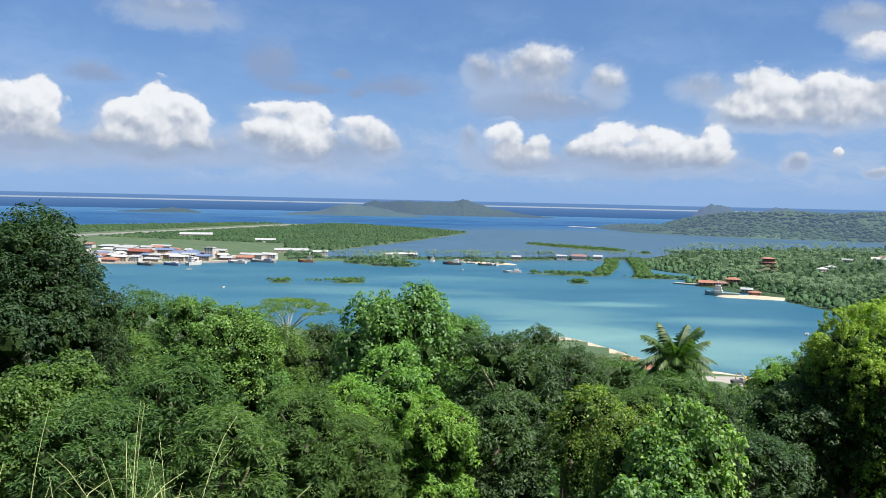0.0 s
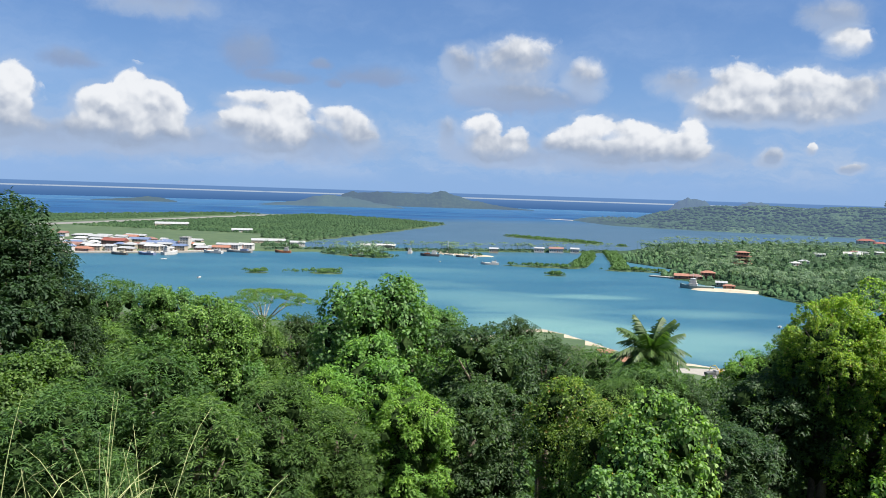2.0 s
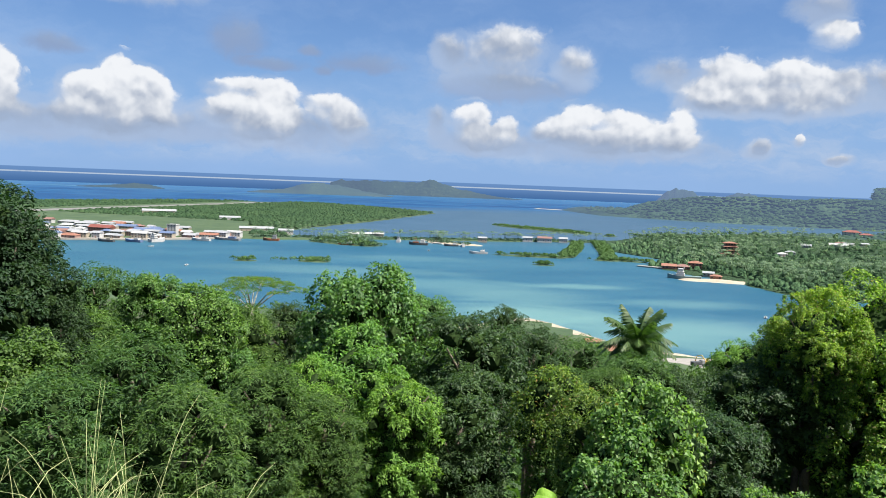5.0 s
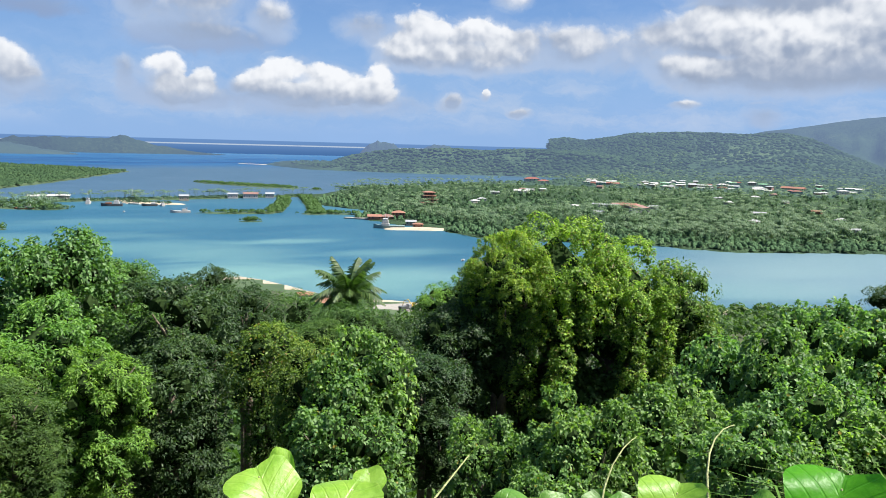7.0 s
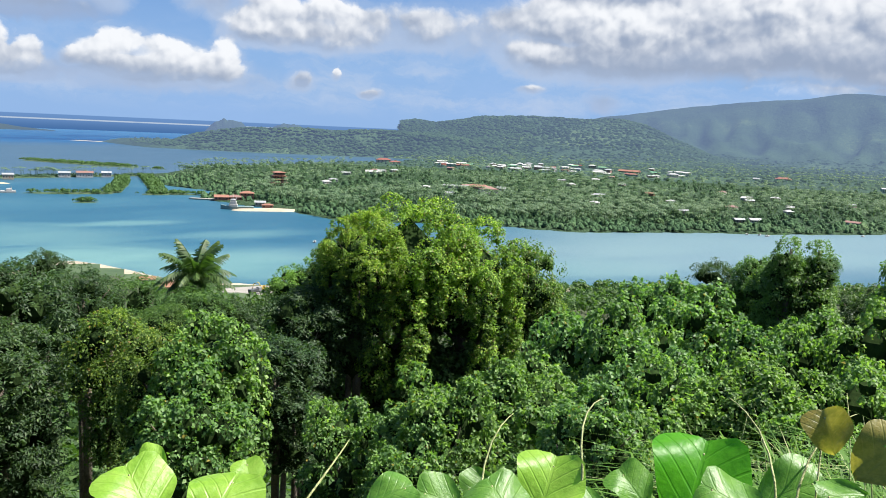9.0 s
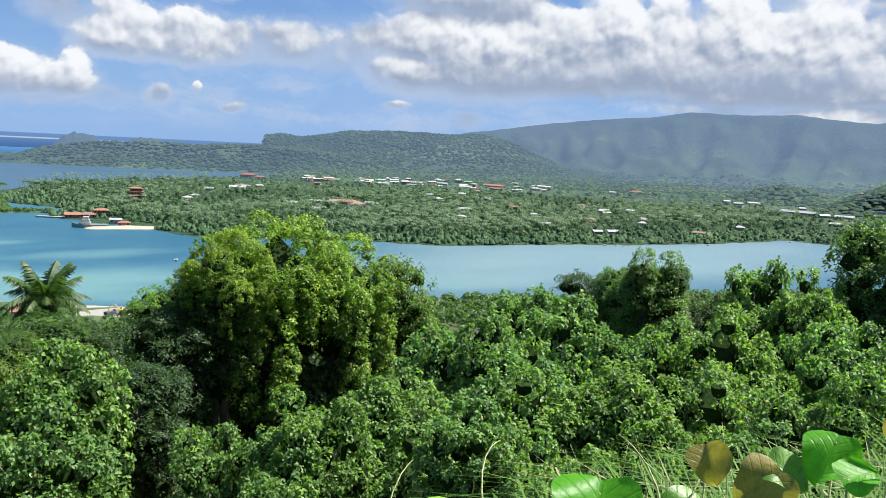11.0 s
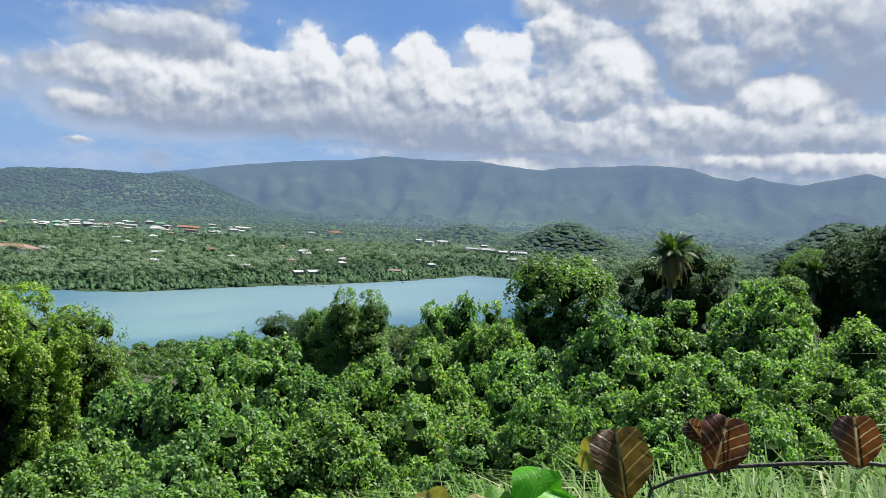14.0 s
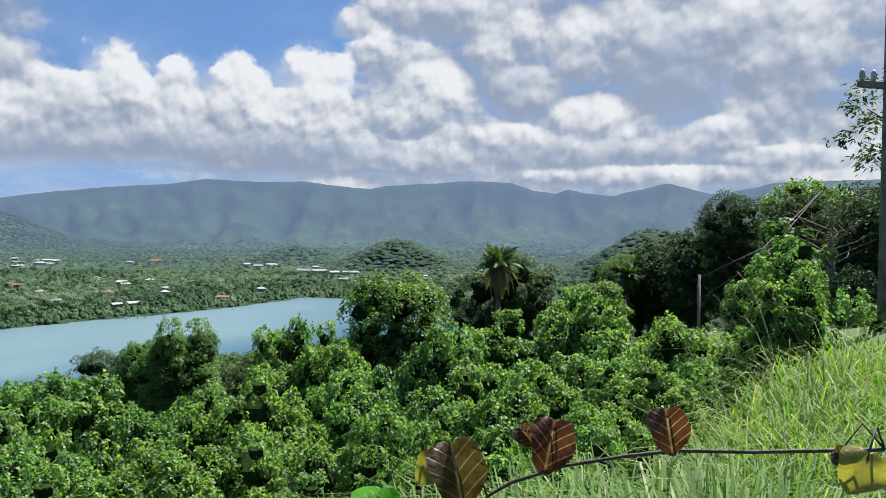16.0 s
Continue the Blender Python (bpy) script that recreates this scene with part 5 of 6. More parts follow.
for az_, el_, d_, r_, kind_ in TREES_WEST + TREES_MIDDLE + TREES_EAST + TREES_RIDGE:
    turn += 1
    if kind_ == "shrub":
        el_ += math.degrees(0.35 * r_ / d_ * math.sin(turn * 2.9))
    place_tree(kind_, az_, el_, d_, r_, turn)
    # lower growth at the foot of each tree, down to the ground
    low, k = el_, 0
    while k < (2 if d_ < 42 else 1):
        k += 1
        low -= math.degrees(r_ * 1.05 / d_)
        z = 80 + d_ * 0.93 * math.tan(radians(low))
        x, y, _ = polar(az_, d_ * 0.93)
        if low < -22 or z < slope_z(x, y) + 1.0:
            break
        turn += 1
        below = {"tower": "vine", "stub": "shrub", "flat": "feather", "bigvine": "broad"}.get(kind_, kind_)
        step_out = 0.93 - 0.05 * k if below == "shrub" else 1.0
        place_tree(below, az_ + math.degrees(r_ * 0.35 / d_) * math.sin(turn * 1.7), low, d_ * step_out, r_ * (0.95 if below == "shrub" else 0.85), turn)

# undergrowth below the crowns, and the wood further down the slope
fill = random.Random(21)
for k in range(22):
    az_ = fill.uniform(-34, 112)
    d_ = fill.uniform(14, 70) if k < 12 else 80 / math.tan(radians(fill.uniform(13, 30)))
    x, y, _ = polar(az_, d_)
    if downhill(x, y) < 9 or downhill(x, y) > 375:
        continue
    r_ = fill.uniform(2.2, 4.5)
    top = slope_z(x, y) + r_ * 1.7
    turn += 1
    place_tree(fill.choice(("shrub", "shrub", "feather", "dark", "broad", "vine")), az_, math.degrees(math.atan2(top - 80, d_)), d_, r_, turn)


def frond_mesh(name, mat, length, droop, seed):
    """One palm frond: a bent midrib with two rows of narrow leaflets."""
    g = random.Random(seed)
    vs, fs = [], []
    n = 36
    pt = lambda q: Vector((length * q * (1 - 0.18 * q * droop), 0, length * (0.42 * q - droop * 0.75 * q * q)))
    ribs, rf = tube([pt(i / 8) for i in range(9)], [0.045 * (1 - 0.85 * i / 8) for i in range(9)], 4)
    vs += ribs
    fs += rf
    for i in range(n):
        q = 0.12 + 0.88 * i / n
        p, dirn = pt(q), (pt(min(1, q + 0.02)) - pt(q - 0.02)).normalized()
        L = length * 0.27 * math.sin(math.pi * (0.18 + 0.74 * q)) * g.uniform(0.7, 1.12)
        for s in (-1, 1):
            out = (Vector((0, s, 0)) * 1.0 + dirn * 0.42 + Vector((g.gauss(0, 0.12), 0, -0.55 - 0.5 * droop * q + g.gauss(0, 0.2)))).normalized()
            wdt = dirn * 0.075 * length / 3
            k = len(vs)
            vs += [p - wdt * 0.4, p + wdt, p + out * L * 0.6 + wdt * 0.6, p + out * L + Vector((0, 0, -0.12 * L)), p + out * L * 0.6 - wdt * 0.6]
            fs += [(k, k + 1, k + 2, k + 4), (k + 4, k + 2, k + 3)]
    return mesh_of(name, vs, fs, [mat])


def place_palm(az, el, d, radius, kind, seed):
    name, label, cat = WORDS[kind]
    x, y, _ = polar(az, d)
    root = thing(name, pose(x, y, 80 + d * math.tan(radians(el))), label, cat, "palms")
    ground = slope_z(x, y) - (80 + d * math.tan(radians(el)))
    part("trunk", tube_mesh("trunk", [(0.5, 0.2, ground - 1), (0.3, 0.1, ground * 0.5), (0, 0, -0.2)], [0.24, 0.15, 0.11], BARK, 8), root)
    L = radius * 1.25
    meshes = [frond_mesh("frond", LEAF_PALM, L, q, seed + i) for i, q in enumerate((0.5, 0.9, 1.3, 1.8))]
    dry = frond_mesh("frond", LEAF_DRY, L * 0.9, 1.8, seed)
    g = random.Random(seed)
    n = 44
    for i in range(n):
        q = i / n
        me = meshes[min(3, int(q * 4))] if not (kind == "old" and q > 0.45) else dry
        part("frond", me, root, at=pose(0, 0, 0.25 - 0.35 * q, 0, -52 + 92 * q + g.uniform(-9, 9), i * 137.5 + g.uniform(-12, 12)))
    return root


for i, (az_, el_, d_, r_, kind_) in enumerate(PALMS):
    place_palm(az_, el_, d_, r_, kind_, 40 + i)
# ---- buildings ----
def roof_mesh(kind, w, d, z, rise, over, mat):
    bm = bmesh.new()
    x, y = w / 2 + over, d / 2 + over
    if kind == "flat":
        box(bm, -x, x, -y, y, z, z + 0.35)
        box(bm, -x, x, -y, -y + 0.25, z + 0.35, z + 0.9)
        box(bm, -x, x, y - 0.25, y, z + 0.35, z + 0.9)
        return bm_mesh("roof", bm, mat)
    inset = 0.0 if kind == "gable" else min(x, y)
    lower = [bm.verts.new(p) for p in ((-x, -y, z - 0.15), (x, -y, z - 0.15), (x, y, z - 0.15), (-x, y, z - 0.15))]
    upper = [bm.verts.new(p) for p in ((-x, -y, z), (x, -y, z), (x, y, z), (-x, y, z))]
    a, b = bm.verts.new((-x + inset, 0, z + rise)), bm.verts.new((x - inset - (0.01 if inset >= x else 0), 0, z + rise))
    bm.faces.new(lower[::-1])
    for i in range(4):
        bm.faces.new((lower[i], lower[(i + 1) % 4], upper[(i + 1) % 4], upper[i]))
    bm.faces.new((upper[0], upper[1], b, a))
    bm.faces.new((upper[2], upper[3], a, b))
    bm.faces.new((upper[1], upper[2], b))
    bm.faces.new((upper[3], upper[0], a))
    return bm_mesh("roof", bm, mat)


def building(name, label, x, y, z, turn, w, d, storeys, wall, roof, shape, windows=4, storey=3.0, group="buildings", rise=None):
    """A plain house: walls, roof, door and a row of windows on each storey towards the lagoon (local -y)."""
    root = thing(name, pose(x, y, z, 0, 0, turn), label, "building", group)
    h = storeys * storey
    part("wall", box_mesh("wall", PAINT[wall], -w / 2, w / 2, -d / 2, d / 2, -1.5, h), root)
    part("roof", roof_mesh(shape, w, d, h + 0.004, rise if rise is not None else d * 0.22, 0.6, PAINT[roof]), root, roof + " roof")
    n = max(2, min(windows, int(w / 3)))
    glass = box_mesh("window", GLASS_DARK, -0.7, 0.7, -0.06, 0.04, 0, 1.3)
    for s in range(storeys):
        for i in range(n):
            u = -w / 2 + (i + 0.5) * w / n
            if s == 0 and i == n // 2:
                part("door", box_mesh("door", PAINT["brown"], -0.5, 0.5, -0.08, 0.04, -0.2, 2.05), root, at=pose(u, -d / 2, 0.2))
            else:
                part("window", glass, root, at=pose(u, -d / 2, s * storey + 1.0))
    return root


ROOFS = {"tin": "pale tin", "white": "white", "rose": "faded red", "red": "red", "brown": "brown", "green": "green", "blue": "blue", "orange": "orange"}
for k, (ha, hr, hw, hd, hs, wall, roof, shape) in enumerate(HOUSES):
    x, y, _ = polar(ha, hr)
    building("house", "%s-walled house with a %s roof among palms" % (wall, ROOFS[roof]), x, y, max(0.8, ground_at(x, y)), -ha + random.Random(k).uniform(-35, 35),
             hw, hd, hs, wall, roof, shape, group="houses on the plain")

# harbour town along the quay of the flat island
quay = [(-470, 872), (-405, 898), (-304, 935), (-207, 1008)]


def on_quay(q, back):
    xs = np.interp(q, (0, 0.2, 0.55, 1), [p[0] for p in quay])
    ys = np.interp(q, (0, 0.2, 0.55, 1), [p[1] for p in quay])
    return float(xs) - back * 0.40, float(ys) + back * 0.92


tint = random.Random(12)
for rowk, (back, count, q0, q1) in enumerate(((14, 15, 0.03, 0.68), (44, 13, 0.05, 0.72), (84, 12, 0.05, 0.78), (130, 11, 0.06, 0.66), (190, 9, 0.08, 0.6), (260, 7, 0.1, 0.6), (16, 7, 0.72, 1.0))):
    for i in range(count):
        q = q0 + (q1 - q0) * (i + tint.uniform(0.1, 0.9)) / count
        x, y = on_quay(q, back + tint.uniform(-6, 6))
        big = tint.random() < 0.6
        wall = tint.choice(("white", "cream", "cream", "white", "pink", "white", "grey"))
        roof = tint.choice(("tin", "white", "tin", "rose", "white", "tin", "blue", "tin", "brown"))
        building("warehouse" if big else "harbour_building", "%s %s with a %s roof near the quay" % (wall, "warehouse" if big else "building", ROOFS[roof]),
                 x, y, 2.0, -22 + tint.uniform(-6, 6) + 44 * (q < 0) + 14, tint.uniform(15, 27) if big else tint.uniform(8, 13), tint.uniform(8, 12),
                 tint.choice((1, 2)), wall, roof, tint.choice(("gable", "gable", "hip")), windows=6, group="harbour buildings", storey=2.8)
for q, back, w_, d_, st, wall, roof, shape in ((0.42, 70, 34, 18, 3, "rose", "red", "gable"), (0.60, 60, 46, 18, 2, "grey", "blue", "gable"), (0.70, 40, 14, 12, 5, "white", "white", "flat"),
                                               (0.24, 30, 36, 14, 2, "pink", "rose", "gable"), (0.80, 150, 30, 12, 1, "cream", "tin", "gable"), (0.9, 60, 24, 12, 1, "white", "tin", "gable")):
    x, y = on_quay(q, back)
    building("harbour_building", "%s harbour building with a %s roof" % (wall, ROOFS[roof]), x, y, 2.0, -8, w_ * 0.8, d_ * 0.8, st, wall, roof, shape, windows=8, group="harbour buildings", storey=2.7)
# terminal by the airstrip and sheds on the causeway
for ha, hr, w_, d_, wall, roof in ((-17.0, 1600, 60, 16, "cream", "tin"), (-12.4, 1420, 34, 12, "white", "tin"), (-3.6, 1098, 24, 9, "white", "white"), (-2.4, 1102, 26, 9, "white", "white"),
                                   (8.5, 1146, 14, 8, "white", "tin"), (9.7, 1152, 20, 11, "white", "rose"), (11.0, 1160, 12, 9, "white", "tin"), (5.3, 1100, 12, 8, "cream", "tin"),
                                   (-10.6, 1150, 46, 12, "cream", "tin"), (-8.6, 1120, 20, 10, "white", "tin")):
    x, y, _ = polar(ha, hr)
    building("shed", "long %s shed with a %s roof" % (wall, ROOFS[roof]), x, y, 1.6, -ha, w_, d_, 1, wall, roof, "gable", windows=7, storey=4.5, group="sheds")

# the quay wall
for (x0, y0), (x1, y1) in zip(quay, quay[1:]):
    L = math.hypot(x1 - x0, y1 - y0)
    tagged(new("quay", box_mesh("quay", CONCRETE, 0, L, 0, 14, -3, 1.9, 0.1)), "grey concrete quay along the harbour", "quay", kind="structure").matrix_basis = \
        pose(x0, y0, 0, 0, 0, math.degrees(math.atan2(y1 - y0, x1 - x0)))


def pagoda(x, y, z, turn):
    root = thing("tiered_hotel", pose(x, y, z, 0, 0, turn), "dark red tiered hotel with four hipped roofs", "building")
    for k in range(4):
        w_ = 19 - 2.2 * k
        zz = k * 4.2
        part("wall", box_mesh("wall", PAINT["rose"], -w_ / 2, w_ / 2, -w_ * 0.4, w_ * 0.4, zz - (2 if k == 0 else 0), zz + 3.2), root)
        part("roof", roof_mesh("hip", w_ + 1.5, w_ * 0.8 + 1.5, zz + 3.2, 1.6, 1.2, PAINT["brown"]), root, "brown hipped roof")
        for i in range(4):
            part("window", box_mesh("window", GLASS_DARK, -1.0, 1.0, -0.08, 0.04, 0, 1.6), root, at=pose(-w_ / 2 + (i + 0.5) * w_ / 4, -w_ * 0.4, zz + 1.0))
    return root


x, y, _ = polar(22.15, 1010)
pagoda(x, y, ground_at(x, y), -12)
# waterside sheds and huts by the landing
for ha, hr, w_, d_, st, wall, roof, shape in ((19.2, 852, 14, 10, 1, "brown", "rose", "hip"), (20.0, 862, 14, 10, 2, "brown", "brown", "hip"), (18.3, 850, 14, 10, 1, "brown", "brown", "gable"),
                                              (20.9, 800, 10, 7, 1, "cream", "tin", "gable"), 
                                              (21.4, 775, 10, 6, 1, "brown", "brown", "hip")):
    x, y, _ = polar(ha, hr)
    building("waterside_house", "%s waterside house with a %s roof" % (wall, ROOFS[roof]), x, y, max(1.0, ground_at(x, y)), -ha, w_, d_, st, wall, roof, shape, group="waterside houses")
x, y, _ = polar(17.6, 855)
dock = tagged(new("dock", box_mesh("dock", CONCRETE, -22, 16, -4, 4, -2.5, 1.3, 0.1)), "low grey concrete dock", "dock", kind="structure")
dock.matrix_basis = pose(x, y, 0, 0, 0, -40)

# on the near beach
for ha, hr, w_, d_, wall, roof, shape in ((15.1, 383, 13, 8, "cream", "orange", "hip"), (17.2, 392, 9, 6, "white", "white", "gable"), (13.4, 402, 7, 5, "white", "orange", "gable")):
    x, y, _ = polar(ha, hr)
    building("beach_house", "%s beach house with a %s roof" % (wall, ROOFS[roof]), x, y, slope_z(x, y), -ha + 12, w_, d_, 1, wall, roof, shape, group="beach houses")
x, y, _ = polar(20.1, 384)
yard = tagged(new("yard", disc("yard", rings(0.5, 15, 6), 30.0, lambda u, v, a, r: 0.1 * fbm(u, v, 0.3, 2), [CONCRETE])), "pale gravel yard beside the beach", "yard", kind="structure")
yard.matrix_basis = pose(x, y, slope_z(x, y) + 0.25) @ Matrix.Diagonal((1.6, 0.7, 1, 1))


def wheel(root, x, y, r, w_):
    v, f = tube([(x, y - w_ / 2, r), (x, y + w_ / 2, r)], [r, r], 14)
    part("wheel", mesh_of("wheel", v, f, [STEEL_DARK]), root, "black rubber wheel")


def truck(x, y, z, turn):
    root = thing("truck", pose(x, y, z, 0, 0, turn), "dark parked flatbed truck on the gravel yard", "truck")
    part("chassis", box_mesh("chassis", STEEL_DARK, -3.2, 3.2, -0.9, 0.9, 0.6, 0.9), root)
    part("cab", box_mesh("cab", PAINT["grey"], 1.5, 3.3, -1.05, 1.05, 0.9, 2.7, 0.15), root)
    part("windscreen", box_mesh("windscreen", GLASS_DARK, 3.28, 3.34, -0.9, 0.9, 1.8, 2.5), root)
    part("load_bed", box_mesh("load_bed", STEEL_DARK, -3.3, 1.3, -1.1, 1.1, 0.95, 2.1, 0.05), root)
    for u in (-2.2, 2.3):
        for v in (-0.95, 0.95):
            wheel(root, u, v, 0.5, 0.3)


def excavator(x, y, z, turn):
    root = thing("excavator", pose(x, y, z, 0, 0, turn), "yellow excavator standing on the beach yard", "excavator")
    for v in (-1.1, 1.1):
        part("track", box_mesh("track", STEEL_DARK, -1.9, 1.9, v - 0.3, v + 0.3, 0, 0.85, 0.3), root)
    part("body", box_mesh("body", PAINT["yellow"], -1.7, 1.3, -1.2, 1.2, 0.95, 2.1, 0.12), root)
    part("cab", box_mesh("cab", PAINT["yellow"], 0.2, 1.3, -1.15, -0.1, 2.1, 3.2, 0.08), root)
    part("boom", tube_mesh("boom", [(1.2, 0.3, 1.8), (3.2, 0.3, 4.6), (5.2, 0.3, 4.0)], [0.28, 0.24, 0.18], PAINT["yellow"], 6), root)
    part("arm", tube_mesh("arm", [(5.2, 0.3, 4.0), (5.9, 0.3, 1.6)], [0.17, 0.14], PAINT["yellow"], 6), root)
    part("bucket", box_mesh("bucket", RUST, 5.5, 6.3, -0.2, 0.8, 0.7, 1.6, 0.15), root)


x, y, _ = polar(20.6, 377)
truck(x, y, slope_z(x, y) + 0.4, 20)
x, y, _ = polar(21.3, 381)
excavator(x, y, slope_z(x, y) + 0.4, 150)


# ---- ships and boats ----
def hull_mesh(length, beam, depth, sheer, mat, draft=0.8):
    """A hull lofted from sections: pointed bow at +x, flat stern, rising sheer."""
    bm = bmesh.new()
    rows = []
    n = 12
    for i in range(n + 1):
        q = i / n
        x = -length / 2 + length * q
        full = (1 - max(0.0, (q - 0.62) / 0.38) ** 2.0) * (0.86 + 0.14 * min(1, q * 5))
        top = depth + sheer * (max(0, q - 0.5) * 2) ** 2 + sheer * 0.25 * (1 - q) ** 2
        b = max(0.03, beam / 2 * full)
        rake = 0.09 * length * max(0, (q - 0.8) / 0.2)
        rows.append([bm.verts.new(p) for p in ((x - rake, 0, -draft), (x - rake, b * 0.72, -draft * 0.6), (x, b, 0.2), (x, b * 1.04, top), (x, b * 0.95, top - 0.02), (x, 0, top - 0.35),
                                               (x, -b * 0.95, top - 0.02), (x, -b * 1.04, top), (x, -b, 0.2), (x - rake, -b * 0.72, -draft * 0.6))])
    for i in range(n):
        for k in range(10):
            a, b2 = rows[i], rows[i + 1]
            bm.faces.new((a[k], a[(k + 1) % 10], b2[(k + 1) % 10], b2[k]))
    bm.faces.new(rows[0][::-1])
    bm.faces.new(rows[-1])
    bmesh.ops.recalc_face_normals(bm, faces=bm.faces)
    return bm_mesh("hull", bm, mat)


def ship(name, label, ha, hr, turn, length, beam, depth, hull, house, stern=True, mast=8.0, decks=2, crane=False):
    x, y, _ = polar(ha, hr)
    root = thing(name, pose(x, y, 0.05, 0, 0, turn), label, "ship", "vessels in the harbour")
    part("hull", hull_mesh(length, beam, depth, depth * 0.6, hull), root)
    c = -length * 0.22 if stern else length * 0.12
    z = depth - 0.2
    for k in range(decks):
        L = length * (0.26 - 0.05 * k)
        B = beam * (0.42 - 0.05 * k)
        part("deckhouse", box_mesh("deckhouse", house, c - L / 2, c + L / 2, -B, B, z, z + 2.3, 0.12), root)
        for u in range(4):
            part("window", box_mesh("window", GLASS_DARK, -0.4, 0.4, -0.05, 0.03, 0, 0.7), root, at=pose(c - L / 2 + (u + 0.5) * L / 4, -B, z + 1.1))
        z += 2.3
    part("mast", tube_mesh("mast", [(c, 0, z - 0.2), (c, 0, z + mast)], [0.16, 0.06], PAINT["white"], 6), root)
    part("spar", tube_mesh("spar", [(c, -1.6, z + mast * 0.55), (c, 1.6, z + mast * 0.55)], [0.06, 0.06], PAINT["white"], 5), root)
    part("funnel", tube_mesh("funnel", [(c - length * 0.09, 0, z - 0.6), (c - length * 0.10, 0, z + 1.6)], [0.6, 0.5], PAINT["grey"], 10), root)
    if crane:
        f = length * 0.12
        part("crane", tube_mesh("crane", [(f, 0, depth - 0.3), (f, 0, depth + 5), (f + length * 0.2, 0, depth + 6.5)], [0.3, 0.26, 0.14], RUST, 6), root)
        part("cargo", box_mesh("cargo", RUST, f - 3, f + 4, -beam * 0.3, beam * 0.3, depth - 0.4, depth + 1.6, 0.1), root)
    return root


ship("landing_ship", "grey-green landing ship moored at the sand spur", 19.35, 768, 158, 30, 8.5, 2.6, HULL_GREEN, PAINT["white"], stern=False, decks=3, mast=5, crane=True)
ship("trawler", "dark-hulled trawler with white wheelhouse", 0.75, 1012, 170, 24, 6.5, 2.4, STEEL_DARK, PAINT["white"], decks=2, mast=7, crane=True)
ship("trawler", "white fishing boat moored off the causeway", -0.65, 1046, 80, 14, 5, 2.2, PAINT["white"], PAINT["white"], decks=2, mast=9)
ship("trawler", "small dark fishing boat beside the sandy point", 3.1, 1012, 175, 18, 5, 1.9, STEEL_DARK, PAINT["white"], decks=1, mast=6)
ship("trawler", "small white fishing boat beside the sandy point", 3.9, 1010, 100, 12, 4, 1.9, PAINT["white"], PAINT["white"], decks=1, mast=7)
ship("ferry", "long white ferry lying off the mole", 5.05, 918, 176, 21, 5, 2.0, PAINT["white"], PAINT["white"], decks=1, mast=3)
ship("trawler", "rusty grey ship at the island's shore", -9.6, 1012, 175, 20, 6, 2.4, RUST, PAINT["grey"], decks=2, mast=6)
ship("trawler", "white ship with masts at the town quay", -17.1, 965, 60, 22, 7, 3.2, PAINT["white"], PAINT["white"], decks=3, mast=8)
ship("trawler", "blue and white ship at the town quay", -18.6, 962, 160, 22, 6, 2.4, PAINT["blue"], PAINT["white"], decks=1, mast=7)
ship("trawler", "dark ship at the town quay", -20.3, 964, 165, 20, 5, 2.2, STEEL_DARK, PAINT["cream"], decks=1, mast=7)
ship("trawler", "grey ship lying along the quay", -12.6, 1008, 165, 34, 6, 2.2, PAINT["grey"], PAINT["blue"], decks=1, mast=6)
ship("trawler", "white ship lying along the quay", -14.3, 992, 165, 24, 6, 2.4, PAINT["white"], PAINT["tin"], decks=1, mast=6)
ship("work_boat", "small rusty boat beside the green spit", -4.4, 975, 170, 20, 5, 1.4, RUST, PAINT["grey"], decks=1, mast=3)


def yacht(ha, hr, turn, length, mast):
    x, y, _ = polar(ha, hr)
    root = thing("sailing_boat", pose(x, y, 0.05, 0, 0, turn), "white sailing boat at anchor with bare mast", "boat", "vessels in the harbour")
    part("hull", hull_mesh(length, length * 0.3, 1.2, 0.5, PAINT["white"]), root)
    part("cabin", box_mesh("cabin", PAINT["white"], -1.5, 2, -0.9, 0.9, 1.0, 1.8, 0.15), root)
    part("mast", tube_mesh("mast", [(0.8, 0, 0.8), (0.8, 0, mast)], [0.16, 0.1], PAINT["white"], 6), root)
    part("boom", tube_mesh("boom", [(0.8, 0, 2.4), (-length * 0.4, 0, 2.5)], [0.12, 0.09], PAINT["white"], 6), root)


yacht(2.1, 1035, 160, 13, 20)
for ha, hr, turn_ in ((55.4, 772, 20), (55.9, 768, 5), (54.6, 770, 40), (66.6, 955, 0), (-17.5, 905, 30), (-15.2, 725, 80), (1.5, 930, 80), (24.7, 560, 60), (61.5, 840, 10)):
    x, y, _ = polar(ha, hr)
    root = thing("motor_boat", pose(x, y, 0.02, 0, 0, turn_), "small white open motor boat on the lagoon", "boat", "small boats")
    part("hull", hull_mesh(6.5, 2.0, 0.7, 0.3, PAINT["white"], 0.3), root)
    part("console", box_mesh("console", PAINT["white"], -0.6, 0.3, -0.4, 0.4, 0.3, 1.3, 0.1), root)
    part("outboard", box_mesh("outboard", STEEL_DARK, -3.5, -3.1, -0.25, 0.25, 0.1, 1.1, 0.08), root)
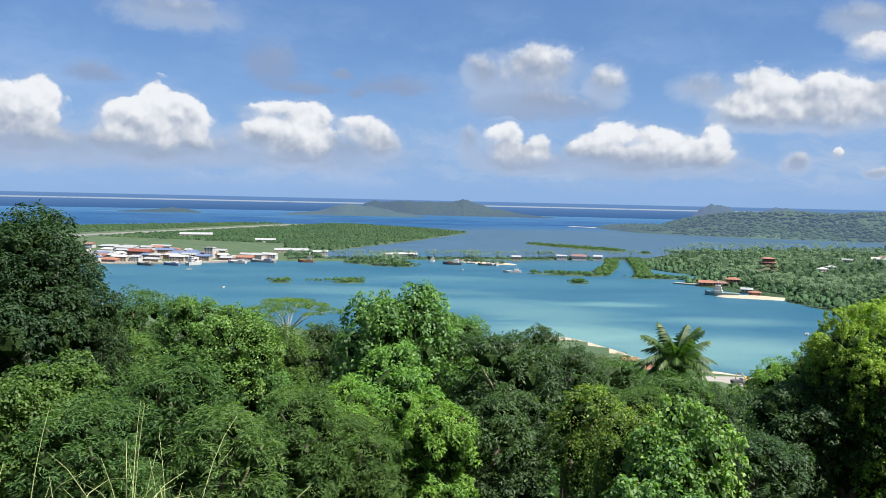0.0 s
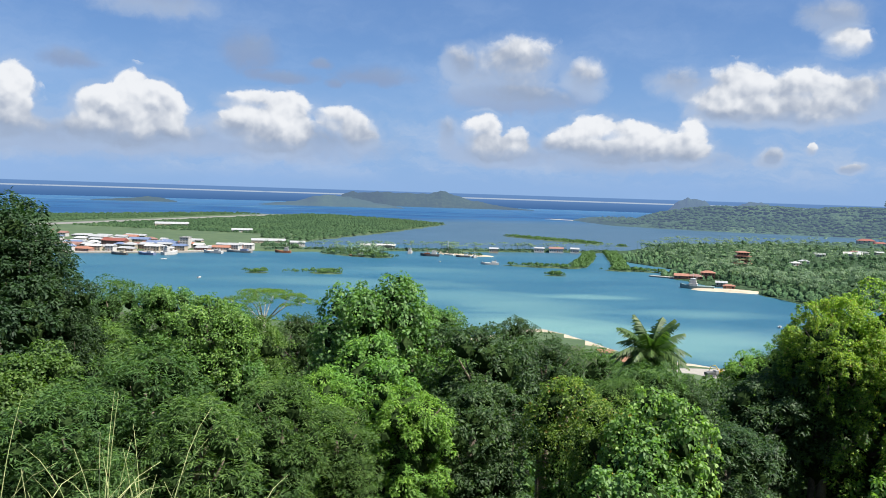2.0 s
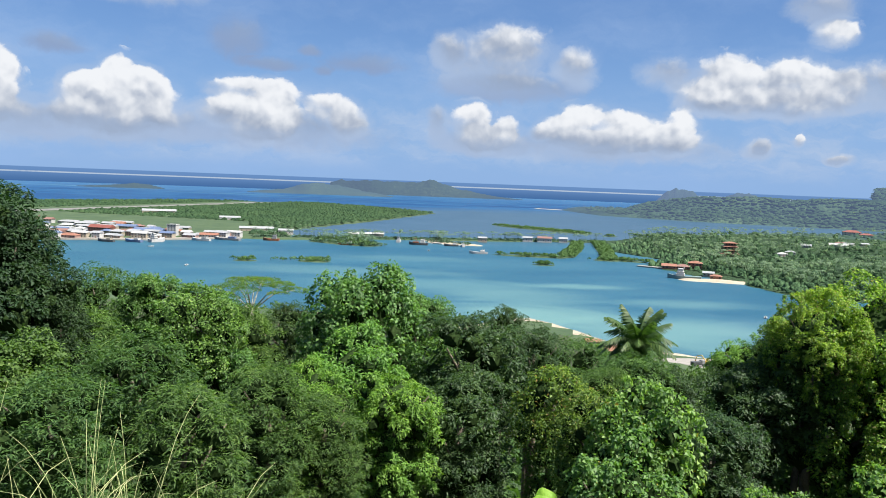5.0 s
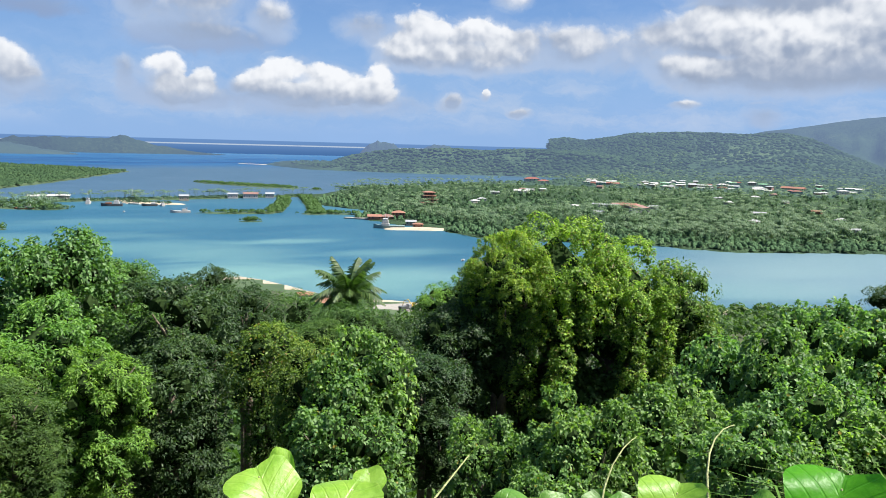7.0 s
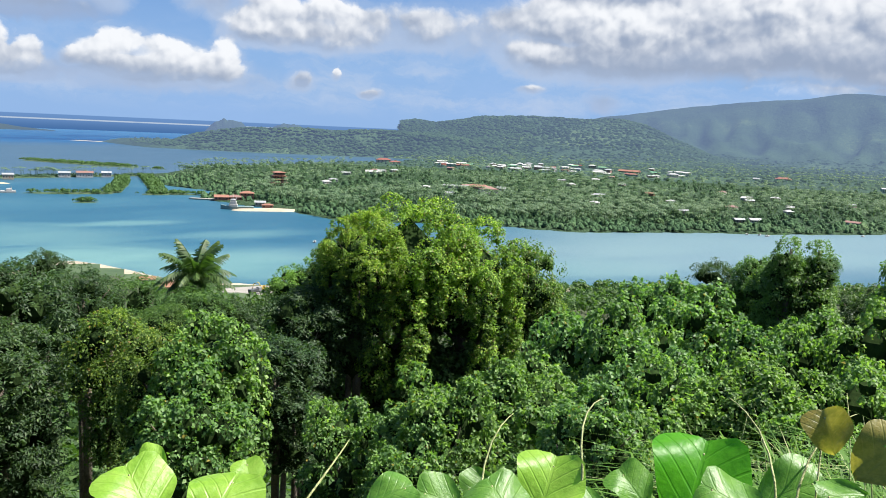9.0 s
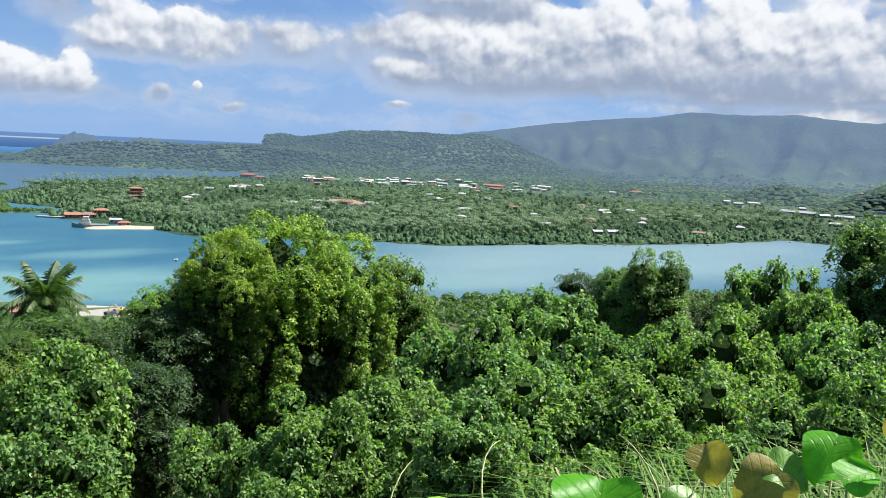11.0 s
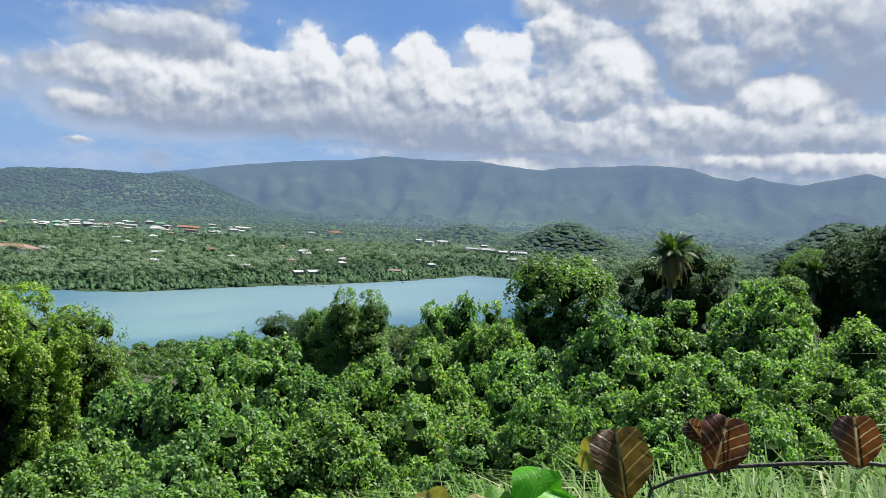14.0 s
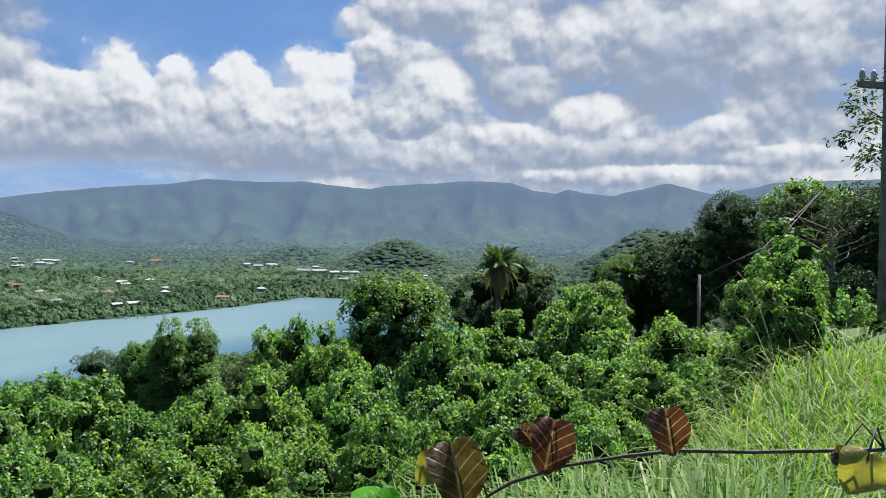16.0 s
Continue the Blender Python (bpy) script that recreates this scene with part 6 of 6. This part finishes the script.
# ---- close to the eye: broad-leaved creepers, the red-leaved vine, grass, poles ----
def blade_material(name, deep, light, vein_sheen, rough=0.4, through=0.45, veins=0.14):
    """A large leaf: mottled blade with paler veins from the midrib, which can carry painted sheen."""
    m, n, b = material(name)
    p = n.add("ShaderNodeTexCoord").outputs["Object"]
    px, py, pz = n.split(p)
    ax = n.math("ABSOLUTE", px)
    rib = n.math("FRACT", n.math("MULTIPLY", n.math("SUBTRACT", py, n.math("MULTIPLY", n.math("POWER", ax, 0.8), 0.75)), 5.0))
    line = n.math("MAXIMUM", n.step(n.math("ABSOLUTE", n.math("SUBTRACT", rib, 0.5)), 0.10, 0.03), n.step(ax, 0.03, 0.012))
    mottle = n.noise(p, 3.0, 5, 0.6)
    spots = n.noise(p, 14.0, 4, 0.6)
    col = n.mix(n.step(n.math("MULTIPLY_ADD", spots, 0.35, n.math("MULTIPLY", mottle, 0.7)), 0.35, 0.7), deep, light)
    col = n.mix(n.math("MULTIPLY", n.math("MULTIPLY", line, n.step(mottle, 0.2, 0.7)), veins), col, vein_sheen)
    n.put(b.inputs["Base Color"], col)
    b.inputs["Roughness"].default_value = rough
    bm = n.add("ShaderNodeBump")
    bm.inputs["Strength"].default_value = 0.3
    bm.inputs["Distance"].default_value = 0.02
    n.put(bm.inputs["Height"], n.math("SUBTRACT", n.math("MULTIPLY", spots, 0.3), line))
    n.put(b.inputs["Normal"], bm.outputs[0])
    t = n.add("ShaderNodeBsdfTranslucent")
    n.put(t.inputs["Color"], n.mix(1.0, col, (1.3, 1.5, 0.7), "MULTIPLY"))
    mix = n.add("ShaderNodeMixShader")
    mix.inputs[0].default_value = through
    n.put(mix.inputs[1], b.outputs[0])
    n.put(mix.inputs[2], t.outputs[0])
    n.put(m.node_tree.nodes["Material Output"].inputs["Surface"], mix.outputs[0])
    return m


BLADES = {
    "pale": blade_material("leaf_pale", (0.19, 0.37, 0.035), (0.29, 0.48, 0.065), (0.36, 0.50, 0.12)),
    "vivid": blade_material("leaf_vivid", (0.07, 0.30, 0.01), (0.12, 0.40, 0.02), (0.05, 0.22, 0.01), through=0.6),
    "green": blade_material("leaf_green", (0.075, 0.20, 0.025), (0.14, 0.29, 0.045), (0.20, 0.34, 0.08)),
    "deep": blade_material("leaf_deep", (0.06, 0.15, 0.02), (0.11, 0.24, 0.04), (0.15, 0.28, 0.06)),
    "tan": blade_material("leaf_tan", (0.16, 0.15, 0.03), (0.30, 0.24, 0.06), (0.36, 0.32, 0.14)),
    # on brown and red leaves the pale veins also paint sheen on lit pleats
    "brown": blade_material("leaf_brown", (0.035, 0.022, 0.008), (0.085, 0.048, 0.016), (0.34, 0.27, 0.18), through=0.3, veins=0.5),
    "red": blade_material("leaf_red", (0.045, 0.016, 0.010), (0.105, 0.032, 0.018), (0.46, 0.37, 0.33), through=0.3, veins=0.6),
}
STEM = surface("green_stem", (0.16, 0.18, 0.06), (0.34, 0.36, 0.16), 6.0, 0.6)
STEM_DARK = surface("dark_stem", (0.022, 0.020, 0.016), (0.07, 0.06, 0.045), 9.0, 0.7)


def heart_mesh(name, mat, fold, wave, rich):
    """A heart-shaped leaf, 1 wide and 1.15 long, stalk at the origin, pointing along -y, pleated between its veins."""
    bm = bmesh.new()
    nu, nv = 12, 14
    rows = []
    for j in range(nv + 1):
        v = j / nv
        y = 0.2 - 1.05 * v
        half = 0.54 * (math.sin(math.pi * min(1.0, 0.14 + 0.86 * v) ** 0.82)) ** 0.72 * (1 if v > 0.02 else 0.8)
        half *= 0.76 if rich > 0.02 else 1.0
        half = max(half, 0.008) if v < 1 else 0.004
        row = []
        for i in range(nu + 1):
            u = i / nu * 2 - 1
            x = u * half
            notch = 0.03 * max(0.0, 1 - abs(u) * 3.2) * max(0.0, 1 - v * 4.5)
            x += 0.03 * math.sin(v * 9 + u * 3) * abs(u)
            pleat = rich * math.sin((y + abs(x) * 0.75) * 5.5 * 2 * math.pi) * abs(u) ** 0.6
            z = fold * abs(x) - 0.22 * v * v + wave * math.sin(v * 7 + u * 2.0) * abs(u) + pleat
            row.append(bm.verts.new((x, y - notch, z)))
        rows.append(row)
    for j in range(nv):
        for i in range(nu):
            bm.faces.new((rows[j][i], rows[j + 1][i], rows[j + 1][i + 1], rows[j][i + 1]))
    return bm_mesh(name, bm, mat, smooth=True)


def direction(a, e):
    a, e = radians(a), radians(e)
    return Vector((math.sin(a) * math.cos(e), math.cos(a) * math.cos(e), math.sin(e)))


BIG_LEAVES_A = [
    (9.7, -23.8, 1.95, 0.079, 50, 20, "pale"), (10.8, -22.0, 2.05, 0.035, 20, 60, "pale"), (14.9, -24.8, 1.84, 0.079, 60, -30, "pale"), (17.2, -23.4, 2.04, 0.037, 30, 10, "pale"),
    (39.0, -24.1, 2.00, 0.080, 35, -15, "pale"), (35.4, -25.3, 1.81, 0.072, 62, 30, "green"), (31.4, -25.3, 2.22, 0.065, 30, 75, "green"), (49.4, -22.6, 1.88, 0.101, 38, -10, "vivid"),
    (51.8, -23.5, 1.78, 0.072, 55, 70, "green"), (55.9, -22.2, 2.07, 0.077, 40, -60, "green"), (57.7, -18.2, 1.97, 0.048, 5, 20, "tan"), (59.0, -21.8, 1.97, 0.051, 50, 120, "green"),
    (60.8, -19.3, 1.86, 0.063, 10, -40, "tan"),
]
BIG_LEAVES_B = [
    (45.3, -23.6, 2.09, 0.056, 40, 40, "green"), (27.3, -25.0, 2.02, 0.060, 50, -70, "green"), (42.0, -25.2, 2.00, 0.053, 45, 90, "green"), (34.5, -24.4, 2.31, 0.052, 20, 110, "deep"),
    (65.0, -16.4, 1.87, 0.059, 35, -20, "vivid"), (62.5, -17.8, 1.88, 0.048, 45, 60, "green"), (66.7, -17.1, 1.77, 0.043, 50, 130, "vivid"), (71.0, -14.1, 1.74, 0.079, 0, 12, "brown"),
    (69.2, -13.4, 1.76, 0.038, -5, 80, "tan"), (76.5, -11.2, 1.77, 0.031, -10, 40, "red"), (78.2, -12.0, 1.77, 0.065, 0, -10, "red"), (87.1, -10.5, 1.74, 0.055, -5, 10, "red"),
    (100.0, -12.1, 1.68, 0.046, 10, -25, "tan"), (99.3, -11.3, 1.73, 0.029, 0, 60, "brown"),
]
WIRE = [(73.5, -15.6, 1.81), (75.3, -14.6, 1.80), (79.4, -13.3, 1.79), (84.1, -12.4, 1.78), (87.8, -11.8, 1.77), (93.0, -11.5, 1.76), (96.4, -11.1, 1.75), (101.7, -10.4, 1.75)]


def big_leaf(root, spot, half, tilt, turn, me, stalk_from, stem_mat):
    """A leaf facing the eye, tipped back by tilt degrees and turned about its own axis."""
    to_eye = (Vector(EYE) - spot).normalized()
    up = Vector((0, 0, 1))
    nrm = (to_eye * math.cos(radians(tilt)) + up * math.sin(radians(tilt))).normalized()
    down = (-up - nrm * (-up).dot(nrm)).normalized()
    q = Matrix.Rotation(radians(turn), 3, nrm)
    ydir = q @ (-down)
    xdir = ydir.cross(nrm).normalized()
    s = half * 2
    m = Matrix((xdir, ydir, nrm)).transposed().to_4x4()
    m = Matrix.Translation(spot + ydir * s * 0.33) @ m @ Matrix.Diagonal((s, s, s, 1))
    part("leaf", me, root, at=root.matrix_basis.inverted() @ m)
    inv = root.matrix_basis.inverted()
    a, b = inv @ (spot + ydir * s * 0.33), inv @ stalk_from
    mid = (a + b) / 2 + Vector((0, 0, 0.06))
    part("stalk", tube_mesh("stalk", [b, mid, a], [0.003, 0.0026, 0.0022], stem_mat, 6), root)


HEARTS = {k: [heart_mesh("leaf", BLADES[k], f, w_, 0.005 if k not in ("brown", "red") else 0.035) for f, w_ in (((0.12, 0.08), (0.22, 0.11), (-0.14, 0.12)) if k not in ("brown", "red") else ((0.75, 0.08), (1.0, 0.10), (0.6, 0.12)))] for k in BLADES}
for k, (a, e, d, half, tilt, turn, kind) in enumerate(BIG_LEAVES_A + BIG_LEAVES_B):
    spot = Vector(EYE) + direction(a, e) * d
    foot = Vector((spot.x * 1.12, spot.y * 1.12, 0))
    foot.z = slope_z(foot.x, foot.y) - 0.05
    if kind in ("red", "brown", "tan") and a > 70:
        continue
    root = thing("broad_leaved_creeper", pose(*foot), "%s heart-shaped creeper leaf on a long stalk" % {"pale": "pale sunlit", "vivid": "vivid green", "tan": "yellowing"}.get(kind, "dark green"),
                 "plant", "creepers at the edge")
    big_leaf(root, spot, half, tilt, turn, HEARTS[kind][k % 3], foot, STEM)
path = [Vector(EYE) + direction(a, e) * d for a, e, d in WIRE]
path.insert(0, path[0] + Vector((0.1, 0.1, -0.5)))
vine = thing("red_leaved_vine", pose(*path[0]), "dark vine stem bearing corrugated red-brown leaves", "plant")
part("stem", tube_mesh("stem", [p - path[0] for p in path], [0.0045] * len(path), STEM_DARK, 7), vine)
for k, (a, e, d, half, tilt, turn, kind) in enumerate(BIG_LEAVES_A + BIG_LEAVES_B):
    if kind in ("red", "brown", "tan") and a > 70:
        spot = Vector(EYE) + direction(a, e) * d
        near = min(path, key=lambda p: (p - spot).length)
        big_leaf(vine, spot, half, tilt, turn, HEARTS[kind][k % 2], near, STEM_DARK)


# tall grass on the crest
def grass_blades(n, a0, a1, r0, r1, tall, seed, lean=0.5, narrow=0.012, limit=None):
    g = np.random.default_rng(seed)
    a = np.radians(g.uniform(a0, a1, n))
    r = r0 * (r1 / r0) ** g.random(n)
    x, y = r * np.sin(a), r * np.cos(a)
    z = np.array([slope_z(u, v) for u, v in zip(x, y)])
    if limit is not None:
        k = np.array([limit(u, v) for u, v in zip(x, y)])
        x, y, z, r = x[k], y[k], z[k], r[k]
        n = len(x)
    base = np.stack([x, y, z - 0.05], axis=1)
    if callable(tall):
        tall = np.array([tall(u, v) for u, v in zip(x, y)])
    h = (tall * g.uniform(0.45, 1.15, n))[:, None]
    o = unit(np.stack([g.normal(size=n), g.normal(size=n), np.zeros(n)], axis=1))
    s = np.stack([-o[:, 1], o[:, 0], np.zeros(n)], axis=1) * (narrow * (0.6 + 0.05 * r) * g.uniform(0.6, 1.5, n))[:, None]
    bend = g.uniform(0.2, 1.0, n)[:, None] * lean
    up = np.array([0, 0, 1.0])
    p1 = base + up * h * 0.5 + o * h * bend * 0.25
    p2 = base + up * h * (0.92 - 0.25 * bend) + o * h * bend * 0.75
    p3 = base + up * h * (1.02 - 0.55 * bend) + o * h * bend * 1.25
    v = np.stack([base - s, base + s, p1 - s * 0.9, p1 + s * 0.9, p2 - s * 0.6, p2 + s * 0.6, p3], axis=1).reshape(-1, 3)
    k = np.arange(n)[:, None] * 7
    t = np.concatenate([k + q for q in ([0, 1, 3], [0, 3, 2], [2, 3, 5], [2, 5, 4], [4, 5, 6])], axis=1).reshape(-1, 3)
    return v, t


def crest(x, y):
    a = math.degrees(math.atan2(x, y))
    r = math.hypot(x, y)
    reach = float(np.interp(a, (62, 77, 85, 90, 94, 99, 105, 118), (2.6, 3.2, 4.8, 7.0, 9.5, 11.5, 14.0, 18.0)))
    return r < reach * (1 + 0.35 * noise.noise((x * 0.8, y * 0.8, 2.0)))


stand("grass", grass_blades(34000, 62, 118, 2.3, 26, 0.62, 5, lean=1.3, narrow=0.0068, limit=crest), GRASS, "tall sunlit grass on the open crest", "grass")
stand("verge_grass", grass_blades(1800, -36, 74, 1.9, 3.4, 0.6, 6, lean=0.9, narrow=0.005), GRASS, "long grass at the brink of the slope", "grass")


def brink_tall(x, y):
    """Height of the grass on the brink: long stems from the bank below, bent over level with the crest."""
    a = math.degrees(math.atan2(x, y))
    return 80 - math.hypot(x, y) * float(np.interp(a, (58, 66, 74, 80, 90, 96), (0.42, 0.355, 0.295, 0.258, 0.228, 0.215))) - slope_z(x, y)


stand("brink_grass", grass_blades(11000, 58, 98, 2.1, 3.6, brink_tall, 15, lean=0.9, narrow=0.009), GRASS, "long bright grass leaning over the brink", "grass")
stand("path_grass", grass_blades(5000, -180, 180, 0.9, 6.0, 0.16, 9, lean=1.0, narrow=0.004, limit=lambda u, v: downhill(u, v) < 1.5), GRASS, "short grass along the crest path", "grass")


def reed_tuft(a, e, d, tall, seed, label="long arching grass stems with pale seed heads"):
    """A tuft of long arching stems, each with a few thin seed branches."""
    g = random.Random(seed)
    foot = Vector(EYE) + direction(a, e) * d
    root = thing("grass_tuft", pose(foot.x, foot.y, min(foot.z, 80) - 0.1), label, "grass", "grass tufts")
    for k in range(13):
        q = g.uniform(0, 2 * math.pi)
        h = tall * g.uniform(0.5, 1.1)
        lean = g.uniform(0.25, 1.25)
        o = Vector((math.cos(q), math.sin(q), 0))
        pts = [o * h * lean * 1.15 * u ** 2.2 + Vector((0, 0, -0.8 + (h + 0.8) * (u - 0.34 * lean * u ** 4))) for u in (0, 0.3, 0.5, 0.65, 0.8, 0.9, 1.0)]
        part("blade", tube_mesh("blade", pts, [0.0022, 0.002, 0.0018, 0.0016, 0.0013, 0.001, 0.0005], GRASS_DRY, 4), root)
    return root


GRASS_DRY = surface("dry_grass", (0.17, 0.22, 0.07), (0.38, 0.40, 0.19), 4.0, 0.7)
for k, (a, e, d, tall) in enumerate(((-21.5, -19.5, 3.0, 0.50), (-18.5, -20.0, 2.8, 0.56), (-20.0, -21.5, 2.6, 0.5), (-28.5, -19.5, 2.6, 0.46), (-25, -21.0, 2.4, 0.44), (-23, -22.0, 2.3, 0.40), (-14, -22.0, 2.6, 0.44), (-31, -19, 2.5, 0.45), (52.5, -20.5, 2.8, 0.36), (56.5, -19.5, 3.0, 0.40),
                                     (60.5, -19.5, 2.2, 0.34), (62.5, -19.5, 2.4, 0.36), (66.0, -19.5, 2.8, 0.26), (70.5, -18.5, 2.8, 0.34), (73.5, -17.5, 2.6, 0.36), (76, -17.5, 2.6, 0.32),
                                     (80.5, -16.5, 2.8, 0.36), (83.5, -15.5, 2.8, 0.32), (95, -13.0, 4.0, 0.9), (98.5, -11.0, 5.0, 1.3), (101.5, -10.5, 6.0, 1.4), (88, -14.5, 3.4, 0.6), (34.5, -25.5, 2.0, 0.22),
                                     (6.5, -24.5, 2.2, 0.2), (10, -25, 2.2, 0.24), (45, -25.5, 2.0, 0.2), (-10, -24, 2.3, 0.26))):
    reed_tuft(a, e, d, tall, 60 + k)

# loose tendrils of the creeper
for k, (a, e, a2, e2) in enumerate(((34.0, -27, 36.5, -19.5), (35.5, -25.5, 41.5, -23.0), (41.5, -23, 43.0, -18.0), (55, -24, 51.5, -17.0), (56, -24, 59.5, -16.8), (20.5, -26, 24.5, -21.5))):
    p0, p2 = Vector(EYE) + direction(a, e) * 2.0, Vector(EYE) + direction(a2, e2) * 2.15
    mid = (p0 + p2) / 2 + Vector((0, 0, 0.07)) + direction((a + a2) / 2 + 90, 0) * (0.05 if k % 2 else -0.05)
    tendril = thing("tendril", pose(p0.x, p0.y, p0.z - 0.9), "thin pale creeper tendril curling upwards", "plant", "creepers at the edge")
    pts = [p0 * (1 - u) ** 2 + mid * 2 * u * (1 - u) + p2 * u * u for u in (0, 0.2, 0.4, 0.6, 0.8, 0.93, 1.0)]
    o = Vector((p0.x, p0.y, p0.z - 0.9))
    part("stem", tube_mesh("stem", [Vector((0, 0, 0))] + [q - o for q in pts], [0.004, 0.0035, 0.003, 0.0026, 0.0022, 0.0018, 0.0014, 0.0008], STEM, 6), tendril)

# poles on the ridge
x, y, _ = polar(93.5, 25)
z0 = slope_z(x, y)
pole = thing("fence_pole", pose(x, y, z0 - 0.3), "thin grey pole carrying two wires", "pole")
top = 80 + 25 * math.tan(radians(-2.4)) - z0 + 0.3
part("post", tube_mesh("post", [(0, 0, 0), (0, 0, top)], [0.05, 0.04], WOOD_GREY, 8), pole)
for h_ in (0.1, 0.75):
    a_, b_ = Vector((0, 0, top - h_)), Vector((*polar(101, 30)[:2], z0 + 6.0)) - Vector((x, y, z0 - 0.3))
    part("wire", tube_mesh("wire", [a_, (a_ + b_) / 2 - Vector((0, 0, 0.5)), b_], [0.012] * 3, STEEL_DARK, 5), pole)
x, y, _ = polar(104.7, 17)
z0 = slope_z(x, y) - 0.5
pole = thing("utility_pole", pose(x, y, z0), "tall dark wooden utility pole with crossarm and insulators", "pole")
part("post", tube_mesh("post", [(0, 0, 0), (0, 0, 4), (0, 0, 9)], [0.16, 0.14, 0.11], WOOD_GREY, 10), pole)
arm = part("crossarm", box_mesh("crossarm", WOOD_GREY, -0.55, 0.55, -0.06, 0.06, 5.0, 5.12, 0.01), pole, at=pose(0, 0.14, 0, 0, 0, -60))
for u in (-0.48, -0.22, 0.22, 0.48):
    v, f = tube([(u, 0, 5.12), (u, 0, 5.2), (u, 0, 5.28), (u, 0, 5.34)], [0.03, 0.055, 0.05, 0.02], 8)
    part("insulator", mesh_of("insulator", v, f, [PAINT["white"]], True), arm)


def branching(name, label, a, d, el_top, base_r, spread, mat, seed, leaves=None):
    """A sparse tree whose limbs show: forked limbs, with or without thin foliage."""
    g = random.Random(seed)
    x, y, _ = polar(a, d)
    z0 = slope_z(x, y) - 0.5
    H = 80 + d * math.tan(radians(el_top)) - z0
    root = thing(name, pose(x, y, z0), label, "tree")
    part("trunk", tube_mesh("trunk", [(0, 0, 0), (0.1, 0, H * 0.45), (0, 0.1, H * 0.93)], [base_r, base_r * 0.75, base_r * 0.2], mat, 8), root)
    tips = []
    for k in range(15):
        q = 0.5 + 0.48 * k / 15
        t = k * 2.4 + g.random()
        L = spread * g.uniform(0.5, 1.0) * (1.25 - 0.6 * q)
        p0 = Vector((0.05, 0.05, H * q))
        p1 = p0 + Vector((math.cos(t), math.sin(t), 0.35)) * L * 0.55
        p2 = p0 + Vector((math.cos(t + 0.25), math.sin(t + 0.25), 0.42)) * L
        part("limb", tube_mesh("limb", [p0, p1, p2], [base_r * 0.28, base_r * 0.16, base_r * 0.05], mat, 5), root)
        side = p1 + Vector((math.cos(t - 0.8), math.sin(t - 0.8), 0.5)) * L * 0.5
        part("branch", tube_mesh("branch", [p1, side], [base_r * 0.12, base_r * 0.03], mat, 4), root)
        tips += [p1, p2, side]
    if leaves:
        lobes = [(p.x, p.y, p.z, g.uniform(0.5, 0.9), 0.5) for p in tips]
        part("crown", crown_mesh("crown", leaves, lobes, 230, 16, 0.20, 0.09, 0.42, 0.4, seed, flat=0.4), root)


branching("bare_tree", "grey dead tree with bare branches", 101.8, 24, 1.2, 0.09, 2.4, WOOD_GREY, 3)
branching("open_crowned_tree", "tall tree with an open, thin crown", 107.3, 26, 8.3, 0.26, 2.5, BARK, 8, LEAF_SHADE)
